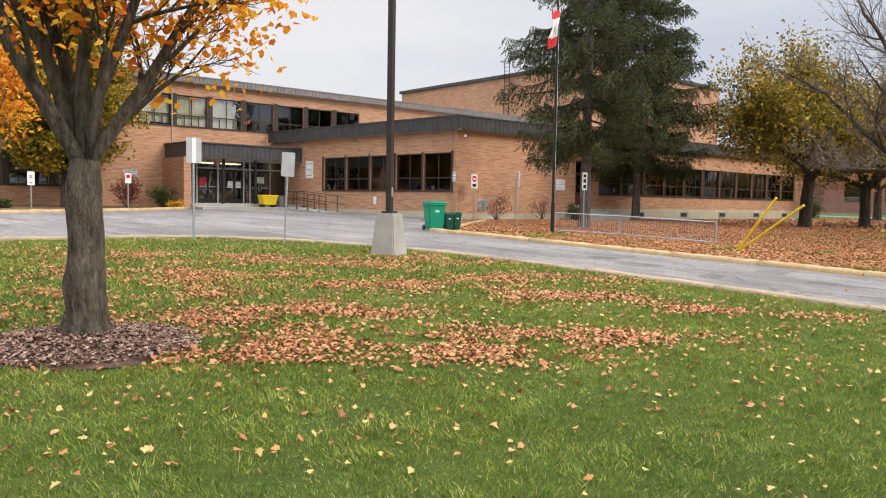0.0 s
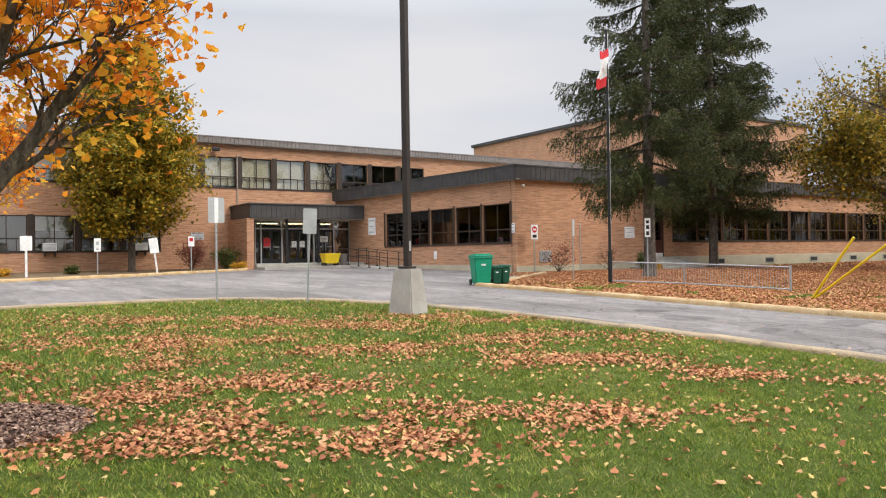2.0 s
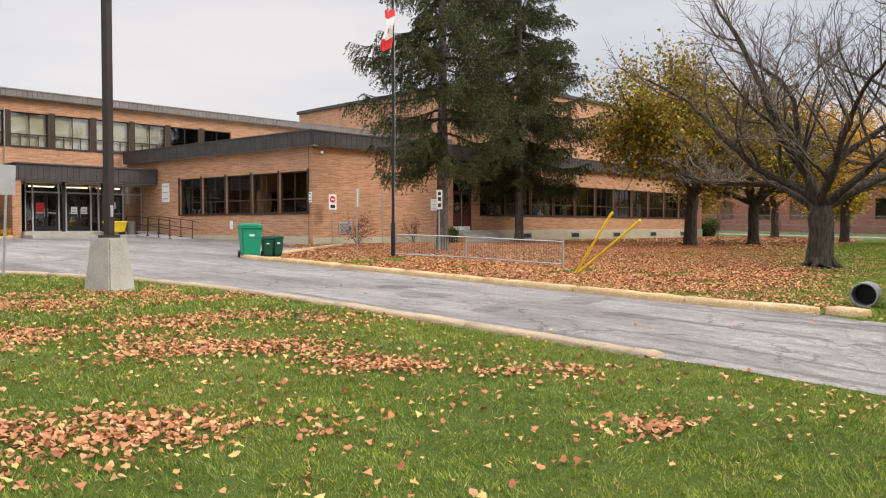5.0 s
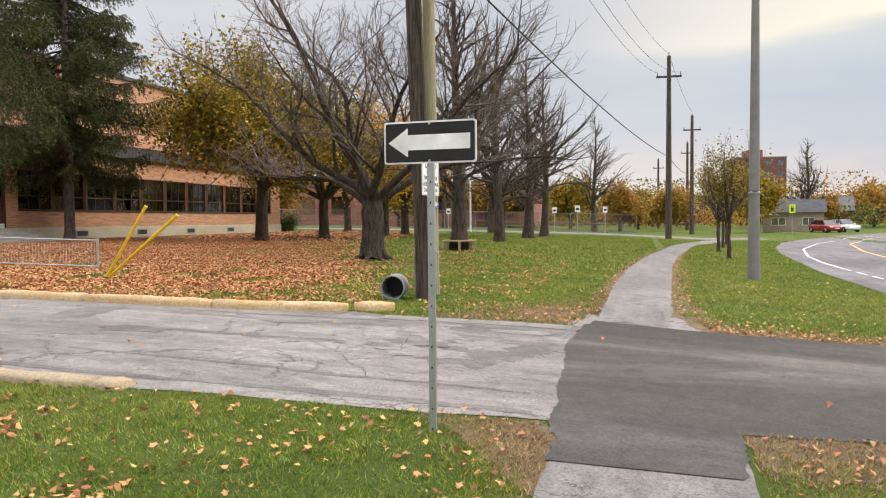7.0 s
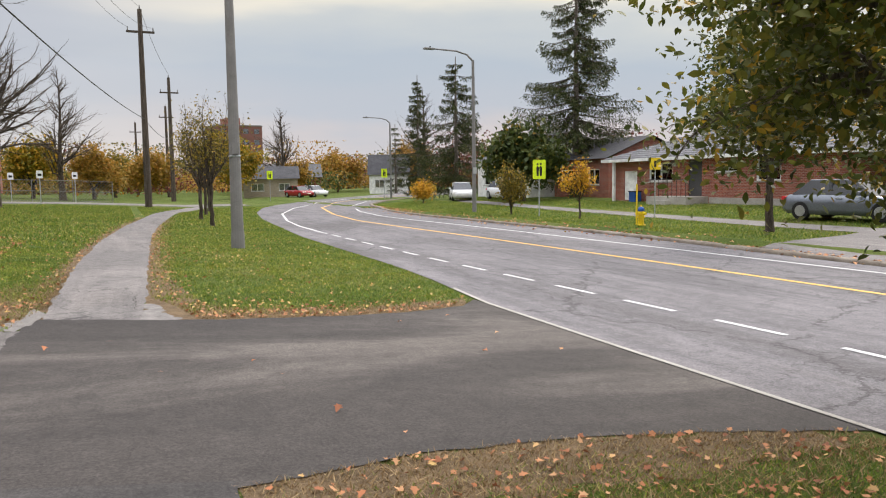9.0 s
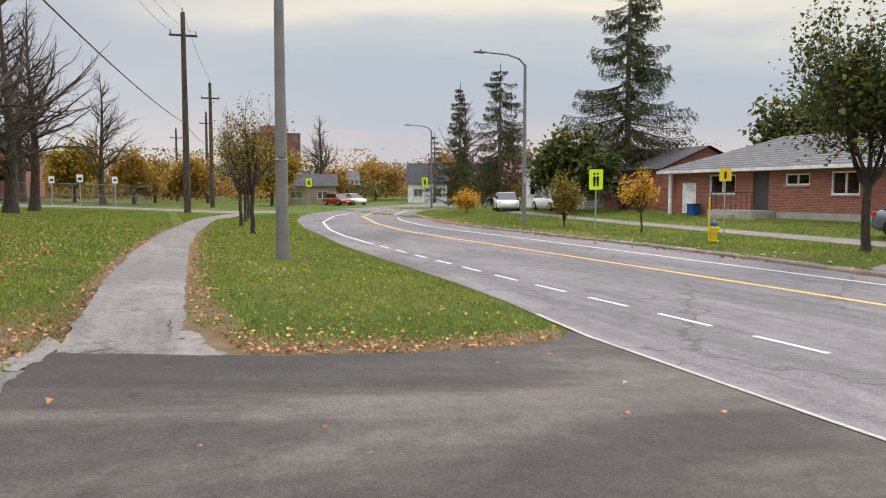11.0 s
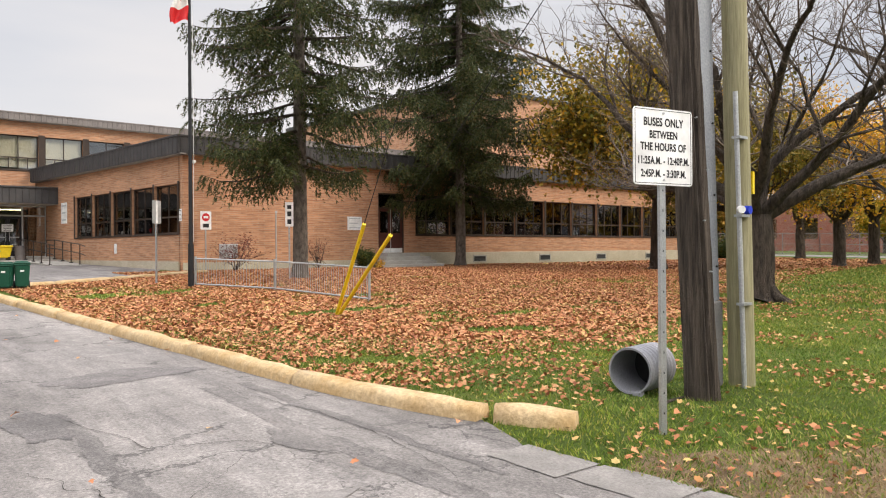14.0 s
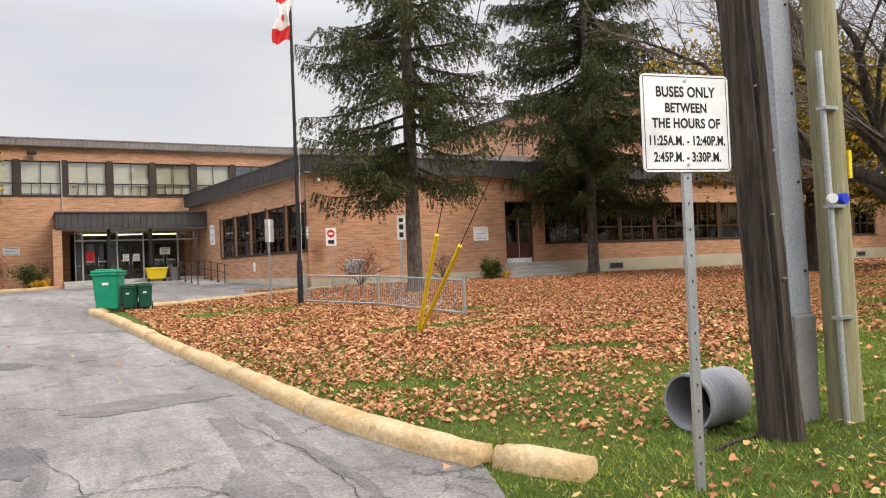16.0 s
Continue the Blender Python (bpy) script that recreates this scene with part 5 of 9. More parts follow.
def spruce(name, x, y, seed, label, height, radius, low, r, dens=1.0, reps=8, fine=1.6):
    """A spruce: straight trunk, whorls of drooping boughs, hanging sprays of needles."""
    rng = np.random.RandomState(seed)
    e = thing(name, x, y, gz(x, y) - 0.03, 0, label, "tree")
    tubes("trunk", [([(0, 0, 0), (0, 0, 0.15), (0.02, 0, 0.5), (0.03, 0.02, height * 0.5), (0, 0, height)], [r * 1.5, r * 1.2, r, r * 0.6, 0.03], 16)], M_SPBARK, e)
    boughs, step = [], 0.44 / dens
    z = low
    tri = []
    while z < height - 0.3:
        f = (z - low) / (height - low)
        R = radius * (1 - f) ** 0.78 * (0.62 + 0.38 * min(1, f * 3.4)) + 0.15
        for k in range(5):
            a = rng.uniform(0, 2 * np.pi)
            L = R * rng.uniform(0.62, 1.2) * (0.97 + 0.14 * math.sin(2 * a + seed + z * 0.7))
            u = np.array([math.cos(a), math.sin(a), 0])
            w = np.array([-u[1], u[0], 0])
            n = 6
            s = np.linspace(0, 1, n + 1)
            sag = -0.46 * L * s ** 1.3 * (1 - 0.68 * s ** 2) * rng.uniform(0.5, 1.2) + 0.12 * L * s * f
            pts = u[None] * (L * s)[:, None] + np.array([0, 0, z]) + np.stack([0 * s, 0 * s, sag], 1) + w[None] * (rng.normal(0, 0.05) * L * s)[:, None]
            boughs.append((pts, np.linspace(0.02 + 0.010 * L, 0.006, n + 1), 4))
            m = max(4, int(L * 10 * dens))
            for q in np.linspace(0.18, 1.0, m):
                i = min(int(q * n), n - 1)
                p0 = pts[i] + (pts[i + 1] - pts[i]) * (q * n - i)
                for sd in (-1, 1):
                    l2 = (0.30 + 0.55 * L / 3) * (1.05 - 0.55 * q) * rng.uniform(0.6, 1.25)
                    dv = unit(u * 0.45 + w * sd * rng.uniform(0.15, 0.9) + np.array([0, 0, -rng.uniform(0.25, 1.7)]))
                    tri.append((p0, dv, l2))
        z += step * rng.uniform(0.7, 1.3)
    tubes("bough_wood", boughs, M_DKBARK, e)["kind"] = "stuff"
    P = np.array([t[0] for t in tri])
    D = np.array([t[1] for t in tri])
    Lg = np.array([t[2] for t in tri])
    n = len(P) * reps
    P, D, Lg = np.repeat(P, reps, 0), np.repeat(D, reps, 0), np.repeat(Lg, reps)
    s = rng.uniform(0, 1, n)
    c0 = P + D * (Lg * s)[:, None] + np.stack([0 * s, 0 * s, -0.25 * Lg * s ** 2], 1)
    side = np.cross(D, rng.normal(0, 1, (n, 3)))
    side /= np.linalg.norm(side, axis=1)[:, None] + 1e-9
    nd = D * 0.8 + side * 0.7
    nd /= np.linalg.norm(nd, axis=1)[:, None]
    wd = np.cross(nd, rng.normal(0, 1, (n, 3)))
    wd /= np.linalg.norm(wd, axis=1)[:, None] + 1e-9
    ln = rng.uniform(0.07, 0.13, n) * fine
    w = rng.uniform(0.012, 0.022, n) * fine
    v = np.stack([c0 - wd * w[:, None], c0 + wd * w[:, None], c0 + nd * ln[:, None]], 1).reshape(-1, 3)
    tri_mesh("needles", v, np.arange(3 * n).reshape(-1, 3), M_NEEDLE, e)
    return e


def oval_tree(name, x, y, seed, label, height, radius, low, r, mat, count, size):
    """A tree with one leader, rising side limbs and a dense egg-shaped crown."""
    rng = np.random.RandomState(seed)
    e = thing(name, x, y, gz(x, y) - 0.03, 0, label, "tree")
    tubes("trunk", [([(0, 0, 0), (0, 0, 0.2), (0.02, 0, low), (0.03, 0.02, height * 0.6), (0, 0, height * 0.96)], [r * 1.4, r * 1.1, r, r * 0.5, 0.02], 12)], M_DKBARK, e)
    out, tips = [], []
    z = low
    while z < height * 0.95:
        f = (z - low) / (height - low)
        R = radius * min(1.0, 0.55 + 2.2 * f) * (1 - f ** 1.6) ** 0.8 + 0.12
        for k in range(3):
            a = rng.uniform(0, 2 * np.pi)
            L = R * rng.uniform(0.75, 1.12)
            t, pts, d = limb(rng, (0, 0, z), (math.cos(a), math.sin(a), 0.45), L * 1.1, 0.02 + 0.013 * L, 0.008, 6, 0.1, 0.03, 4)
            out.append(t)
            tips += pts[2:]
            for q in pts[2:]:
                for m in range(2):
                    t2, p2, d2 = limb(rng, q, rng.normal(0, 1, 3) + np.array([math.cos(a), math.sin(a), 0.2]), 0.3 + 0.22 * L, 0.012, 0.004, 3, 0.15, 0.02, 3)
                    out.append(t2)
                    tips += p2[1:]
        z += 0.2
    tubes("limb_wood", out, M_DKBARK, e)["kind"] = "stuff"
    scatter("crown", around(rng, tips, count, 0.2), size, mat, rng, "quad", 0.7, e)
    return e


# the maple on the front lawn
leaf_tree("maple_tree", -3.08, 8.3, 11, "orange-leaved maple with grey bark on a mulch ring", 1.75, 0.168, 5, 2.15,
          dict(levels=4, kids=(5, 5, 5, 2), angle=(0.35, 0.8), ratio=(0.42, 0.62), up=0.06, thin=0.005, start=0.22), M_BARK,
          [(M_ORANGE, 7600, 0.09, 0.24, "lobed")], tilt=0.64, root=0.10, limb_r=0.48, drop=0.06)
# sapling with a watering bag behind it
leaf_tree("sapling", -2.75, 16.3, 5, "young maple sapling with orange leaves", 1.7, 0.045, 4, 1.35,
          dict(levels=3, kids=(5, 4, 4), up=0.1, thin=0.004), M_BARK, [(M_ORANGE, 2600, 0.10, 0.16, "maple")], tilt=0.6)
# linden by the facade
oval_tree("linden_tree", 4.9, 41.2, 21, "oval linden tree in dense yellow-green autumn leaf", 11.6, 3.05, 1.9, 0.17, M_LINDEN, 56000, 0.2)
spruce("spruce_tree", 19.9, 20.9, 31, "tall dark green spruce with drooping boughs", 20.5, 4.1, 3.5, 0.23, 1.0, 24, 1.0)
spruce("spruce_tree", 31.4, 26.5, 32, "tall dark green spruce beside the school wing", 20.5, 5.4, 3.4, 0.24, 1.2, 22, 1.2)
# the big bare tree
leaf_tree("bare_tree", 24.75, 8.95, 47, "large bare maple with wide low limbs", 2.0, 0.37, 7, 4.9,
          dict(levels=4, kids=(5, 6, 5, 2), angle=(0.45, 0.95), ratio=(0.45, 0.66), wander=0.19, up=0.05, thin=0.008, start=0.2, sink=0.05), M_DKBARK, [], tilt=0.8, root=0.5, limb_r=0.46, drop=0.22)
# yellow-green trees on the lawn
YT = dict(levels=3, kids=(7, 5, 4), sink=-0.1, up=0.05, ratio=(0.45, 0.68), thin=0.008, wander=0.16)
leaf_tree("yellow_green_tree", 35.4, 18.7, 51, "spreading tree in thinning yellow-green leaf", 2.9, 0.30, 6, 3.9, YT, M_DKBARK, [(M_OLIVE, 19000, 0.18, 0.42, "quad"), (M_YGREEN, 12000, 0.18, 0.42, "quad")], lean=(-0.3, -0.3), tilt=0.72, limb_r=0.55)
leaf_tree("yellow_green_tree", 41.5, 18.0, 52, "spreading tree in thinning yellow-green leaf", 2.4, 0.28, 6, 3.6, YT, M_DKBARK, [(M_OLIVE, 16000, 0.18, 0.45, "quad")], tilt=0.75, limb_r=0.55)
for k, (tx, ty) in enumerate(((48.0, 16.6), (53.0, 16.8), (60.0, 24.0))):
    leaf_tree("yellow_tree", tx, ty, 61 + k, "tree in bright yellow autumn leaf", 2.6, 0.28, 5, 3.6, YT, M_DKBARK, [(M_YELLOWLEAF, 11000, 0.18, 0.55, "quad")], tilt=0.7, limb_r=0.55)


def leader_tree(name, x, y, seed, label, height, radius, low, r):
    """A bare tree with one leader, many rising side limbs and fine twigs."""
    rng = np.random.RandomState(seed)
    e = thing(name, x, y, gz(x, y) - 0.03, 0, label, "tree")
    zs = np.linspace(0, height, 16)
    bend = np.stack([0.12 * np.sin(zs * 0.5 + seed), 0.1 * np.cos(zs * 0.43 + seed), zs], 1)
    bend[:, :2] -= bend[0, :2]
    tubes("trunk", [(bend, r * np.interp(zs / height, [0, 0.03, 0.12, 0.5, 1], [1.5, 1.15, 1.0, 0.55, 0.05]), 14)], M_DKBARK, e)
    cfg = dict(BASE_CFG)
    cfg.update(levels=2, kids=(6, 5, 3), angle=(0.35, 0.8), ratio=(0.3, 0.5), wander=0.15, up=0.03, thin=0.006, start=0.18, sink=-0.2)
    out, tips = [], []
    z = low
    while z < height * 0.93:
        f = (z - low) / (height - low)
        L = radius * (0.75 + 0.5 * math.sin(math.pi * min(1, f * 1.3 + 0.25))) * (1 - f) ** 0.5 * rng.uniform(0.7, 1.15)
        a = rng.uniform(0, 2 * np.pi)
        base = [np.interp(z, zs, bend[:, k]) for k in range(3)]
        grow(rng, out, tips, base, unit([math.cos(a), math.sin(a), rng.uniform(0.35, 1.0) + 0.6 * f]), max(L, 0.6), max(0.012, r * 0.4 * (1 - 0.75 * f) * rng.uniform(0.6, 1.1)), 2, cfg)
        z += rng.uniform(0.12, 0.3)
    tubes("limb_wood", [t for t in out if t[1][0] > 0.02], M_DKBARK, e)["kind"] = "stuff"
    tubes("twig_wood", [t for t in out if t[1][0] <= 0.02], M_TWIG, e)["kind"] = "stuff"
    return e


# the row of bare trees
b1 = leader_tree("bare_tree", 33.2, 8.1, 71, "bare upright tree with dense fine twigs", 13.0, 3.5, 1.9, 0.32)
b2 = leader_tree("bare_tree", 44.5, 8.4, 72, "bare upright tree with dense fine twigs", 13.0, 3.2, 2.2, 0.27)
for o in (b1, b2):
    tagged(o, group="bare trees on the lawn")
for k, (tx, ty) in enumerate(((53.0, 8.0), (58.5, 7.6), (66.0, 13.0), (86.0, 5.5), (90.0, 13.0), (84.0, 22.0), (118.0, -22.0), (88.0, -33.0))):
    copy_thing((b1, b2)[k % 2], pose(tx, ty, gz(tx, ty) - 0.03, 0, 0, 70 * k + 40))
# small street trees
ST = dict(levels=3, kids=(5, 5, 4), up=0.12, ratio=(0.4, 0.6), thin=0.006)
s1 = leaf_tree("street_tree", 36.8, -3.25, 81, "slender street tree with sparse olive leaves", 1.8, 0.085, 5, 2.0, ST, M_DKBARK, [(M_OLIVE, 1500, 0.11, 0.2, "quad")], tilt=0.5)
tagged(s1, group="street trees")
for k, (tx, ty) in enumerate(((43.8, -3.45), (57.0, -5.2), (51.0, -4.4))):
    copy_thing(s1, pose(tx, ty, gz(tx, ty) - 0.03, 0, 0, 100 * k + 60))
# tree over the footpath, beside the street
leaf_tree("street_maple", 5.9, -4.15, 91, "green-leaved street tree with low hanging twigs", 2.15, 0.12, 7, 1.3,
          dict(levels=3, kids=(5, 5, 4), up=-0.07, angle=(0.5, 1.0), ratio=(0.4, 0.6), thin=0.004), M_BARK, [(M_HANG, 19000, 0.068, 0.19, "oval")], lean=(0.25, 0.1), tilt=0.95)
# trees across the street
leaf_tree("green_street_tree", 21.4, -18.5, 92, "leafy green street tree turning olive", 2.0, 0.12, 6, 2.5, ST, M_DKBARK, [(M_GREENLEAF, 9000, 0.14, 0.3, "quad")], tilt=0.7)
leaf_tree("yellow_sapling", 31.8, -18.3, 93, "small sapling with yellow leaves", 0.9, 0.04, 5, 0.9, ST, M_DKBARK, [(M_YELLOWLEAF, 1500, 0.10, 0.14, "quad")], tilt=0.7)
leaf_tree("yellow_shrub", 38.0, -18.2, 94, "upright yellow-green shrub by the street", 0.3, 0.05, 7, 1.1, ST, M_DKBARK, [(M_OLIVE, 3200, 0.11, 0.2, "quad")], tilt=0.35)
leaf_tree("yellow_shrub", 57.5, -21.0, 95, "low yellow shrub by the street", 0.3, 0.05, 7, 0.8, ST, M_DKBARK, [(M_YELLOWLEAF, 1800, 0.14, 0.22, "quad")], tilt=0.9)
far_sp = spruce("spruce_tree", 52.5, -31.5, 33, "tall dark spruce behind the bungalow", 19.0, 5.2, 1.5, 0.3, 1.0)
spruce("spruce_tree", 76.0, -27.8, 34, "slim dark spruce beyond the street", 12.5, 2.5, 1.0, 0.2, 0.9)
spruce("spruce_tree", 68.0, -28.5, 35, "dark conical spruce beyond the street", 13.0, 4.2, 1.2, 0.25, 0.9)
spruce("spruce_tree", 112.0, -38.0, 36, "small dark spruce in the distance", 10.5, 2.4, 0.8, 0.2, 0.6)
BG = dict(levels=3, kids=(5, 4, 3), up=0.05, ratio=(0.45, 0.65), thin=0.02)
for tx, ty, sd, mat, h, n, lab in ((50.0, -25.5, 1, M_GREENLEAF, 2.6, 9000, "dense dark green tree beyond the street"), (44.0, -40.0, 2, M_GREENLEAF, 4.0, 9000, "green tree behind the bungalow"),
                                   (37.0, -43.0, 3, M_OLIVE, 4.2, 9000, "olive tree behind the bungalow"), (28.0, -42.0, 4, M_OLIVE, 4.6, 9000, "olive tree behind the houses"), (20.0, -40.0, 5, M_GREENLEAF, 4.6, 9000, "tall green tree behind the tan house"),
                                   (100.0, -12.5, 6, M_YGREEN, 3.6, 7000, "yellow-green tree in the distance"), (120.0, -24.5, 7, M_GOLD, 2.4, 5000, "orange tree in the distance"), (142.0, -37.0, 8, M_GOLD, 3.6, 6000, "golden tree in the distance"),
                                   (128.0, -46.0, 9, M_GOLD, 4.2, 6000, "orange tree in the distance"), (94.0, 3.0, 10, M_GOLD, 2.6, 6000, "yellow tree beyond the side street"), (96.0, 9.0, 11, M_YGREEN, 3.0, 6000, "yellow-green tree beyond the side street"),
                                   (98.0, 20.0, 12, M_GOLD, 3.0, 6000, "yellow tree beyond the side street"), (92.0, 30.0, 13, M_YGREEN, 3.0, 6000, "yellow-green tree beyond the side street"), (104.0, -3.0, 14, M_GOLD, 2.8, 6000, "golden tree in the distance"), (112, 1.0, 15, M_OLIVE, 2.6, 6000, "olive tree in the distance"),
                                   (86.0, 45.0, 16, M_GOLD, 3.4, 6000, "yellow tree far behind the lawn"), (80.0, 60.0, 17, M_YGREEN, 3.6, 6000, "yellow-green tree far behind the lawn")):
    leaf_tree("far_tree", tx, ty, 200 + sd, lab, h * 0.5, 0.2, 5, h * 0.85, BG, M_DKBARK, [(mat, n, 0.24 + 0.05 * h, 0.16 * h, "quad")], tilt=0.75)


def shrub(name, x, y, seed, label, h, w, mat, n, size, z=None):
    rng = np.random.RandomState(seed)
    e = thing(name, x, y, gz(x, y) if z is None else z, 0, label, "shrub")
    out, tips = [], []
    for k in range(9):
        a = rng.uniform(0, 6.28)
        t, pts, d = limb(rng, (0, 0, -0.02), (math.cos(a) * w / h * 0.5, math.sin(a) * w / h * 0.5, 1), h * rng.uniform(0.7, 1.0), 0.02, 0.004, 5, 0.15, 0.02, 4)
        out.append(t)
        tips += pts[2:]
        for q in pts[2:5]:
            t2, p2, d2 = limb(rng, q, rng.normal(0, 1, 3) + np.array([0, 0, 0.6]), h * 0.35, 0.008, 0.002, 3, 0.2, 0.05, 3)
            out.append(t2)
            tips += p2[1:]
    tubes("stem_wood", out, M_DKBARK, e)["kind"] = "stuff"
    scatter("foliage", around(rng, tips, n, 0.09 * w), size, mat, rng, "quad", 0.8, e)


shrub("red_shrub", 20.6, 26.9, 1, "dark red leaved shrub by the brick wall", 1.5, 1.6, M_REDTWIG, 900, 0.06)
shrub("red_shrub", 24.4, 27.3, 2, "thin reddish twiggy shrub by the brick wall", 1.5, 1.2, M_REDTWIG, 350, 0.05)
shrub("round_bush", 26.2, 26.6, 3, "round clipped dark green bush", 0.9, 0.9, M_GREENLEAF, 5000, 0.06)
shrub("red_shrub", 8.0, 41.6, 4, "dark red tall shrub by the facade", 1.7, 1.8, M_REDTWIG, 2500, 0.07)
shrub("green_bush", 9.8, 41.4, 5, "green bush beside the entrance", 1.3, 1.2, M_GREENLEAF, 2500, 0.08)
shrub("yellow_plant", 10.2, 40.6, 6, "low yellow-green plant beside the entrance", 0.5, 0.9, M_YELLOWLEAF, 900, 0.08)
shrub("yellow_plant", -1.0, 38.5, 7, "low yellow plant in the bed", 0.5, 0.8, M_YELLOWLEAF, 700, 0.08)
shrub("green_plant", 1.9, 39.5, 8, "low green plant in the bed", 0.5, 0.8, M_GREENLEAF, 900, 0.08)
shrub("green_plant", -3.0, 39.5, 9, "low green plant in the bed", 0.6, 0.8, M_GREENLEAF, 900, 0.08)
shrub("dark_bush", 57.6, 28.6, 10, "dark green bush at the wing's far end", 1.6, 2.6, M_GREENLEAF, 4000, 0.12)
shrub("round_bush", 24.5, -26.5, 11, "round clipped green bush by the driveway", 1.3, 1.6, M_GREENLEAF, 5000, 0.08)
shrub("yellow_plant", 26.6, 26.1, 12, "low yellow plant by the clipped bush", 0.35, 0.6, M_YELLOWLEAF, 400, 0.06)

# ---- leaves and grass on the ground ----


def on_lawn(x, y):
    """Clear of the paving."""
    drive = (x > np.interp(y, [0, 2.05, 3.35, 4.65, 9.7, 11.5, 13.5, 15.6, 17.9, 19.5, 20.0], [7.35, 7.17, 7.03, 6.92, 6.82, 6.7, 6.42, 5.9, 4.6, 2.8, -60])) & (x < np.interp(y, [1.0, 1.4, 2.4, 3.26, 4.1, 4.88, 7, 11.2, 15, 20.2, 24], [12.75, 12.52, 12.45, 12.26, 12.1, 12.4, 11.98, 11.7, 11.48, 11.1, 16.4]))
    drive &= y > 1
    path = (y < np.interp(x, [-60, 6, 12.5, 13.6, 14.3, 20.5, 26.8, 35.3, 47.7, 58, 66, 72], [1.15, 1.05, 1.42, 1.25, 1.13, 1.07, 0.84, 0.2, -1.07, -2.6, -4.4, -5.9])) & (y > np.interp(x, [-60, 7.5, 12.9, 14.1, 15.0, 18.2, 29.8, 39.2, 54, 64, 72], [-0.25, -0.27, -0.6, -0.4, -0.12, -0.17, -0.63, -1.4, -3.0, -5.4, -7.3]))
    apron = (x > np.interp(y, [q[1] for q in APRON_W[::-1]], [q[0] for q in APRON_W[::-1]])) & (x < np.interp(y, [q[1] for q in APRON_E[::-1]], [q[0] for q in APRON_E[::-1]])) & (y < 1.2)
    far = (y > 20.2) & (x < 11)
    street = (y < np.interp(x, [q[0] for q in STREET_N], [q[1] for q in STREET_N]) + 0.04) & (y > np.interp(x, [q[0] for q in STREET_S], [q[1] for q in STREET_S]))
    return ~(drive | path | apron | far | street)


def ground_points(rng, n, x0, x1, y0, y1, keep, lift):
    x, y = rng.uniform(x0, x1, n), rng.uniform(y0, y1, n)
    ok = keep(x, y)
    x, y = x[ok], y[ok]
    z = np.interp(y, GY, GZ) + lift
    return np.stack([x, y, z], 1)


def clumpy(scale, thr, seed):
    off = seed * 17.3

    def f(x, y):
        v = np.array([noise.noise(Vector((a * scale + off, b * scale * 1.3, off))) + 0.5 * noise.noise(Vector((a * scale * 3.1, b * scale * 3.1, off + 5))) for a, b in zip(x, y)])
        return v > thr + np.random.RandomState(seed).normal(0, 0.16, len(x))

    return f


lrng = np.random.RandomState(77)
drift = clumpy(0.8, -0.08, 3)
p = ground_points(lrng, 230000, -8, 8, 3.2, 20.0, lambda x, y: on_lawn(x, y) & ((x + 4) ** 2 + (y - 2) ** 2 > 7), 0.03)
DRIFTS = [(-0.8, 6.9, 1.3, 0.5), (0.2, 6.6, 1.2, 0.45), (1.4, 5.8, 1.1, 0.4), (-0.5, 8.7, 1.2, 0.6), (-1.5, 8.6, 1.0, 0.5), (-0.6, 12.6, 1.8, 0.8), (1.7, 10.4, 1.5, 0.6), (3.5, 8.0, 1.1, 0.5), (0.8, 14.8, 2.2, 0.8), (4.2, 6.4, 0.8, 0.35), (-1.7, 10.9, 1.2, 0.7), (2.9, 13.3, 1.8, 0.7), (-1.8, 6.9, 0.9, 0.5), (-0.2, 5.9, 0.9, 0.4), (3.7, 7.7, 0.8, 0.4), (5.3, 5.1, 0.5, 0.2), (4.6, 9.7, 1.2, 0.6), (4.6, 3.3, 0.45, 0.2), (-5.5, 11.5, 2.0, 1.0), (-6.0, 15.5, 2.5, 1.2), (5.2, 13.0, 1.2, 0.7)]
ca, sa = math.cos(radians(-35)), math.sin(radians(-35))
w = np.zeros(len(p))
for dx, dy, ra, rb in DRIFTS:
    u, v = (p[:, 0] - dx) * ca + (p[:, 1] - dy) * sa, -(p[:, 0] - dx) * sa + (p[:, 1] - dy) * ca
    w = np.maximum(w, np.exp(-((u / ra) ** 2 + (v / rb) ** 2) * 0.9))
p = p[(lrng.uniform(0, 1, len(p)) < np.clip(w * 1.1, 0, 1)) & drift(p[:, 0], p[:, 1]) | (lrng.uniform(0, 1, len(p)) < 0.02)]
tagged(scatter("fallen_leaves", p, 0.053, M_FALLEN, lrng, "lobed", 0.45), "drifts of brown-orange fallen maple leaves on the lawn", "leaves", kind="stuff")
p = ground_points(lrng, 2600, -9, 9, 1.4, 20.0, on_lawn, 0.035)
tagged(scatter("scattered_leaves", p, 0.048, M_YFALLEN, lrng, "maple", 0.45), "scattered yellow fallen leaves on the lawn", "leaves", kind="stuff")
litter = clumpy(0.5, -0.42, 8)
p = ground_points(lrng, 250000, 11.8, 36, 4.6, 27.5, lambda x, y: on_lawn(x, y) & (y > 5.5 + (x - 12) * 0.36 + lrng.normal(0, 0.8, len(x))), 0.03)
p = p[litter(p[:, 0], p[:, 1])]
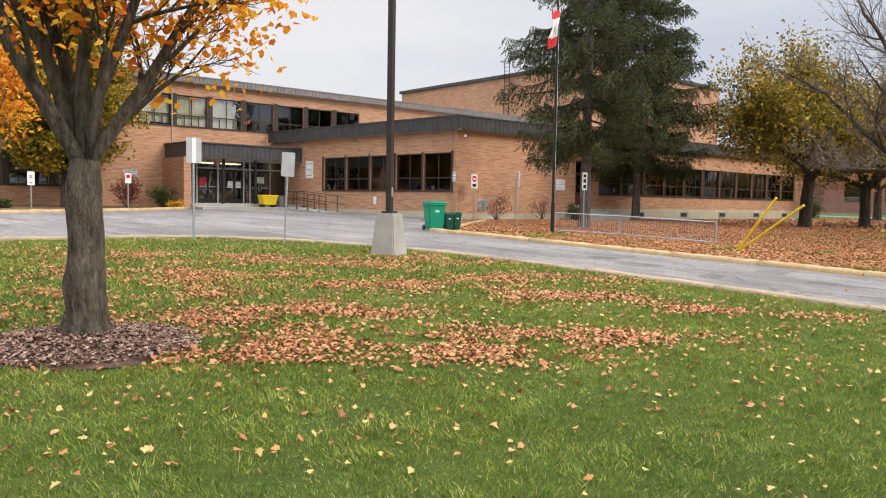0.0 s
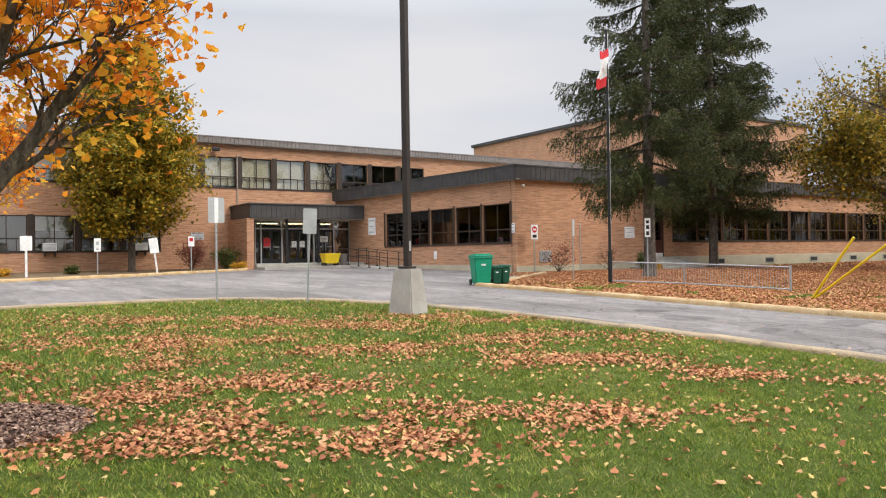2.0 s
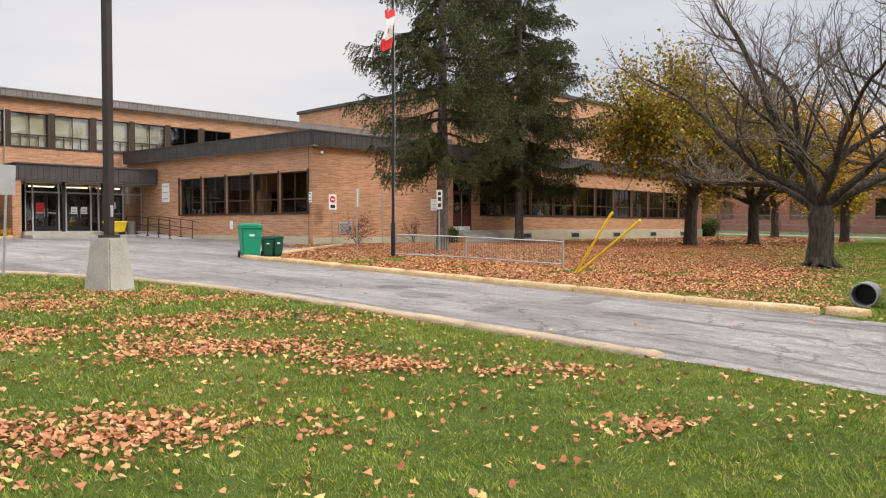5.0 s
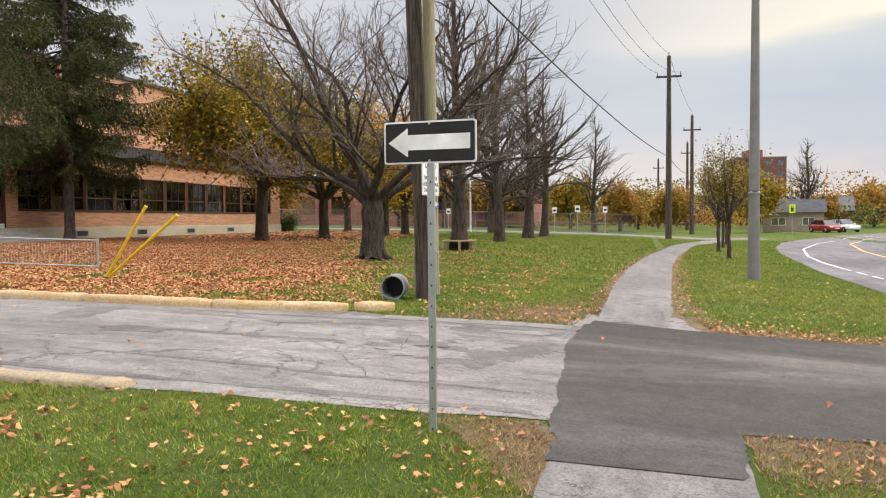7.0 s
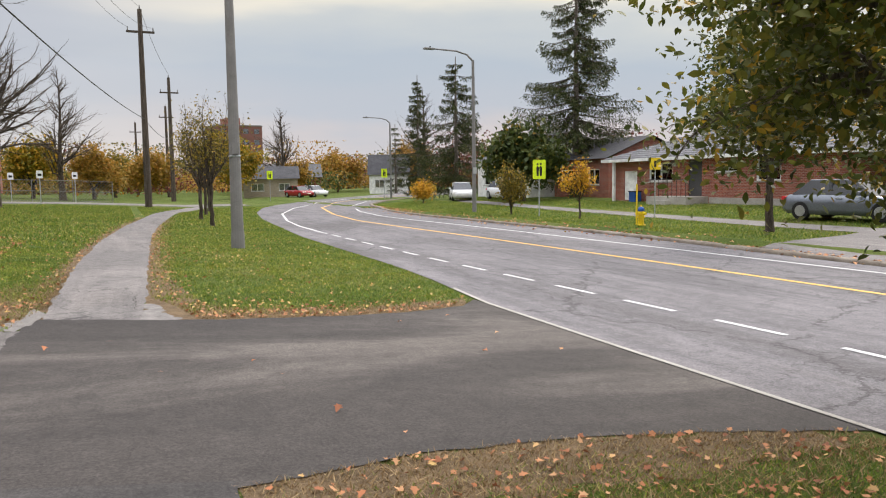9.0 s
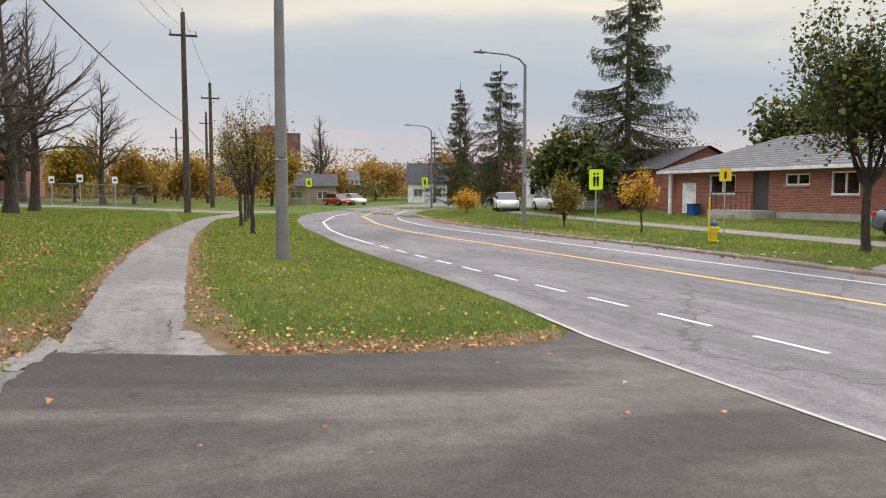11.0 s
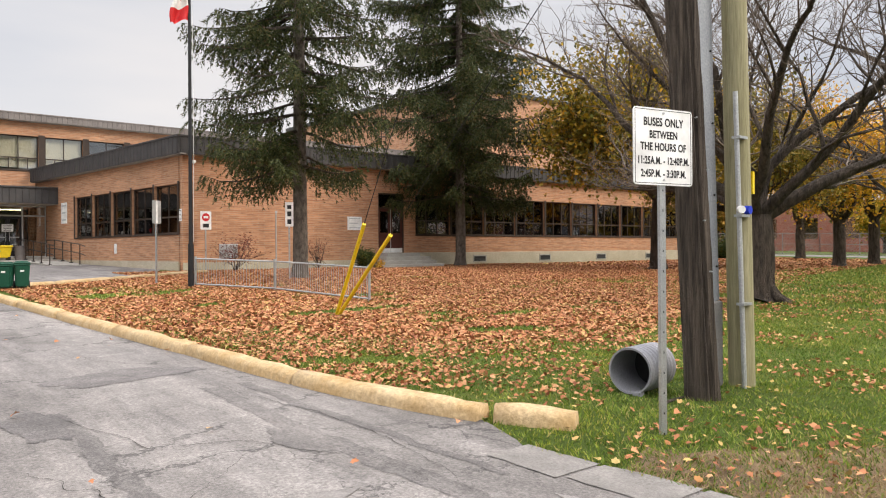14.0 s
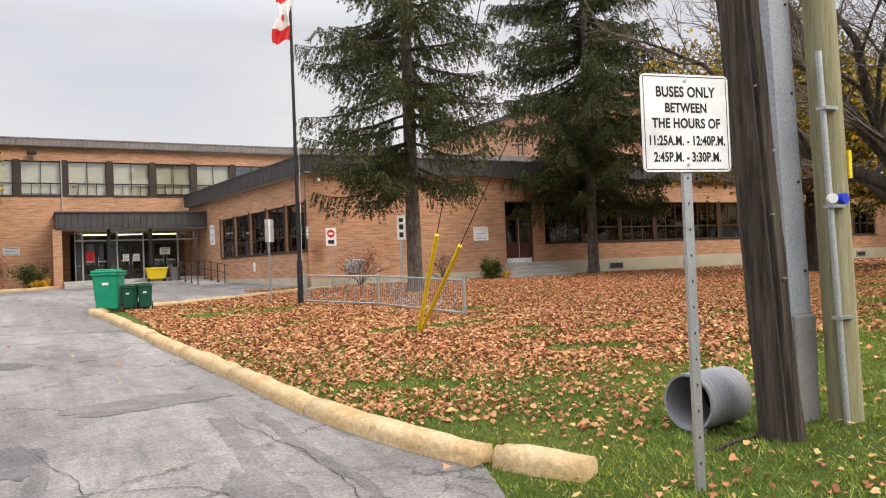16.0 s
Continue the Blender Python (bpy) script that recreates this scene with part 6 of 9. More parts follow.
for gx, gy, ga, gb, turn in ((13.25, 7.55, 0.75, 0.28, -25), (15.9, 12.2, 1.9, 0.35, 5), (12.7, 5.6, 0.3, 0.5, 20), (14.3, 14.5, 0.6, 0.3, 40), (16.5, 8.6, 0.9, 0.35, -20), (18.2, 10.2, 1.0, 0.3, 10)):
    c, d = math.cos(radians(turn)), math.sin(radians(turn))
    u, v = (p[:, 0] - gx) * c + (p[:, 1] - gy) * d, -(p[:, 0] - gx) * d + (p[:, 1] - gy) * c
    p = p[(u / ga) ** 2 + (v / gb) ** 2 > lrng.uniform(0.25, 1.5, len(p))]
near = p[:, 0] + p[:, 1] < 23.5
tagged(scatter("leaf_litter", p[near], 0.052, M_FALLEN, lrng, "lobed", 0.5), "thick brown-orange leaf litter on the lawn", "leaves", kind="stuff")
tagged(scatter("leaf_litter_far", p[~near], 0.088, M_FALLEN, lrng, "quad", 0.5), "thick brown-orange leaf litter under the trees", "leaves", kind="stuff")
p = ground_points(lrng, 16000, 36, 62, 9, 27, lambda x, y: y > 13 + (x - 36) * 0.2, 0.03)
tagged(scatter("far_litter", p, 0.16, M_FALLEN, lrng, "quad", 0.35), "brown leaf litter under the far trees", "leaves", kind="stuff")
p = ground_points(lrng, 12000, 12, 50, -4.7, 14, lambda x, y: on_lawn(x, y) & (lrng.uniform(0, 1, len(x)) < 0.25 + 0.9 * np.clip(np.array([noise.noise(Vector((a * 0.5, b * 0.7, 4))) for a, b in zip(x, y)]), 0, 1)), 0.03)
tagged(scatter("sparse_leaves", p, 0.05, M_YFALLEN, lrng, "lobed", 0.45), "sparse yellow leaves on the far lawn", "leaves", kind="stuff")
p = ground_points(lrng, 14000, 13.5, 34, 2.6, 10.5, lambda x, y: on_lawn(x, y) & (y < 6.2 + (x - 12) * 0.36), 0.03)
p = p[clumpy(0.7, 0.18, 12)(p[:, 0], p[:, 1])]
tagged(scatter("strewn_leaves", p, 0.055, M_FALLEN, lrng, "lobed", 0.45), "loose patches of brown leaves strewn on the grass", "leaves", kind="stuff")
p = np.concatenate([ground_points(lrng, 1300, 12.9, 15.2, -4.7, -0.4, lambda x, y: on_lawn(x, y) & (x < 13.2 + lrng.exponential(0.45, len(x))), 0.03), ground_points(lrng, 600, 5.0, 7.7, -4.6, -0.4, on_lawn, 0.03),
                    ground_points(lrng, 900, 14.0, 34, -1.5, -0.2, lambda x, y: on_lawn(x, y) & (y > -0.35 - (x - 14) * 0.03 - lrng.exponential(0.25, len(x))), 0.03), ground_points(lrng, 700, 13.4, 34, 0.6, 1.9, lambda x, y: on_lawn(x, y) & (y < 1.2 - np.clip(x - 20, 0, 99) * 0.05 + lrng.exponential(0.2, len(x))), 0.03), ground_points(lrng, 260, 12.4, 14.6, 1.3, 4.0, on_lawn, 0.03), ground_points(lrng, 110, 5.0, 7.2, 1.2, 3.2, on_lawn, 0.03)])
tagged(scatter("edge_leaves", p, 0.052, M_FALLEN, lrng, "maple", 0.4), "brown leaves gathered at the paving's edge", "leaves", kind="stuff")
p = ground_points(lrng, 60, 7, 13, -4, 18, lambda x, y: ~on_lawn(x, y), 0.045)
tagged(scatter("road_leaves", p, 0.06, M_FALLEN, lrng, "maple", 0.25), "a few leaves lying on the driveway", "leaves", kind="stuff")
p = ground_points(lrng, 9000, 14, 56, -16.8, -13.9, lambda x, y: np.abs(y + 0.2 - np.interp(x, [q[0] for q in STREET_S], [q[1] for q in STREET_S])) < lrng.exponential(0.3, len(x)), 0.03)
tagged(scatter("gutter_leaves", p, 0.10, M_FALLEN, lrng, "maple", 0.4), "brown leaves drifted along the far kerb", "leaves", kind="stuff")


def trodden(x, y):
    """Where feet and wheels have worn the grass thin, beside the paving."""
    n = np.interp(x, [13.2, 20.5, 26.8, 35.3, 47.7, 58, 66], [1.12, 1.07, 0.84, 0.2, -1.07, -2.6, -4.4])
    m = np.interp(x, [13.2, 18.2, 29.8, 39.2, 54, 64], [0.08, -0.17, -0.63, -1.4, -3.0, -5.4])
    reach = lrng.exponential(0.24, len(x))
    walk_side = (x > 13.2) & ((np.abs(y - n) < reach) | (np.abs(y - m) < reach * 1.3))
    west = (x < 8) & (x > np.interp(y, [-4.75, -3.3, -2.1, -0.28, 1.12], [7.0, 7.35, 7.5, 7.2, 6.7]) - reach * 1.8) & (y < 1.2)
    east = (x > 12.8) & (x < np.interp(y, [-4.8, -4.35, -2.3, -0.2, 1.2, 2.4], [14.2, 13.65, 13.1, 13.3, 13.4, 12.6]) + reach * 1.6) & (y < 3.4)
    bare = ((x - 14.0) / 0.95) ** 2 + ((y - 2.0) / 0.62) ** 2 < 0.55 + reach * 1.2
    east |= bare
    corner = (x > 5.8) & (x < 7.3) & (y > 1) & (y < 1.05 + np.clip(x - 5.9, 0, 3) * 0.4 + reach * 0.5)
    return walk_side | west | east | corner


def lattice(x, y, scale, seed):
    """Smooth random values from 0 to 1 over the plan."""
    g = np.random.RandomState(seed).uniform(0, 1, (256, 256))
    u, v = x * scale + 500.0, y * scale + 500.0
    i, j = np.floor(u).astype(int), np.floor(v).astype(int)
    f, h = u - i, v - j
    f, h = f * f * (3 - 2 * f), h * h * (3 - 2 * h)
    a, b, c, d = g[i % 256, j % 256], g[(i + 1) % 256, j % 256], g[i % 256, (j + 1) % 256], g[(i + 1) % 256, (j + 1) % 256]
    return (a * (1 - f) + b * f) * (1 - h) + (c * (1 - f) + d * f) * h


def grass(name, n, x0, x1, y0, y1, h, w, label, keep=on_lawn):
    """Blades in tufts, some tall, some mown short, with thin places between."""
    q = ground_points(lrng, int(n * 1.3), x0, x1, y0, y1, lambda x, y: keep(x, y) & ~trodden(x, y), -0.003)
    tuft = 0.6 * lattice(q[:, 0], q[:, 1], 7.0, 1) + 0.4 * lattice(q[:, 0], q[:, 1], 1.6, 2)
    keep_it = lrng.uniform(0, 1, len(q)) < np.clip(0.28 + 1.2 * tuft, 0, 1)
    q, tuft = q[keep_it], tuft[keep_it]
    k = len(q)
    a = lrng.uniform(0, 2 * np.pi, k)
    hh = h * lrng.uniform(0.45, 1.25, k) * (0.45 + 1.15 * tuft)
    wd = np.stack([np.cos(a), np.sin(a), 0 * a], 1) * (w * lrng.uniform(0.6, 1.4, k))[:, None]
    sway = 2 * np.pi * lattice(q[:, 0], q[:, 1], 4.0, 3)
    ln = np.stack([(np.cos(sway) * 0.35 + lrng.normal(0, 0.55, k)) * hh, (np.sin(sway) * 0.35 + lrng.normal(0, 0.55, k)) * hh, hh], 1)
    v = np.stack([q - wd, q + wd, q + ln], 1).reshape(-1, 3)
    tagged(tri_mesh(name, v, np.arange(3 * k).reshape(-1, 3), M_GRASS), label, "grass", kind="stuff")


grass("lawn_grass", 330000, -8.5, 7.3, 1.1, 9.5, 0.036, 0.0042, "short green lawn grass")
grass("lawn_grass_mid", 110000, -10, 7.3, 9.5, 20.0, 0.06, 0.008, "short green lawn grass")
grass("lawn_grass_corner", 125000, 12.0, 24, 1.2, 9.5, 0.038, 0.006, "short green lawn grass by the poles")
grass("lawn_grass_litter", 60000, 11.8, 24, 9.5, 20, 0.05, 0.008, "short green grass between the fallen leaves")
grass("lawn_grass_island", 125000, 12.9, 34, -6.2, -0.1, 0.04, 0.0065, "short green grass beside the street")
grass("lawn_grass_south", 75000, -1.0, 7.4, -4.7, -0.3, 0.034, 0.0045, "short green grass by the street tree")
grass("lawn_grass_verge", 60000, 34, 66, -11.5, -0.8, 0.07, 0.016, "short green grass beside the street")
grass("lawn_grass_far", 95000, 24, 66, -0.3, 16, 0.07, 0.018, "short green grass of the far lawn")
grass("lawn_grass_across", 110000, 12, 62, -28, -15.9, 0.07, 0.013, "short green grass across the street", lambda x, y: (y < -15.35 - np.clip(x - 48, 0, 40) * 0.2) & ~((x > 13.5) & (x < 22.3) & (x < 19.4 - (y + 20) * 0.24)) & ~((y < -20.0 - np.clip(x - 23, 0, 40) * 0.09) & (y > -21.6 - np.clip(x - 23, 0, 40) * 0.09)))


def dry(name, n, x0, x1, y0, y1, keep, label):
    q = ground_points(lrng, n, x0, x1, y0, y1, keep, -0.002)
    k = len(q)
    a = lrng.uniform(0, 2 * np.pi, k)
    hh = 0.035 * lrng.uniform(0.4, 1.3, k)
    wd = np.stack([np.cos(a), np.sin(a), 0 * a], 1) * (0.005 * lrng.uniform(0.6, 1.4, k))[:, None]
    ln = np.stack([lrng.normal(0, 0.9, k) * hh, lrng.normal(0, 0.9, k) * hh, hh], 1)
    v = np.stack([q - wd, q + wd, q + ln], 1).reshape(-1, 3)
    tagged(tri_mesh(name, v, np.arange(3 * k).reshape(-1, 3), M_DRY), label, "grass", kind="stuff")


def fringe(x, y):
    """Thins out away from the paving."""
    return on_lawn(x, y) & (lrng.uniform(0, 1, len(x)) < 0.75)


dry("dry_grass_near", 14000, 5.4, 7.2, 1.05, 2.4, lambda x, y: fringe(x, y) & (y < 1.1 + np.clip(x - 5.7, 0, 9) * 0.5 + lrng.normal(0, 0.2, len(x))), "dry brown grass at the lawn's corner")
dry("dry_grass_corner", 26000, 12.2, 17.5, 1.0, 3.6, lambda x, y: fringe(x, y) & (y < 3.3 - np.clip(x - 12.7, 0, 9) * 0.42 + lrng.normal(0, 0.25, len(x))), "dry brown grass beside the driveway")
dry("dry_grass_island", 34000, 12.9, 15.8, -4.7, -0.3, lambda x, y: fringe(x, y) & (x < 13.5 + np.clip(y + 1.2, 0, 1) * 0.8 + lrng.exponential(0.25, len(x))), "dry brown grass at the crossing's edge")
dry("dry_grass_south", 42000, 4.5, 7.8, -4.6, -0.3, lambda x, y: fringe(x, y) & (x > 6.7 - lrng.exponential(0.4, len(x))), "dry brown grass by the crossing")
dry("dry_grass_path", 60000, 13.5, 45, -2.2, 1.6, lambda x, y: fringe(x, y) & ((np.abs(y - np.interp(x, [13, 20.5, 26.8, 35.3, 47.7], [1.3, 1.22, 1.0, 0.36, -0.9])) < 0.2) | (np.abs(y - np.interp(x, [13, 18.2, 29.8, 39.2, 54], [-0.25, -0.42, -0.85, -1.62, -3.2])) < 0.24)), "dry brown grass along the footpath")

# ---- front lawn and driveway ----


def text_mesh(name, body, size, mat, parent, x, y, z, squeeze=0.82):
    cu = bpy.data.curves.new(name, "FONT")
    cu.body, cu.size, cu.align_x, cu.extrude = body, size, "CENTER", 0.0006
    cu.space_character, cu.offset = 1.05, 0.0022
    ob = bpy.data.objects.new(name, cu)
    me = bpy.data.meshes.new_from_object(ob)
    bpy.data.objects.remove(ob)
    me.materials.clear()
    me.materials.append(mat)
    o = new(name, me)
    o.parent = parent
    o.matrix_basis = Matrix.Translation((x, y, z)) @ Euler((radians(90), 0, 0)).to_matrix().to_4x4() @ Matrix.Diagonal((squeeze, 1, 1, 1))
    return o


def rounded_plate(w, h, y0, y1, r, cx=0.0, z0=0.0):
    """A plate with rounded corners, standing; its face at y0."""
    bm = bmesh.new()
    pts = []
    for qx, qz, a0 in ((w / 2 - r, h - r, 0), (-w / 2 + r, h - r, 90), (-w / 2 + r, r, 180), (w / 2 - r, r, 270)):
        for k in range(5):
            a = radians(a0 + 22.5 * k)
            pts.append((cx + qx + r * math.cos(a), z0 + qz + r * math.sin(a)))
    vs = [bm.verts.new((x, y0, z)) for x, z in pts]
    f = bm.faces.new(vs)
    ext = bmesh.ops.extrude_face_region(bm, geom=[f])
    bmesh.ops.translate(bm, vec=(0, y1 - y0, 0), verts=[v for v in ext["geom"] if isinstance(v, bmesh.types.BMVert)])
    bmesh.ops.recalc_face_normals(bm, faces=bm.faces)
    return bm


def poly_plate(pts, y0, y1):
    bm = bmesh.new()
    f = bm.faces.new([bm.verts.new((x, y0, z)) for x, z in pts])
    ext = bmesh.ops.extrude_face_region(bm, geom=[f])
    bmesh.ops.translate(bm, vec=(0, y1 - y0, 0), verts=[v for v in ext["geom"] if isinstance(v, bmesh.types.BMVert)])
    bmesh.ops.recalc_face_normals(bm, faces=bm.faces)
    return bm


def u_post(parent, h, w=0.05, mat=None):
    """A galvanised channel post with a row of holes."""
    bm = boxes((-w / 2, 0, 0, -w / 2 + 0.004, 0.028, h), (w / 2 - 0.004, 0, 0, w / 2, 0.028, h), (-w / 2 + 0.004, 0, 0, w / 2 - 0.004, 0.004, h))
    p = part("post", bm, mat or M_STEEL, parent)
    V, F = [], []
    for z in np.arange(0.06, h - 0.04, 0.15):
        k = len(V)
        V += [(-0.005, -0.0012, z), (0.005, -0.0012, z), (0.005, -0.0012, z + 0.016), (-0.005, -0.0012, z + 0.016), (-0.005, 0.0, z), (0.005, 0.0, z), (0.005, 0.0, z + 0.016), (-0.005, 0.0, z + 0.016)]
        F += [(k, k + 1, k + 2, k + 3), (k, k + 4, k + 5, k + 1), (k + 3, k + 2, k + 6, k + 7)]
    o = link_mesh("post_holes", V, F, M_BLACK, p)
    o["kind"] = "stuff"
    return p


def one_way_sign():
    x, y = 6.69, 1.92
    e = thing("one_way_sign", x, y, gz(x, y) - 0.05, -93.3, "black one-way sign with white arrow on steel post", "sign")
    u_post(e, 2.20)
    z0 = 1.79 - gz(x, y) + 0.05
    pl = part("plate", rounded_plate(0.70, 0.305, -0.012, -0.003, 0.02, 0.0, z0), M_WHITE, e)
    part("black_face", rounded_plate(0.675, 0.28, -0.0145, -0.0122, 0.014, 0.0, z0 + 0.0125), M_BLACK, pl)
    c = z0 + 0.1525
    part("arrow", poly_plate([(-0.315, c), (-0.165, c + 0.105), (-0.165, c + 0.055), (0.305, c + 0.055), (0.305, c - 0.055), (-0.165, c - 0.055), (-0.165, c - 0.105)], -0.0165, -0.0147), M_WHITE, pl)
    for dz in (0.02, 0.285):
        rod("bolt", (0, -0.0185, z0 + dz), (0, -0.0122, z0 + dz), 0.009, M_STEEL, pl, n=8)


one_way_sign()


def bus_sign():
    x, y = 13.20, 3.75
    e = thing("bus_sign", x, y, gz(x, y) - 0.06, -11.8, "white buses-only sign with black lettering on steel post", "sign")
    u_post(e, 2.36, 0.055)
    z0 = 1.78 - gz(x, y) + 0.06
    pl = part("plate", rounded_plate(0.585, 0.565, -0.012, -0.003, 0.03, 0.0, z0), M_WHITE, e)
    rim = bmesh.new()
    for r in ((-0.275, z0 + 0.012, 0.275, z0 + 0.016), (-0.275, z0 + 0.549, 0.275, z0 + 0.553), (-0.279, z0 + 0.016, -0.275, z0 + 0.549), (0.275, z0 + 0.016, 0.279, z0 + 0.549)):
        add_box(rim, r[0], -0.0135, r[1], r[2], -0.0122, r[3])
    part("border", rim, M_BLACK, pl)
    for body, dz, sz in (("BUSES ONLY", 0.435, 0.084), ("BETWEEN", 0.345, 0.076), ("THE HOURS OF", 0.255, 0.078), ("11:25A.M. - 12:40P.M.", 0.155, 0.076), ("2:45P.M. - 3:30P.M.", 0.06, 0.076)):
        text_mesh("lettering", body, sz, M_BLACK, pl, 0, -0.0132, z0 + dz, 0.8 if len(body) < 15 else 0.72)
    for dz in (0.04, 0.53):
        rod("bolt", (0, -0.0185, z0 + dz), (0, -0.0122, z0 + dz), 0.009, M_STEEL, pl, n=8)


bus_sign()


def sign_on_post(x, y, rz, top, w, h, face, label, bars=(), tilt=0.0, mats=None, post=0.045, back=True, name="road_sign"):
    """A small road sign; bars are (x, z, w, h, material) in parts of the plate."""
    g = gz(x, y)
    e = thing(name, x, y, g - 0.04, rz, label, "sign")
    if tilt:
        e.matrix_basis = pose(x, y, g - 0.04, 0, tilt, rz)
    u_post(e, top - g + 0.02, post, mats)
    z0 = top - h - g + 0.04
    pl = part("plate", rounded_plate(w, h, -0.012, -0.003, min(w, h) * 0.08, 0.0, z0), face, e)
    for bx, bz, bw, bh, m in bars:
        part("symbol", boxes((w * bx, -0.0145, z0 + h * bz, w * (bx + bw), -0.0123, z0 + h * (bz + bh))), m, pl)
    return e


sign_on_post(2.42, 19.15, 8, 2.95, 0.42, 0.62, M_SIGNBACK, "grey back of a sign with a white stripe", [(-0.12, 0.0, 0.24, 1.0, M_WHITE)])
sign_on_post(4.05, 17.5, -25, 2.62, 0.32, 0.6, M_SIGNBACK, "grey back of a sign on a leaning post", tilt=2.5)
sign_on_post(15.4, 20.4, 30, 2.65, 0.32, 0.6, M_SIGNBACK, "grey back of a sign on a thin post", [(-0.1, 0, 0.2, 1, M_WHITE)])
ns = sign_on_post(19.75, 27.55, 0, 2.8, 0.42, 0.68, M_WHITE, "white no-parking sign with red ring by the wall")
bm = bmesh.new()
bmesh.ops.create_cone(bm, cap_ends=True, segments=20, radius1=0.15, radius2=0.15, depth=0.003, matrix=Matrix.Translation((0, -0.014, 2.8 - gz(0, 27.55) - 0.18)) @ Matrix.Rotation(radians(90), 4, "X"))
part("red_ring", bm, M_RED, ns)
part("black_bus", boxes((-0.09, -0.0175, 2.8 - gz(0, 27.55) - 0.22, 0.09, -0.0158, 2.8 - gz(0, 27.55) - 0.14)), M_WHITE, ns)
part("symbol", boxes((-0.12, -0.0145, 2.8 - gz(0, 27.55) - 0.56, 0.12, -0.0123, 2.8 - gz(0, 27.55) - 0.42)), M_BLACK, ns)
sign_on_post(22.6, 27.5, 0, 2.9, 0.1, 0.1, M_SIGNBACK, "bare thin post in front of the brick wall", name="marker_post")
sign_on_post(19.3, 20.45, -20, 2.75, 0.24, 0.72, M_WHITE, "white sign with black arrows on a post", [(-0.25, 0.1, 0.5, 0.2, M_BLACK), (-0.25, 0.42, 0.5, 0.2, M_BLACK), (-0.25, 0.72, 0.5, 0.16, M_BLACK)])
sign_on_post(-0.1, 37.3, 0, 2.55, 0.46, 0.62, M_WHITE, "white sign on a pale post in the bed", mats=M_WHITE, post=0.09)
sign_on_post(3.0, 39.2, 0, 2.5, 0.3, 0.62, M_WHITE, "white sign with small marks in the bed", [(-0.2, 0.15, 0.4, 0.06, M_BLACK), (-0.2, 0.5, 0.4, 0.25, M_STEEL)])
sign_on_post(5.6, 38.8, 0, 2.5, 0.42, 0.72, M_WHITE, "white sign on a leaning pale post", tilt=-7, mats=M_WHITE, post=0.08)
sign_on_post(7.4, 39.5, 0, 2.6, 0.3, 0.5, M_WHITE, "small white and red sign beside the red shrub", [(-0.3, 0.5, 0.6, 0.35, M_RED)])


def lamp_post():
    e = thing("lamp_post", 4.85, 14.2, gz(4.85, 14.2) - 0.05, 23, "dark square lamp post on a tapered concrete base", "lamp")
    bm = bmesh.new()
    b = [bm.verts.new((sx * 0.31, sy * 0.31, 0)) for sx, sy in ((-1, -1), (1, -1), (1, 1), (-1, 1))]
    t = [bm.verts.new((sx * 0.215, sy * 0.215, 0.98)) for sx, sy in ((-1, -1), (1, -1), (1, 1), (-1, 1))]
    bm.faces.new(b[::-1])
    bm.faces.new(t)
    for k in range(4):
        bm.faces.new((b[k], b[(k + 1) % 4], t[(k + 1) % 4], t[k]))
    bmesh.ops.bevel(bm, geom=list(bm.edges), offset=0.025, segments=2, affect="EDGES")
    part("concrete_base", bm, M_CONC, e)
    part("collar", boxes((-0.13, -0.13, 0.98, 0.13, 0.13, 1.03), bevel=0.008), M_POST, e)
    part("shaft", boxes((-0.066, -0.066, 1.03, 0.066, 0.066, 8.6), bevel=0.012), M_POST, e)
    part("hatch", boxes((-0.03, -0.071, 1.35, 0.03, -0.0665, 1.55)), M_SIGNBACK, e)
    part("lamp_head", boxes((-0.12, -0.5, 8.6, 0.12, 0.12, 8.75), bevel=0.03), M_POST, e)


lamp_post()


def mulch_ring():
    rng = np.random.RandomState(8)
    cx, cy, g = -3.1, 8.2, gz(0, 8.2)
    V, F = [(cx, cy, g + 0.09)], []
    rings, seg = 8, 48
    for i in range(1, rings + 1):
        for k in range(seg):
            a = 2 * np.pi * k / seg
            R = (1.03 + 0.08 * math.sin(3 * a + 1) + 0.05 * math.sin(7 * a)) * i / rings
            V.append((cx + R * math.cos(a), cy + R * math.sin(a), g + 0.09 * (1 - (i / rings) ** 3) + rng.uniform(-0.008, 0.01) - (0.02 if i == rings else 0)))
    for k in range(seg):
        F.append((0, 1 + k, 1 + (k + 1) % seg))
        for i in range(rings - 1):
            a, b = 1 + i * seg + k, 1 + i * seg + (k + 1) % seg
            F.append((a, a + seg, b + seg, b))
    link_mesh("mulch_bed", V, F, M_MULCH, None, smooth=True)
    tagged(bpy.data.objects["mulch_bed"], "round bed of brown wood mulch under the maple", kind="structure")
    n = 5000
    a, r = rng.uniform(0, 2 * np.pi, n), 1.05 * np.sqrt(rng.uniform(0, 1, n))
    p = np.stack([cx + r * np.cos(a), cy + r * np.sin(a), g + 0.1 * (1 - (r / 1.08) ** 3) + 0.008], 1)
    s = scatter("mulch_chips", p, 0.042, M_CHIP, rng, "quad", 0.35)
    tagged(s, "loose brown wood chips on the mulch bed", "mulch", kind="stuff")


mulch_ring()


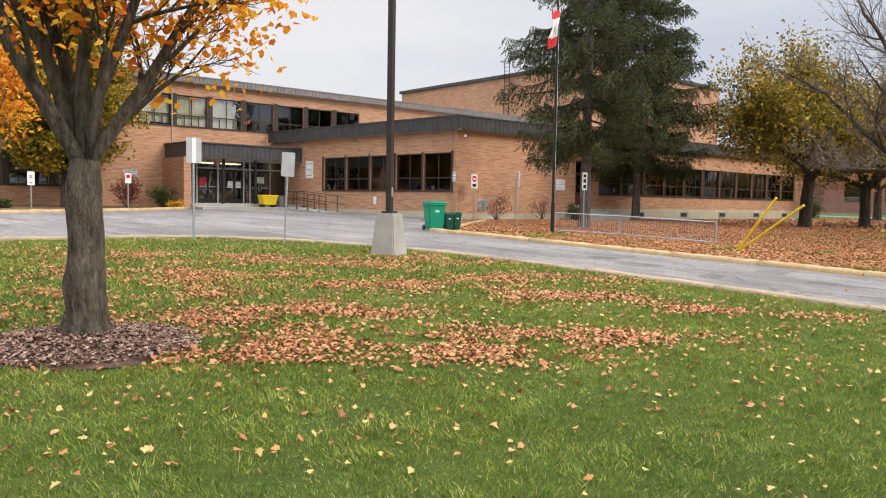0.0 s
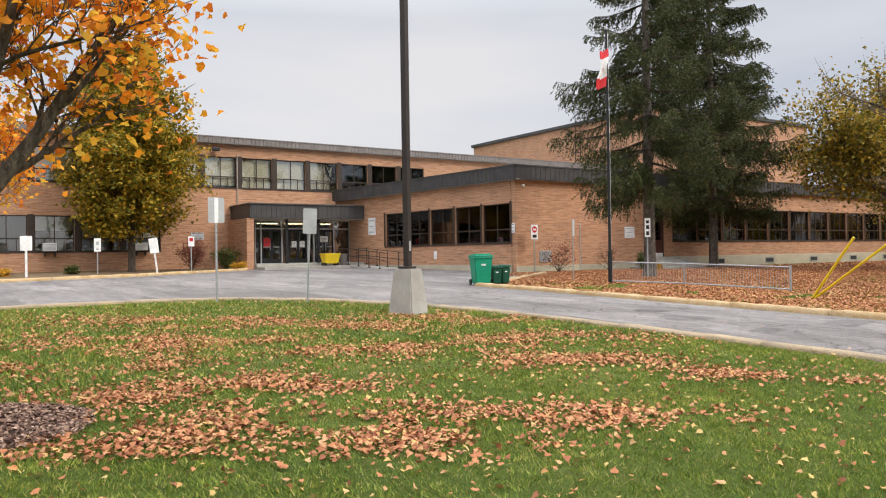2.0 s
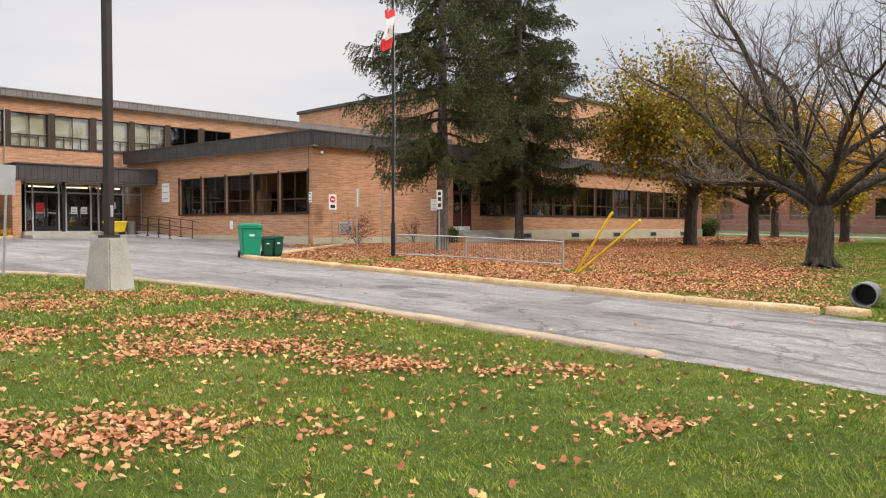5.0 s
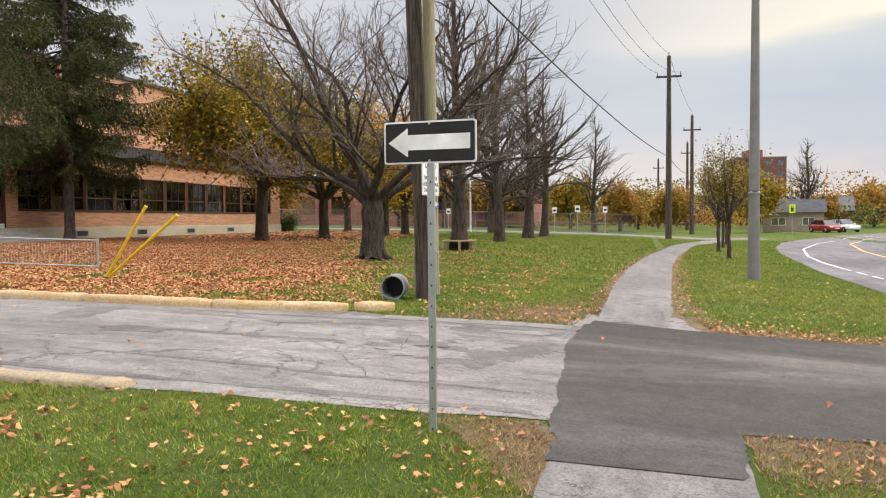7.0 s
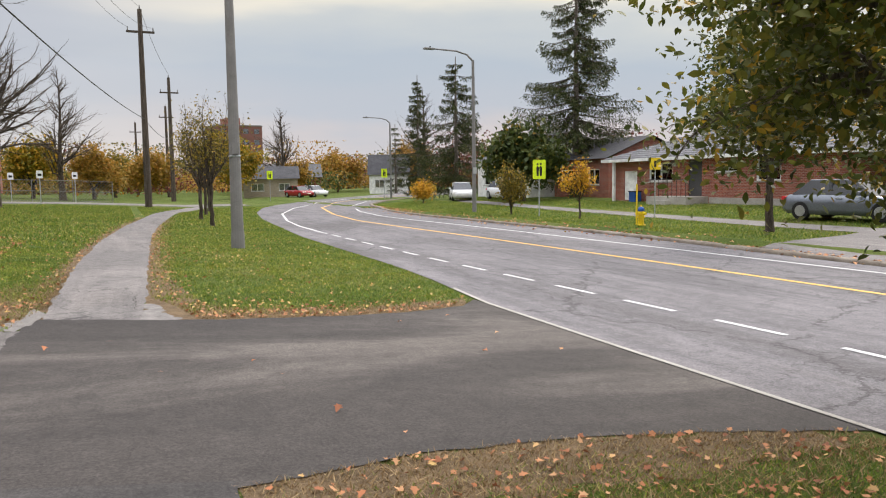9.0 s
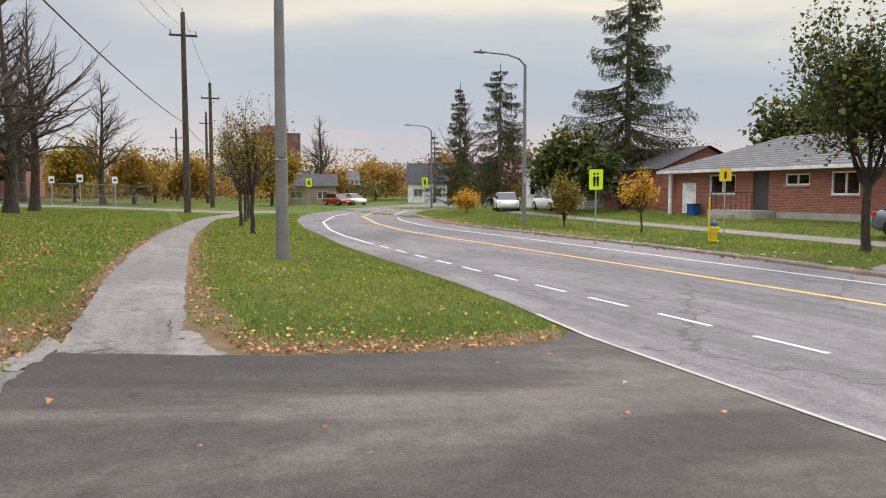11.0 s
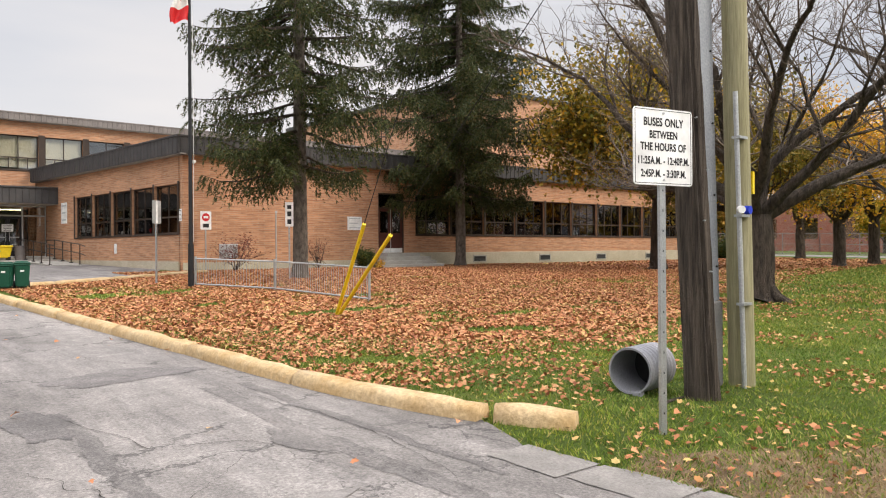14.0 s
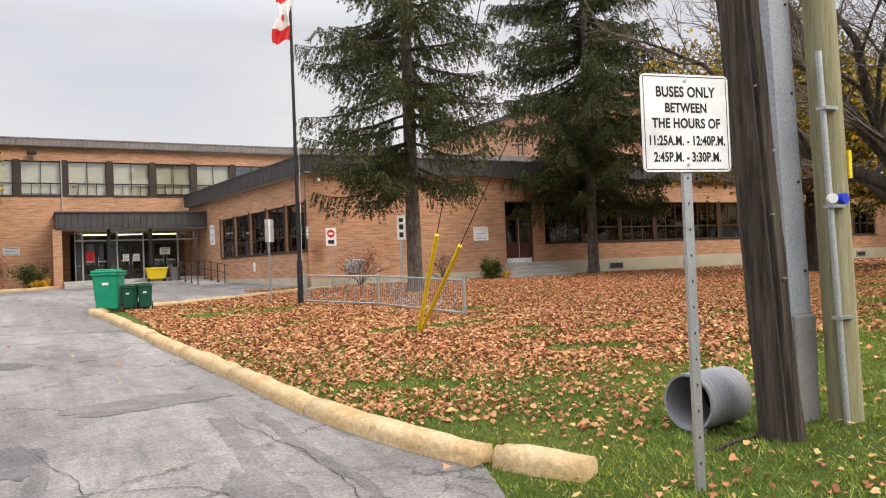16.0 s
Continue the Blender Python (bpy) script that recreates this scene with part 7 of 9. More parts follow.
def watering_bag():
    e = thing("watering_bag", -2.75, 16.3, gz(0, 16.3), 0, "green watering bag wrapped round the sapling", "tree bag")
    e.matrix_basis = pose(-2.75, 16.3, gz(0, 16.3)) @ Matrix.Diagonal((0.75, 0.75, 0.92, 1))
    bm = bmesh.new()
    n = 16
    prof = [(0.0, 0.30, 0.22), (0.12, 0.33, 0.25), (0.35, 0.30, 0.22), (0.62, 0.18, 0.14), (0.8, 0.10, 0.09), (0.84, 0.055, 0.055)]
    rows = [[bm.verts.new((rx * math.cos(2 * math.pi * k / n) * (1 + 0.06 * math.sin(5 * k)), ry * math.sin(2 * math.pi * k / n), z)) for k in range(n)] for z, rx, ry in prof]
    for a, b in zip(rows[:-1], rows[1:]):
        for k in range(n):
            bm.faces.new((a[k], a[(k + 1) % n], b[(k + 1) % n], b[k]))
    bm.faces.new(rows[0][::-1])
    part("bag", bm, mottled("green_bag_cloth", (0.004, 0.04, 0.022), (0.009, 0.075, 0.038), 4, 40, 0.7), e, smooth=True)
    part("zip", boxes((-0.012, -0.335, 0.1, 0.012, -0.25, 0.3)), M_DKGREEN, e)


watering_bag()
st = thing("boulder", -3.35, 16.9, gz(0, 16.9), 20, "pale grey stone block beside the sapling", "stone")
part("stone", boxes((-0.32, -0.22, -0.05, 0.32, 0.22, 0.3), bevel=0.07), M_CONC, st)


def kerb_blocks(name, line, block, w, h, mat, label, gap=0.03, seed=1, wear=0.02, rise=None):
    """A kerb of worn blocks laid end to end, each its own piece."""
    rng = random.Random(seed)
    e = thing(name, line[0][0], line[0][1], 0, 0, label, kind="structure")
    base = Vector((line[0][0], line[0][1], 0))
    p = np.asarray(line, float)
    s = np.r_[0, np.cumsum(np.linalg.norm(np.diff(p, axis=0), axis=1))]
    u = 0.0
    while u < s[-1] - 0.3:
        L = min(block * rng.uniform(0.92, 1.08), s[-1] - u)
        n = max(3, int(L / 0.35))
        bm = bmesh.new()
        rows = []
        for k in range(n + 1):
            d = u + (L - gap) * k / n
            c = np.array([np.interp(d, s, p[:, 0]), np.interp(d, s, p[:, 1])])
            c2 = np.array([np.interp(d + 0.05, s, p[:, 0]), np.interp(d + 0.05, s, p[:, 1])])
            t = c2 - c if np.linalg.norm(c2 - c) > 1e-6 else np.array([0, 1.0])
            t /= np.linalg.norm(t)
            nn = np.array([t[1], -t[0]])
            g = gz(*c)
            end = 0.93 if k in (0, n) else 1.0
            prof = []
            for q, z in ((-0.5, -0.06), (-0.5, 0.55), (-0.38, 0.9), (-0.15, 1.0), (0.15, 1.0), (0.38, 0.88), (0.5, 0.5), (0.5, -0.06)):
                zz = z * h * (end if z > 0.6 else 1) + (rng.uniform(-wear, wear * 0.5) if z > 0 else -0.05)
                qq = q * w * (0.93 if end < 1 else 1) + rng.uniform(-wear, wear) * 0.4
                prof.append(bm.verts.new((c[0] + nn[0] * qq - base.x, c[1] + nn[1] * qq - base.y, g + zz)))
            rows.append(prof)
        for a, b in zip(rows[:-1], rows[1:]):
            for k in range(7):
                bm.faces.new((a[k], a[k + 1], b[k + 1], b[k]))
        bm.faces.new(rows[0])
        bm.faces.new(rows[-1][::-1])
        bmesh.ops.recalc_face_normals(bm, faces=bm.faces)
        part("kerb_block", bm, mat, e, smooth=True)
        u += L


kerb_blocks("kerb_yellow", FAR_KERB[::-1], 2.28, 0.25, 0.135, M_KERB, "worn yellow painted concrete kerb blocks")
kerb_blocks("kerb_loose", [(12.5, 4.8), (12.83, 4.24)], 2.0, 0.25, 0.145, M_KERB, "loose worn yellow kerb block", seed=5)
kerb_blocks("kerb_lawn", NEAR_KERB[1:], 2.6, 0.24, 0.075, M_KERBGREY, "low worn concrete kerb along the lawn", seed=2)
kerb_blocks("kerb_lawn_west", NEAR_KERB[:2], 6.0, 0.24, 0.075, M_KERB, "low yellow concrete kerb along the lawn", seed=3)
kerb_blocks("kerb_bed", BED_KERB, 2.6, 0.22, 0.14, M_KERB, "worn yellow concrete kerb of the planting bed", seed=4)
kerb_blocks("kerb_corner", [(11.1, 20.3), (13.2, 21.6), (16.3, 24.0), (19.2, 26.2)], 2.4, 0.22, 0.12, M_KERB, "worn yellow concrete kerb by the flagpole lawn", seed=6)
kerb_blocks("kerb_street", offset_line(resample(STREET_S, 60), -0.15)[12:44], 5.0, 0.25, 0.11, M_LEAFKERB, "dirty grey kerb across the street", seed=7)


def wheelie_bin(name, x, y, rz, w, d, h, mat, label):
    e = thing(name, x, y, gz(x, y) + 0.016, rz, label, "bin")
    bm = bmesh.new()
    lo = [bm.verts.new((sx * w * 0.40, sy * d * 0.38, 0.05)) for sx, sy in ((-1, -1), (1, -1), (1, 1), (-1, 1))]
    hi = [bm.verts.new((sx * w * 0.5, sy * d * 0.48, h * 0.88)) for sx, sy in ((-1, -1), (1, -1), (1, 1), (-1, 1))]
    bm.faces.new(lo[::-1])
    bm.faces.new(hi)
    for k in range(4):
        bm.faces.new((lo[k], lo[(k + 1) % 4], hi[(k + 1) % 4], hi[k]))
    bmesh.ops.bevel(bm, geom=list(bm.edges), offset=0.03, segments=2, affect="EDGES")
    part("body", bm, mat, e)
    part("rim", boxes((-w * 0.54, -d * 0.52, h * 0.85, w * 0.54, d * 0.52, h * 0.90), bevel=0.012), mat, e)
    bm = boxes((-w * 0.53, -d * 0.53, h * 0.905, w * 0.53, d * 0.56, h * 0.96), (-w * 0.4, -d * 0.4, h * 0.955, w * 0.4, d * 0.4, h), bevel=0.018)
    part("lid", bm, mat, e)
    part("handle", boxes((-w * 0.4, d * 0.56, h * 0.9, w * 0.4, d * 0.64, h * 0.94), bevel=0.01), mat, e)
    for sx in (-1, 1):
        rod("wheel", (sx * w * 0.42, d * 0.4, 0.1), (sx * w * 0.5, d * 0.4, 0.1), 0.1, M_BLACK, e, n=14)
    part("badge", boxes((-w * 0.12, -d * 0.47, h * 0.62, w * 0.12, -d * 0.44, h * 0.68)), M_WHITE, e)


wheelie_bin("wheelie_bin", 11.48, 20.6, -20, 0.60, 0.70, 1.02, M_GREENBIN, "large bright green wheeled bin by the kerb")
wheelie_bin("small_bin", 11.92, 20.36, -25, 0.33, 0.36, 0.64, M_DKGREEN, "small dark green bin beside the wheeled bin")
wheelie_bin("small_bin", 12.27, 20.4, -10, 0.33, 0.36, 0.66, M_DKGREEN, "small dark green bin beside the wheeled bin")


def flagpole():
    x, y = 15.75, 19.0
    e = thing("flagpole", x, y, gz(x, y) - 0.05, 0, "black flagpole on the lawn with a faded flag", "flagpole")
    rod("pole", (0, 0, 0), (0, 0, 8.7), 0.055, M_BLACK, e, 0.032, 12)
    rod("sleeve", (0, 0, 0), (0, 0, 1.15), 0.075, M_BLACK, e, 0.07, 12)
    bm = bmesh.new()
    bmesh.ops.create_uvsphere(bm, u_segments=10, v_segments=8, radius=0.06, matrix=Matrix.Translation((0, 0, 8.73)))
    part("finial", bm, M_STEEL, e)
    tubes("halyard", [([(0.07, 0, 1.2), (0.09, 0, 4.5), (0.06, 0, 8.6)], [0.006] * 3, 4)], M_WHITE, e)
    nu, nv = 18, 14

    def drape(s, v):
        """The cloth hangs limp from its upper corner, fly end down."""
        return (0.02 - 0.46 * v * (0.75 + 0.25 * s) - 0.05 * s + 0.04 * math.sin(9 * s + 4 * v), -0.07 * math.sin(9 * v) - 0.05 * math.sin(5 * s), 8.02 - 1.3 * s - 0.16 * v + 0.03 * math.sin(8 * v))

    f = bpy.data.objects.new("flag", None)
    scene.collection.objects.link(f)
    f.parent = e
    for u0, u1, mat, nm in ((0, 4, M_RED, "red_band"), (4, 13, M_WHITE, "white_field"), (13, 18, M_RED, "red_band")):
        V, F = [], []
        for i in range(u0, u1 + 1):
            for j in range(nv + 1):
                s, v = i / nu, j / nv
                X, Y, Z = drape(s, v)
                V.append((X, Y, Z))
        for i in range(u1 - u0):
            for j in range(nv):
                k = i * (nv + 1) + j
                F.append((k, k + 1, k + nv + 2, k + nv + 1))
        link_mesh(nm, V, F, mat, f, smooth=True)
    V = []
    a = np.linspace(0, 2 * np.pi, 11, endpoint=False)
    for k, t in enumerate(a):
        r = 0.16 if k % 2 == 0 else 0.09
        s, v = 0.5 + 0.45 * r * math.sin(t), 0.5 + 0.9 * r * math.cos(t)
        X, Y, Z = drape(s, v)
        V.append((X, Y - 0.012, Z))
    link_mesh("red_emblem", V, [tuple(range(11))], M_RED, f)


flagpole()


def lawn_fence():
    pts = [(15.95, 19.2), (16.95, 16.9), (17.25, 13.4)]
    e = thing("low_fence", pts[0][0], pts[0][1], gz(*pts[0]), 0, "low galvanised picket fence on the leafy lawn", "fence")
    o = np.array([pts[0][0], pts[0][1], gz(*pts[0])])
    P = [np.array([x, y, gz(x, y)]) - o for x, y in pts]
    h = 0.72
    for q in P:
        rod("fence_post", q + np.array([0, 0, -0.03]), q + np.array([0, 0, h + 0.06]), 0.032, M_STEEL, e, n=10)
    for a, b in zip(P[:-1], P[1:]):
        for z in (h, 0.08):
            rod("rail", a + np.array([0, 0, z]), b + np.array([0, 0, z]), 0.02, M_STEEL, e, n=8)
        n = int(np.linalg.norm(b - a) / 0.085)
        for k in range(1, n):
            q = a + (b - a) * k / n
            rod("picket", q + np.array([0, 0, 0.09]), q + np.array([0, 0, h - 0.01]), 0.006, M_STEEL, e, n=4)


lawn_fence()

# ---- poles at the driveway's corner ----


def wood_pole():
    x, y = 14.56, 4.25
    g = gz(x, y)
    e = thing("utility_pole", x, y, g - 0.1, 0, "dark weathered wooden utility pole, cracked and leaning", "utility pole")
    rng = np.random.RandomState(3)
    n, rows = 28, 60
    V, F = [], []
    grain = rng.normal(0, 0.006, n)
    for i in range(rows):
        f = i / (rows - 1)
        z = 12.0 * f
        for k in range(n):
            a = 2 * np.pi * k / n
            r = (0.145 - 0.02 * f + 0.02 * math.exp(-z * 3.0)) + grain[k] + rng.normal(0, 0.003)
            if k == 19 and z < 7:
                r -= 0.03
            V.append((-0.068 * z + r * math.cos(a), 0.01 * z + r * math.sin(a), z))
    for i in range(rows - 1):
        for k in range(n):
            a, b = i * n + k, i * n + (k + 1) % n
            F.append((a, b, b + n, a + n))
    F.append(tuple(range((rows - 1) * n, rows * n)))
    link_mesh("pole", V, F, M_WOOD, e)
    for z, a in ((1.7, 4.4), (2.15, 4.9), (1.25, 4.7), (2.6, 4.2)):
        r = 0.155
        rod("nail", (-0.068 * z + (r - 0.02) * math.cos(a), 0.01 * z + (r - 0.02) * math.sin(a), z), (-0.068 * z + (r + 0.012) * math.cos(a), 0.01 * z + (r + 0.012) * math.sin(a), z), 0.007, M_STEEL, e, n=6)


wood_pole()


def new_pole():
    x, y = 15.42, 4.33
    e = thing("utility_pole", x, y, gz(x, y) - 0.1, 0, "pale greenish treated wooden utility pole with conduit", "utility pole")
    rng = np.random.RandomState(4)
    pts = [(-0.028 * z, 0, z) for z in np.linspace(0, 13, 20)]
    tubes("pole", [(pts, np.linspace(0.125, 0.10, 20), 24)], M_NEWPOLE, e)
    rod("conduit", (-0.14, -0.10, 0.05), (-0.26, -0.09, 2.95), 0.024, M_SIGNBACK, e, n=10)
    for z in (0.9, 1.75, 2.5):
        part("strap", boxes((-0.175 - 0.041 * z, -0.14, z, -0.02 - 0.041 * z, -0.06, z + 0.025)), M_STEEL, e)
    rod("blue_tag", (-0.1, -0.15, 1.82), (-0.1, -0.10, 1.82), 0.042, mottled("blue_plastic", (0.01, 0.03, 0.45), (0.02, 0.05, 0.5), 3, 30, 0.4), e, n=14)
    rod("white_tag", (-0.24, -0.14, 1.82), (-0.22, -0.11, 1.82), 0.038, M_WHITE, e, n=14)
    part("yellow_tag", boxes((0.0, -0.125, 1.98, 0.035, -0.09, 2.2)), M_YELLOW, e)


new_pole()


def cable_guard():
    x, y = 15.13, 4.47
    e = thing("cable_guard", x, y, gz(x, y) - 0.03, 0, "grey metal cable guard between the two poles", "cable guard")
    m = mottled("grey_guard_metal", (0.30, 0.32, 0.35), (0.36, 0.38, 0.41), 1.5, 40, 0.5, 0.3, 0.1)
    bm = bmesh.new()
    outline = ((-0.12, 0.0), (0.12, 0.0), (0.12, 0.1), (0.105, 0.1), (0.105, 0.015), (-0.105, 0.015), (-0.105, 0.1), (-0.12, 0.1))
    low = [bm.verts.new((px, py, 0.865)) for px, py in outline]
    high = [bm.verts.new((px - 0.326, py, 9.0)) for px, py in outline]
    for k in range(8):
        bm.faces.new((low[k], low[(k + 1) % 8], high[(k + 1) % 8], high[k]))
    bm.faces.new(high)
    bm.faces.new(low[::-1])
    bmesh.ops.recalc_face_normals(bm, faces=bm.faces)
    part("channel", bm, m, e)
    bm = boxes((-0.12, -0.03, 0, 0.14, 0.12, 0.86), bevel=0.02)
    part("base_box", bm, M_GREYPOLE, e)
    for z in (1.2, 1.9, 2.6, 3.3):
        rod("bolt", (0.075 - 0.04 * (z - 0.85), -0.012, z), (0.075 - 0.04 * (z - 0.85), 0.002, z), 0.011, M_BLACK, e, n=6)


cable_guard()


def culvert():
    e = thing("culvert_pipe", 14.38, 4.78, gz(14.4, 4.8) + 0.235, 0, "short grey plastic culvert pipe lying open on the grass", "pipe")
    e.matrix_basis = pose(14.38, 4.76, gz(14.4, 4.8) + 0.218, 0, 0, 8) @ Matrix.Scale(0.92, 4)
    m = mottled("grey_pipe_plastic", (0.20, 0.20, 0.215), (0.27, 0.27, 0.285), 3, 60, 0.5)
    n = 40
    prof = []
    for k in range(34):
        u = -0.28 + 0.56 * k / 33
        prof.append((u, 0.232 + (0.004 if (k // 2) % 2 else 0.0)))
    prof = prof + [(0.28, 0.215)] + [(-0.28, 0.212)]
    V, F = [], []
    for u, r in prof:
        for k in range(n):
            a = 2 * np.pi * k / n
            V.append((u, r * math.cos(a), r * math.sin(a)))
    R = len(prof)
    for i in range(R):
        j = (i + 1) % R
        for k in range(n):
            F.append((i * n + k, i * n + (k + 1) % n, j * n + (k + 1) % n, j * n + k))
    link_mesh("tube", V, F, m, e, smooth=False)
    # Black disc near the back end: the bore's shade put into colour.
    rod("bore_shade_disc", (0.24, 0, 0), (0.265, 0, 0), 0.213, M_BLACK, e, n=32)
    part("joint_lug", boxes((-0.29, -0.12, -0.25, -0.20, -0.03, -0.2), bevel=0.01), m, e)
    stick = thing("stick", 14.2, 4.3, gz(14.2, 4.3) + 0.012, 10, "thin grey stick lying on the grass", "stick")
    tubes("stick_wood", [([(-0.35, 0, 0.0), (-0.1, 0.02, 0.01), (0.3, 0.0, 0.0)], [0.012, 0.014, 0.008], 6)], M_WOOD, stick)


culvert()


def guy_guards():
    bx, by = 15.36, 11.7
    g = gz(bx, by)
    top = np.array([14.72, 4.32, 0])
    for k, (zt, dx) in enumerate(((9.4, 0.0), (5.2, 0.02))):
        e = thing("guy_guard", bx + dx, by, g - 0.05, 0, "yellow plastic guard on a guy wire", "guy wire", "guy wires")
        d = unit(np.array([14.56 - 0.068 * zt - bx - dx, 4.4 - by, zt - g]))
        L = (2.05, 2.5)[k]
        n = 8
        bm = bmesh.new()
        p0, p1 = Vector(d * 0.1), Vector(d * L)
        m = Matrix.Translation((p0 + p1) / 2) @ (p1 - p0).to_track_quat("Z", "Y").to_matrix().to_4x4()
        bmesh.ops.create_cone(bm, cap_ends=True, segments=10, radius1=0.032, radius2=0.032, depth=(p1 - p0).length, matrix=m)
        part("guard", bm, M_YELLOW, e)
        full = np.linalg.norm([14.56 - 0.068 * zt - bx - dx, 4.4 - by, zt - g])
        tubes("wire", [([d * L, d * (full * 0.6), d * full], [0.007] * 3, 4)], M_BLACK, e)
        rod("anchor", (0, 0, -0.02), d * 0.12, 0.015, M_STEEL, e, n=6)


guy_guards()


def ramp_rails():
    e = thing("ramp_railing", 16.55, 36.3, gz(17.5, 36.3), 5.4, "brown-black steel handrails on the entrance ramp", "railing")
    for x in (0.0, 1.25):
        for k in range(5):
            y = 0.2 + 1.05 * k
            z = 0.03 + 0.24 * min(k, 3) / 3
            rod("rail_post", (x, y, z), (x, y, z + 0.9), 0.024, M_WFRAME, e, n=8)
            part("foot", boxes((x - 0.06, y - 0.06, z - 0.02, x + 0.06, y + 0.06, z + 0.03)), M_BLACK, e)
        for hz in (0.9, 0.5):
            tubes("rail", [([(x, -0.4, hz - 0.06), (x, 0.2, hz + 0.03), (x, 3.35, hz + 0.27), (x, 4.4, hz + 0.27)], [0.022] * 4, 8)], M_WFRAME, e)
    bm = bmesh.new()
    a = [(-0.1, -0.2), (1.5, -0.2), (1.5, 4.45), (-0.1, 4.45)]
    lo = [bm.verts.new((x, y, -0.1)) for x, y in a]
    hi = [bm.verts.new((x, y, z)) for (x, y), z in zip(a, (0.02, 0.02, 0.27, 0.27))]
    bm.faces.new(lo[::-1]); bm.faces.new(hi)
    for k in range(4):
        bm.faces.new((lo[k], lo[(k + 1) % 4], hi[(k + 1) % 4], hi[k]))
    part("ramp", bm, M_CONC, e)


ramp_rails()


def salt_box():
    e = thing("salt_bin", 15.2, 39.85, 0.97, 0, "yellow plastic bin on black legs by the entrance", "bin")
    bm = bmesh.new()
    lo = [bm.verts.new((sx * 0.38, sy * 0.26, 0.12)) for sx, sy in ((-1, -1), (1, -1), (1, 1), (-1, 1))]
    hi = [bm.verts.new((sx * 0.48, sy * 0.34, 0.6)) for sx, sy in ((-1, -1), (1, -1), (1, 1), (-1, 1))]
    bm.faces.new(lo[::-1]); bm.faces.new(hi)
    for k in range(4):
        bm.faces.new((lo[k], lo[(k + 1) % 4], hi[(k + 1) % 4], hi[k]))
    bmesh.ops.bevel(bm, geom=list(bm.edges), offset=0.03, segments=2, affect="EDGES")
    part("body", bm, M_YELLOW, e)
    part("lid", boxes((-0.5, -0.36, 0.6, 0.5, 0.36, 0.68), bevel=0.02), M_YELLOW, e)
    for sx in (-1, 1):
        part("leg", boxes((sx * 0.36 - 0.06, -0.26, 0, sx * 0.36 + 0.06, 0.26, 0.16), bevel=0.01), M_BLACK, e)
    c = thing("grey_barrel", 16.05, 39.9, 0.97, 0, "grey waste barrel by the entrance doors", "barrel")
    rod("barrel", (0, 0, 0), (0, 0, 0.62), 0.2, M_FASCIA2, c, 0.24, 18)
    rod("rim", (0, 0, 0.62), (0, 0, 0.67), 0.26, M_FASCIA2, c, 0.26, 18)


salt_box()
for wx in (1.0 + 0.2, 5.6):
    e = thing("air_conditioner", wx, FY - 0.38, 1.97, 0, "white window air conditioner on a bracket", "air conditioner")
    part("case", boxes((0, 0, 0, 0.62, 0.36, 0.42), bevel=0.02), M_WHITE, e)
    for k in range(5):
        part("louvre", boxes((0.05, -0.008, 0.06 + 0.065 * k, 0.57, 0.0, 0.085 + 0.065 * k)), M_SIGNBACK, e)
    for bx in (0.06, 0.52):
        part("bracket", boxes((bx, 0.05, -0.28, bx + 0.04, 0.36, -0.002)), M_BLACK, e)
fl = thing("flood_light", 10.0, FY - 0.02, 7.65, 0, "dark flood light under the roof edge", "light")
part("arm", boxes((-0.04, -0.2, 0.0, 0.04, 0.0, 0.06)), M_BLACK, fl)
part("head", boxes((-0.22, -0.42, -0.06, 0.22, -0.2, 0.14), bevel=0.03), M_BLACK, fl)
dp = thing("downpipe", 11.3, FY - 0.06, 4.6, 0, "thin pale downpipe on the facade", "pipe")
rod("pipe", (0, 0, 0), (0, 0, 2.9), 0.03, M_SOFFIT, dp, n=8)
for k in range(3):
    part("clip", boxes((-0.045, -0.01, 0.4 + 1.0 * k, 0.045, 0.055, 0.43 + 1.0 * k)), M_SOFFIT, dp)
al = thing("wall_vent", 20.5, WY - 0.001, 1.05, 0, "grey louvred vent low on the brick wall", "vent")
part("frame", boxes((0, -0.03, 0, 0.75, 0, 0.55), bevel=0.008), M_SIGNBACK, al)
for k in range(6):
    part("slat", boxes((0.05, -0.045, 0.06 + 0.08 * k, 0.7, -0.0305, 0.1 + 0.08 * k)), M_STEEL, al)
cam_box = thing("corner_lamp", WX + 0.35, WY - 0.01, 4.6, 0, "small white lamp high on the brick corner", "light")
part("dome", boxes((0, -0.14, 0, 0.12, 0, 0.12), bevel=0.03), M_WHITE, cam_box)

# ---- along the street ----


def grey_lamp_pole():
    x, y = 24.6, -2.65
    e = thing("street_pole", x, y, gz(x, y) - 0.1, 0, "tall grey tapered pole beside the street", "pole")
    rod("shaft", (0, 0, 0), (0, 0, 10.5), 0.17, M_GREYPOLE, e, 0.085, 16)
    rod("foot", (0, 0, 0), (0, 0, 0.55), 0.185, M_GREYPOLE, e, 0.18, 16)
    part("band", boxes((-0.155, -0.155, 2.55, 0.155, 0.155, 2.63), bevel=0.05), M_STEEL, e)
    part("box", boxes((-0.2, -0.09, 2.65, -0.14, 0.09, 2.95)), M_GREYPOLE, e)


grey_lamp_pole()


def wire(name, a, b, sag, r, label):
    e = thing(name, a[0], a[1], a[2], 0, label, "cable", "overhead cables")
    a, b = np.array(a, float), np.array(b, float)
    pts = [(b - a) * f - np.array([0, 0, sag * 4 * f * (1 - f)]) for f in np.linspace(0, 1, 24)]
    tubes("strand", [(pts, [r] * 24, 5)], M_BLACK, e)


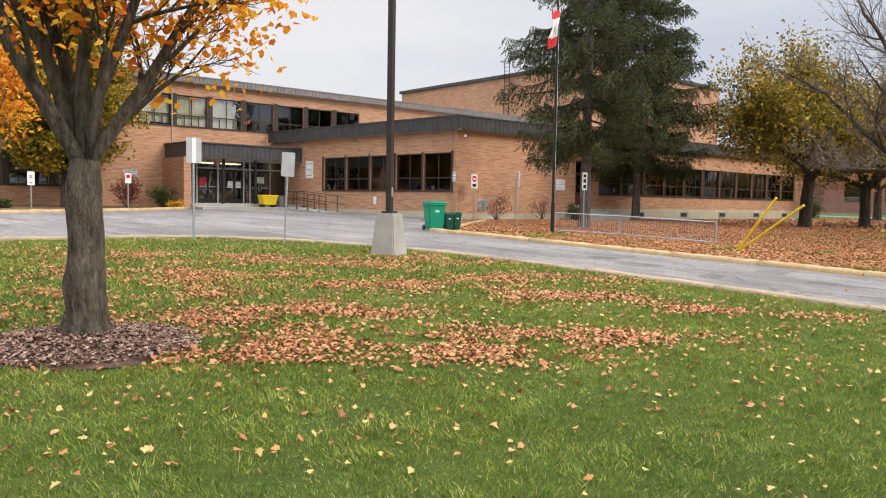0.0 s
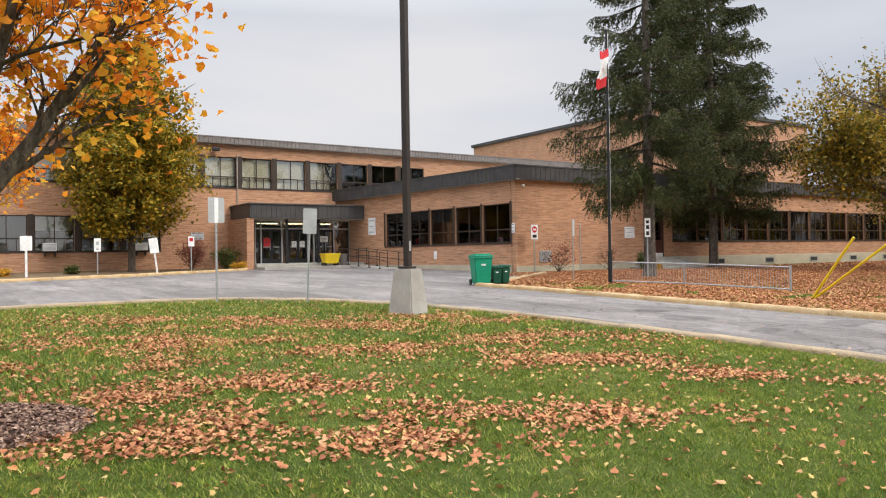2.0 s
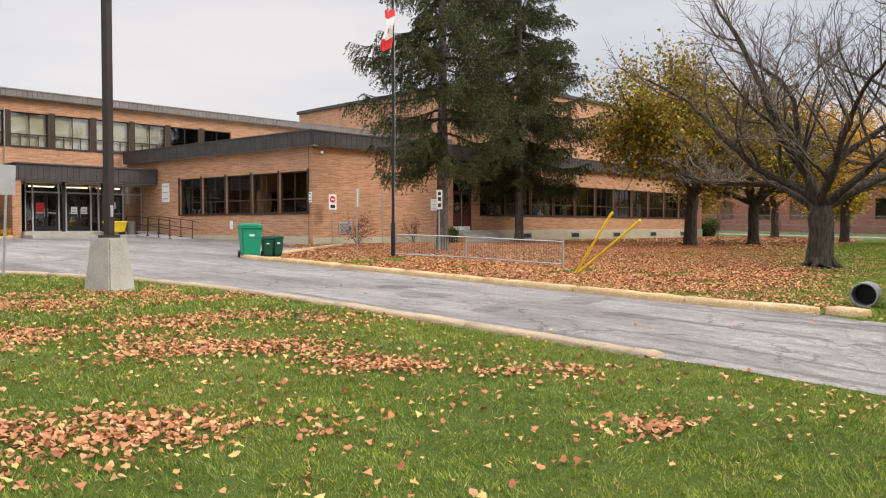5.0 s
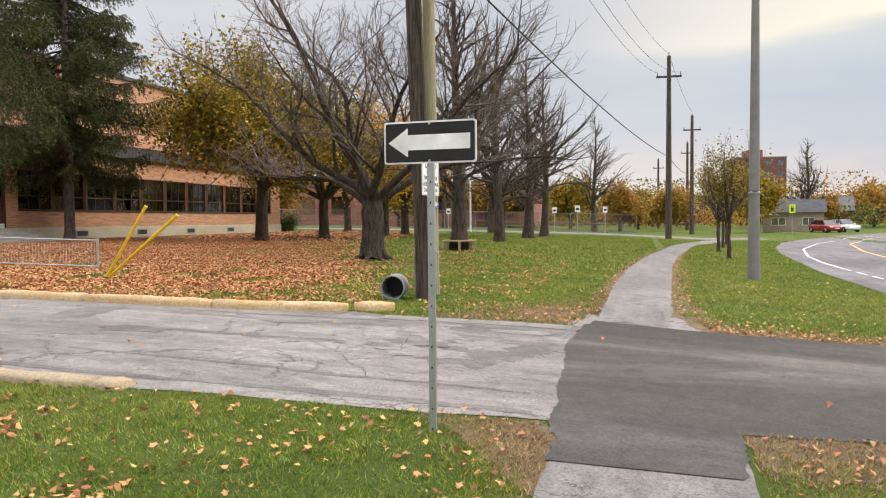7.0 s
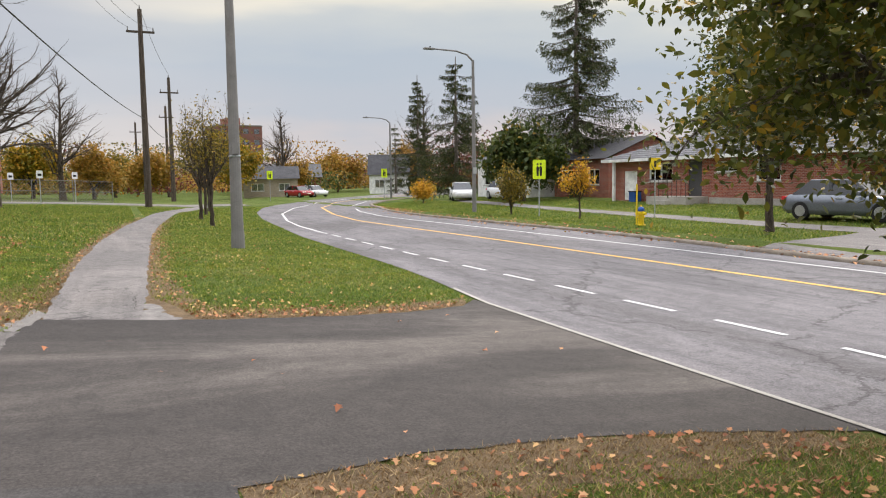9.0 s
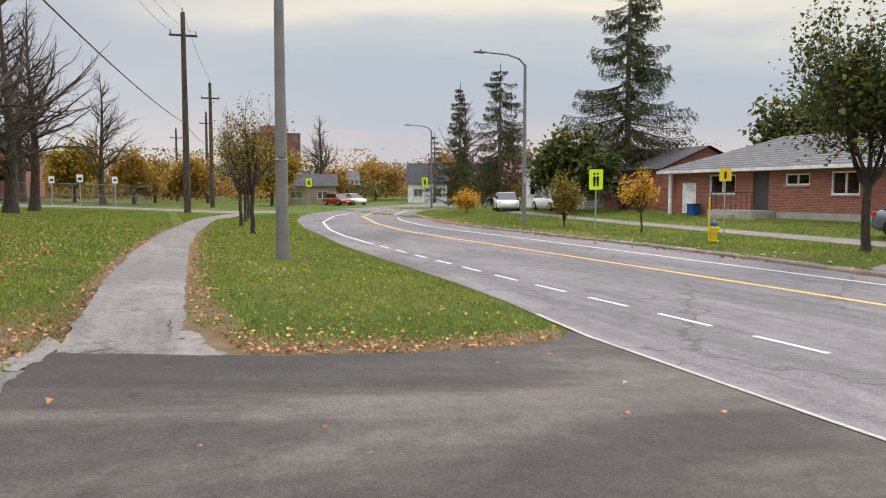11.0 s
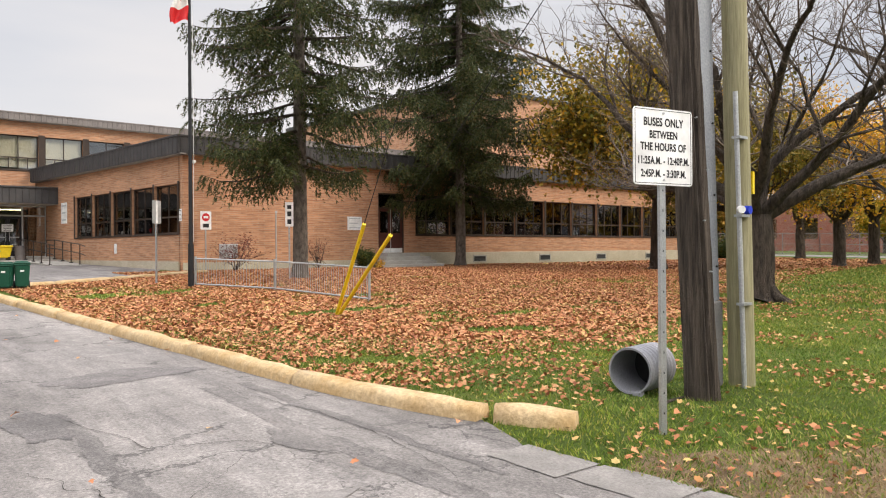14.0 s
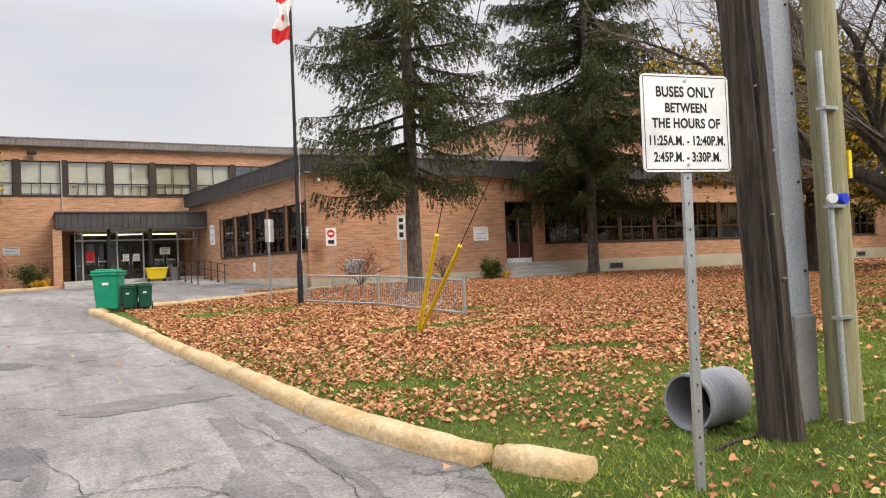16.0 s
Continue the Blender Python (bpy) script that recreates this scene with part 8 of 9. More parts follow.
def far_utility(x, y, h, label):
    e = thing("utility_pole", x, y, gz(x, y) - 0.1, 0, label, "utility pole")
    rod("pole", (0, 0, 0), (0, 0, h), 0.27, M_WOOD, e, 0.16, 12)
    part("crossarm", boxes((-0.07, -1.0, h - 1.75, 0.07, 1.0, h - 1.6)), M_WOOD, e)
    for dy in (-0.9, 0.9, 0.0):
        z = h - 1.6 if dy else h
        rod("insulator", (0, dy, z), (0, dy, z + 0.3), 0.05, M_GREYPOLE, e, 0.03, 8)


far_utility(66.0, -1.65, 15.0, "tall weathered wooden utility pole by the footpath")
far_utility(95.0, -5.2, 14.0, "distant wooden utility pole with crossarm")
far_utility(128.0, -6.5, 14.0, "distant wooden utility pole with crossarm")
far_utility(150.0, -2.5, 13.0, "distant wooden utility pole with crossarm")
wire("thick_cable", (14.25, 4.4, 6.6), (66.0, -1.65, 6.4), 0.5, 0.024, "thick black overhead cable")
wire("thin_cable", (13.9, 4.35, 10.2), (66.0, -0.75, 13.2), 1.2, 0.011, "thin black overhead cable")
wire("thin_cable", (15.6, 4.5, 11.6), (66.0, -2.55, 13.2), 2.0, 0.011, "thin black overhead cable")
wire("thin_cable", (15.5, 4.6, 12.95), (66.0, -1.65, 14.7), 1.2, 0.011, "thin black overhead cable")
wire("thick_cable", (66.0, -1.65, 6.4), (95.0, -5.2, 6.6), 0.5, 0.025, "thick black overhead cable")
wire("thin_cable", (66.0, -1.65, 14.7), (95.0, -5.2, 13.8), 0.5, 0.015, "thin black overhead cable")


def arm_lamp(x, y, h, label, reach=2.4):
    e = thing("street_lamp", x, y, gz(x, y) - 0.05, 0, label, "street lamp", "street lamps")
    rod("shaft", (0, 0, 0), (0, 0, h), 0.125, M_GREYPOLE, e, 0.075, 12)
    tubes("arm", [([(0, 0, h - 0.05), (0, 0.35, h + 0.28), (0, 1.0, h + 0.45), (0, reach, h + 0.5)], [0.06, 0.05, 0.045, 0.04], 8)], M_GREYPOLE, e)
    part("lamp_head", boxes((-0.13, reach - 0.1, h + 0.44, 0.13, reach + 0.5, h + 0.54), bevel=0.03), M_GREYPOLE, e)
    part("sensor", boxes((-0.03, reach + 0.1, h + 0.54, 0.03, reach + 0.16, h + 0.62)), M_BLACK, e)
    part("label_plate", boxes((-0.15, -0.1, 2.2, -0.13, 0.1, 2.55)), M_SIGNBACK, e)


arm_lamp(41.8, -17.9, 8.4, "grey curved-arm street lamp across the street")
arm_lamp(79.5, -26.0, 8.0, "distant grey curved-arm street lamp")
arm_lamp(112.0, -15.0, 7.5, "distant grey curved-arm street lamp")

M_LIME = mottled("fluorescent_lime_sheet", (0.62, 0.78, 0.02), (0.68, 0.85, 0.03), 3, 30, 0.5)


def crossing_sign(x, y, top, w, h, label, face, rz):
    e = sign_on_post(x, y, rz, top, w, h, face, label, name="crossing_sign", post=0.06)
    g = gz(x, y)
    z0 = top - h - g + 0.04
    for cx in (-0.12, 0.12):
        part("symbol", poly_plate([(w * cx - 0.04, z0 + h * 0.16), (w * cx + 0.05, z0 + h * 0.16), (w * cx + 0.07, z0 + h * 0.6), (w * cx, z0 + h * 0.7), (w * cx - 0.07, z0 + h * 0.6)], -0.0145, -0.0123), M_BLACK, e)
        bm = bmesh.new()
        bmesh.ops.create_cone(bm, cap_ends=True, segments=10, radius1=0.05, radius2=0.05, depth=0.0022, matrix=Matrix.Translation((w * cx, -0.0135, z0 + h * 0.78)) @ Matrix.Rotation(radians(90), 4, "X"))
        part("symbol", bm, M_BLACK, e)


crossing_sign(35.5, -18.4, 2.3, 0.62, 0.92, "lime yellow crossing sign on a steel post", M_LIME, -118)
crossing_sign(77.5, -24.6, 2.7, 0.6, 0.9, "lime yellow crossing sign in the distance", M_LIME, -108)
crossing_sign(86.0, -14.5, 2.7, 0.6, 0.9, "lime yellow crossing sign in the distance", M_LIME, -104)
sign_on_post(29.6, -20.6, -128, 2.2, 0.45, 0.5, M_YELLOW, "small orange-yellow sign by the bungalow lawn", [(-0.1, 0.2, 0.2, 0.55, M_BLACK)])


def hydrant():
    x, y = 26.5, -17.5
    e = thing("fire_hydrant", x, y, gz(x, y), 20, "yellow fire hydrant with blue bonnet and marker", "hydrant")
    rod("foot", (0, 0, -0.02), (0, 0, 0.06), 0.17, M_YELLOW, e, 0.17, 16)
    rod("barrel", (0, 0, 0.06), (0, 0, 0.58), 0.115, M_YELLOW, e, 0.11, 16)
    rod("collar", (0, 0, 0.3), (0, 0, 0.36), 0.15, M_YELLOW, e, 0.15, 16)
    bm = bmesh.new()
    bmesh.ops.create_uvsphere(bm, u_segments=16, v_segments=8, radius=0.125, matrix=Matrix.Translation((0, 0, 0.6)))
    part("bonnet", bm, mottled("blue_paint", (0.02, 0.08, 0.35), (0.03, 0.1, 0.4), 3, 40, 0.5), e, smooth=True)
    rod("nut", (0, 0, 0.72), (0, 0, 0.78), 0.03, M_YELLOW, e, n=5)
    for a in (0, 90, 180):
        c, s = math.cos(radians(a)), math.sin(radians(a))
        rod("outlet", (0.1 * c, 0.1 * s, 0.46), (0.21 * c, 0.21 * s, 0.46), 0.06, M_YELLOW, e, n=12)
    rod("marker_rod", (0.12, 0.1, 0.05), (0.12, 0.1, 1.55), 0.03, M_YELLOW, e, n=6)


hydrant()


def tree_bench(x, y):
    """Six plank seats round a trunk."""
    e = thing("tree_bench", x, y, gz(x, y), 15, "pale wooden bench built round a bare tree", "bench")
    m = mottled("pale_bench_wood", (0.36, 0.25, 0.16), (0.46, 0.34, 0.23), 2, 40, 0.8, squash=(0.3, 1, 1))
    for k in range(6):
        a0, a1 = radians(60 * k), radians(60 * (k + 1))
        for r0, r1 in ((0.52, 0.68), (0.70, 0.86)):
            pts = [(r0 * math.cos(a0), r0 * math.sin(a0)), (r1 * math.cos(a0), r1 * math.sin(a0)), (r1 * math.cos(a1), r1 * math.sin(a1)), (r0 * math.cos(a1), r0 * math.sin(a1))]
            bm = bmesh.new()
            lo = [bm.verts.new((p[0], p[1], 0.40)) for p in pts]
            hi = [bm.verts.new((p[0], p[1], 0.445)) for p in pts]
            bm.faces.new(lo[::-1]); bm.faces.new(hi)
            for q in range(4):
                bm.faces.new((lo[q], lo[(q + 1) % 4], hi[(q + 1) % 4], hi[q]))
            part("seat_plank", bm, m, e)
        for r in (0.56, 0.8):
            part("leg", boxes((r * math.cos(a0) - 0.045, r * math.sin(a0) - 0.045, -0.02, r * math.cos(a0) + 0.045, r * math.sin(a0) + 0.045, 0.399)), m, e)


tree_bench(33.2, 8.1)

# ---- houses across the street ----
M_SHINGLE = mottled("grey_roof_shingles", (0.085, 0.085, 0.09), (0.14, 0.14, 0.145), 1.2, 14, 0.8, 0.0, 0.9, 0.04, squash=(0.6, 0.6, 4.0))
M_DKSHINGLE = mottled("dark_roof_shingles", (0.035, 0.035, 0.04), (0.06, 0.06, 0.065), 1.2, 14, 0.8, 0.0, 0.8, 0.03)


def house_walls(e, x0, y0, x1, y1, z0, z1, mat, front):
    """Four walls under one house; front openings on the y1 side (towards the street), as (x0, x1, z0, z1)."""
    t = 0.25
    wall("wall", x1, y1, -1, 0, x1 - x0, z0, z1, t, [(x1 - b, x1 - a, c, d) for a, b, c, d in front], mat, "", e)
    wall("wall", x0, y1 - t - 0.003, 0, -1, y1 - y0 - t - 0.003, z0, z1, t, [], mat, "", e)
    wall("wall", x0 + t + 0.003, y0, 1, 0, x1 - x0 - t - 0.003, z0, z1, t, [], mat, "", e)
    wall("wall", x1, y0 + t + 0.003, 0, 1, y1 - y0 - 2 * t - 0.006, z0, z1, t, [], mat, "", e)


def hip_roof(e, x0, y0, x1, y1, z, rise, over, mat, inset):
    o = over
    V = [(x0 - o, y0 - o, z), (x1 + o, y0 - o, z), (x1 + o, y1 + o, z), (x0 - o, y1 + o, z)]
    V += [(a, b, z - 0.16) for a, b, c in V[:4]]
    ym = (y0 + y1) / 2
    V += [(x0 + inset, ym, z + rise), (x1 - inset, ym, z + rise)]
    F = [(0, 1, 9, 8), (1, 2, 9), (2, 3, 8, 9), (3, 0, 8)]
    link_mesh("roof", V, F, mat, e)
    V2 = V[:8]
    link_mesh("eave_board", V2, [(0, 4, 5, 1), (1, 5, 6, 2), (2, 6, 7, 3), (3, 7, 4, 0), (4, 7, 6, 5)], M_WHITE, e)


def house_window(e, xa, xb, z0, z1, y, frame_mat, cols=2):
    w = part("window", boxes((xa, y - 0.16, z0, xa + 0.07, y - 0.04, z1), (xb - 0.07, y - 0.16, z0, xb, y - 0.04, z1), (xa + 0.07, y - 0.16, z1 - 0.07, xb - 0.07, y - 0.04, z1), (xa + 0.07, y - 0.16, z0, xb - 0.07, y - 0.04, z0 + 0.07)), frame_mat, e)
    part("sill", boxes((xa - 0.06, y - 0.06, z0 - 0.07, xb + 0.06, y + 0.06, z0)), M_CONC, w)
    for k in range(1, cols):
        c = xa + (xb - xa) * k / cols
        part("mullion", boxes((c - 0.03, y - 0.15, z0 + 0.07, c + 0.03, y - 0.05, z1 - 0.07)), frame_mat, w)
    g = part("pane", boxes((xa + 0.07, y - 0.11, z0 + 0.07, xb - 0.07, y - 0.10, z1 - 0.07)), M_GLASS, w)
    g.visible_shadow = False
    part("curtain", boxes((xa + 0.08, y - 0.3, z0 + 0.05, xb - 0.08, y - 0.28, z1 - 0.05)), M_ROOM, w)


def bungalow():
    x0, x1, y0, y1, z = 26.9, 43.2, -37.5, -28.2, -0.05
    e = thing("bungalow", 0, 0, 0, 0, "red brick bungalow with grey hipped roof", "house")
    wins = [(37.66, 39.7, 1.15, 2.2, 2), (32.77, 34.27, 1.6, 2.15, 2), (30.05, 31.57, 1.15, 2.2, 2)]
    door, shed = (35.3, 36.4, 0.35, 2.3), (40.8, 42.1, 0.05, 1.8)
    house_walls(e, x0, y0, x1, y1, z, 2.45, M_REDBRICK, [w[:4] for w in wins] + [door, shed])
    hip_roof(e, x0, y0, x1, y1, 2.5, 1.9, 0.55, M_SHINGLE, 4.2)
    rowsV, rowsF = [], []
    for k in range(14):
        f = (k + 0.5) / 14.5
        k0 = len(rowsV)
        xa, xb = x0 - 0.55 + (4.75) * f, x1 + 0.55 - (4.75) * f
        yy, zz = y1 + 0.55 - (y1 - y0 + 1.1) / 2 * f, 2.5 + 1.9 * f
        rowsV += [(xa, yy, zz + 0.004), (xb, yy, zz + 0.004), (xb, yy, zz + 0.035), (xa, yy, zz + 0.035), (xa + 0.1, yy - 0.14, zz + 0.058), (xb - 0.1, yy - 0.14, zz + 0.058)]
        rowsF += [(k0, k0 + 1, k0 + 2, k0 + 3), (k0 + 3, k0 + 2, k0 + 5, k0 + 4)]
    link_mesh("shingle_course", rowsV, rowsF, mottled("pale_shingle_edge", (0.20, 0.20, 0.21), (0.30, 0.30, 0.31), 3, 30), e)["kind"] = "stuff"
    for a, b, c, d, n in wins:
        house_window(e, a, b, c, d, y1, M_WHITE, n)
    part("door", boxes((35.3, y1 - 0.16, 0.35, 36.4, y1 - 0.1, 2.3)), M_DARK, e)
    part("garage_door", boxes((40.8, y1 - 0.14, 0.05, 42.1, y1 - 0.08, 1.8), *[(40.85, y1 - 0.075, 0.15 + 0.28 * k, 42.05, y1 - 0.07, 0.35 + 0.28 * k) for k in range(6)]), M_WHITE, e)
    part("porch", boxes((34.8, y1 + 0.01, -0.1, 38.0, y1 + 1.5, 0.35), (36.0, y1 + 1.51, -0.1, 37.4, y1 + 1.85, 0.15)), M_CONC, e)
    for k in range(9):
        rod("baluster", (34.9 + 0.36 * k, y1 + 1.42, 0.35), (34.9 + 0.36 * k, y1 + 1.42, 1.25), 0.018, M_WFRAME, e, n=6)
    rod("handrail", (34.85, y1 + 1.42, 1.25), (37.85, y1 + 1.42, 1.25), 0.03, M_WFRAME, e, n=8)
    part("foundation", boxes((x0 - 0.03, y1 + 0.005, -0.3, 34.7, y1 + 0.06, 0.3)), M_CONC, e)
    part("carport_post", boxes((42.6, y1 + 0.25, -0.1, 42.75, y1 + 0.4, 2.34)), M_WHITE, e)
    b = thing("blue_bin", 40.4, y1 + 0.45, gz(40, y1 + 0.45), 0, "blue recycling bin beside the bungalow", "bin")
    part("body", boxes((-0.28, -0.25, 0, 0.28, 0.25, 0.6), bevel=0.03), mottled("blue_bin_plastic", (0.01, 0.06, 0.22), (0.02, 0.08, 0.28), 3, 30, 0.5), b)
    part("rim", boxes((-0.32, -0.29, 0.6, 0.32, 0.29, 0.66), bevel=0.015), M_BLACK, b)


bungalow()


def tan_house():
    x0, x1, y0, y1, z = 12.0, 25.6, -39.0, -29.6, -0.05
    e = thing("tan_house", 0, 0, 0, 0, "tan brick house with a dark hipped roof", "house")
    wins = [(23.4, 25.0, 1.35, 2.6, 2), (16.0, 18.0, 1.2, 2.5, 2)]
    house_walls(e, x0, y0, x1, y1, z, 3.0, M_TANBRICK, [w[:4] for w in wins])
    hip_roof(e, x0, y0, x1, y1, 3.05, 2.6, 0.5, M_DKSHINGLE, 4.0)
    for a, b, c, d, n in wins:
        house_window(e, a, b, c, d, y1, M_WHITE, n)


tan_house()


def gable_house(x, y, w, d, h, rise, rz, wall_mat, roof_mat, label, storeys=1):
    e = thing("far_house", x, y, gz(x, y) - 0.1, rz, label, "house")
    house_walls(e, -w / 2, -d / 2, w / 2, d / 2, 0, h, wall_mat, [(-w * 0.35, -w * 0.15, h * 0.35, h * 0.75), (w * 0.12, w * 0.36, h * 0.35, h * 0.75)])
    V = [(-w / 2 - 0.3, -d / 2 - 0.4, h), (w / 2 + 0.3, -d / 2 - 0.4, h), (w / 2 + 0.3, d / 2 + 0.4, h), (-w / 2 - 0.3, d / 2 + 0.4, h), (-w / 2 - 0.3, 0, h + rise), (w / 2 + 0.3, 0, h + rise)]
    link_mesh("roof", V, [(0, 1, 5, 4), (2, 3, 4, 5), (0, 3, 2, 1)], roof_mat, e)
    for sx, face in ((-1, (0, 2, 1)), (1, (0, 1, 2))):
        link_mesh("gable", [(sx * w / 2, -d / 2, h), (sx * w / 2, d / 2, h), (sx * w / 2, 0, h + rise * 0.96)], [face], wall_mat, e)
    for a, b in ((-w * 0.35, -w * 0.15), (w * 0.12, w * 0.36)):
        house_window(e, a, b, h * 0.35, h * 0.75, d / 2, M_WHITE, 2)
    return e


gable_house(118.0, -39.0, 6, 7, 3.0, 3.2, 70, M_WHITE, M_DKSHINGLE, "small white house with a steep dark roof")
gable_house(108.0, -18.5, 7, 7, 2.5, 1.7, 80, M_TANBRICK, M_DKSHINGLE, "low tan house in the distance")
gable_house(128.0, -25.0, 10, 8, 2.8, 2.2, 80, M_REDBRICK, M_SHINGLE, "low red brick house in the distance")
gable_house(60.0, -33.0, 9, 8, 3.2, 2.2, 0, M_WHITE, M_SHINGLE, "pale house among trees across the street")
gable_house(50.5, -34.0, 7, 7, 2.8, 1.6, 0, M_REDBRICK, M_DKSHINGLE, "brown brick house among trees across the street")


def block_building(name, x, y, w, d, h, rz, mat, rows, cols, label):
    """A plain building with a grid of recessed windows on two sides."""
    e = thing(name, x, y, gz(x, y) - 0.1, rz, label, "building")
    pw, ph = w / cols, h / rows
    ops = [(pw * (c + 0.25), pw * (c + 0.75), ph * (r + 0.3), ph * (r + 0.75)) for r in range(rows) for c in range(cols)]
    wall("wall", -w / 2, -d / 2, 1, 0, w, 0, h, 0.3, ops, mat, "", e)
    wall("wall", -w / 2, d / 2, 0, -1, d - 0.303, 0, h, 0.3, [(pw * (c + 0.25), pw * (c + 0.75), ph * (r + 0.3), ph * (r + 0.75)) for r in range(rows) for c in range(int(d / pw))], mat, "", e)
    wall("wall", w / 2, -d / 2 + 0.303, 0, 1, d - 0.303, 0, h, 0.3, [], mat, "", e)
    wall("wall", w / 2 - 0.303, d / 2, -1, 0, w - 0.606, 0, h, 0.3, [], mat, "", e)
    part("roof", boxes((-w / 2 - 0.1, -d / 2 - 0.1, h, w / 2 + 0.1, d / 2 + 0.1, h + 0.35)), M_FASCIA2, e)
    # Solid block added inside; its dark colour stands for unlit rooms.
    part("dark_infill", boxes((-w / 2 + 0.6, -d / 2 + 0.6, 0, w / 2 - 0.6, d / 2 - 0.6, h - 0.1)), M_DARK, e)
    for a, b, c, f in ops:
        g = part("pane", boxes((-w / 2 + a, -d / 2 + 0.12, c, -w / 2 + b, -d / 2 + 0.13, f)), M_GLASS, e)
        g.visible_shadow = False
    return e


tower = block_building("apartment_tower", 235.0, -31.0, 13, 12, 18.5, -80, mottled("dark_red_brick_far", (0.16, 0.075, 0.06), (0.22, 0.10, 0.08), 0.5, 10), 6, 4, "dark red brick apartment tower far away")
part("penthouse", boxes((-3, -3, 18.85, 1, 3, 21)), M_REDBRICK, tower)
block_building("brick_block", 106.0, 36.0, 44, 14, 5.5, -90, M_REDBRICK, 1, 9, "low red brick school building beyond the side street")


def chain_fence(p0, p1, h, step, label):
    e = thing("chain_fence", p0[0], p0[1], gz(*p0), 0, label, "fence")
    o = np.array([p0[0], p0[1], gz(*p0)])
    L = math.hypot(p1[0] - p0[0], p1[1] - p0[1])
    n = int(L / step)
    P = []
    for k in range(n + 1):
        x, y = p0[0] + (p1[0] - p0[0]) * k / n, p0[1] + (p1[1] - p0[1]) * k / n
        P.append(np.array([x, y, gz(x, y)]) - o)
        rod("fence_post", P[-1], P[-1] + np.array([0, 0, h + 0.05]), 0.035, M_GREYPOLE, e, n=6)
    for z in (h, h * 0.5, 0.08):
        tubes("rail", [([q + np.array([0, 0, z]) for q in P], [0.025] * len(P), 5)], M_GREYPOLE, e)
    paths = []
    for a, b in zip(P[:-1], P[1:]):
        for k in range(12):
            f = k / 12
            q = a + (b - a) * f
            for sgn in (1, -1):
                f2 = min(max(f + sgn * h / np.linalg.norm(b - a), 0), 1)
                zz = h * min(1, abs(f2 - f) * np.linalg.norm(b - a) / h)
                paths.append(([q, a + (b - a) * f2 + np.array([0, 0, zz])], [0.012, 0.012], 3))
    m = tubes("mesh", paths, M_GREYPOLE, e)
    m["kind"] = "stuff"


chain_fence((79.0, 1.0), (77.0, 30.0), 1.9, 3.0, "tall grey chain-link fence beyond the side street")
chain_fence((77.0, 30.0), (70.0, 60.0), 1.9, 3.0, "tall grey chain-link fence beyond the side street")
for sx, sy in ((78.3, 4.0), (78.3, 9.0), (78.2, 14.5), (69.6, 6.0), (78.0, 20.0)):
    sign_on_post(sx, sy, -80, 2.6, 0.45, 0.6, M_WHITE, "white sign beside the side street", [(-0.3, 0.3, 0.6, 0.3, M_BLACK)], post=0.07)
wl2 = thing("white_pole", 68.5, 15.5, gz(68.5, 15.5), 0, "thin white lamp pole by the side street", "pole")
rod("shaft", (0, 0, -0.05), (0, 0, 7.0), 0.09, M_WHITE, wl2, 0.06, 8)
rod("head", (0, -0.1, 7.0), (0, 0.7, 7.1), 0.07, M_WHITE, wl2, 0.07, 8)

# ---- vehicles ----
M_TYRE = mottled("black_tyre", (0.012, 0.012, 0.012), (0.025, 0.025, 0.025), 3, 60, 0.8)
M_CARGLASS = mottled("dark_car_glass", (0.01, 0.012, 0.014), (0.02, 0.022, 0.025), 2, 10, 0.05, 0, 0.0, 0.001, spec=0.8)


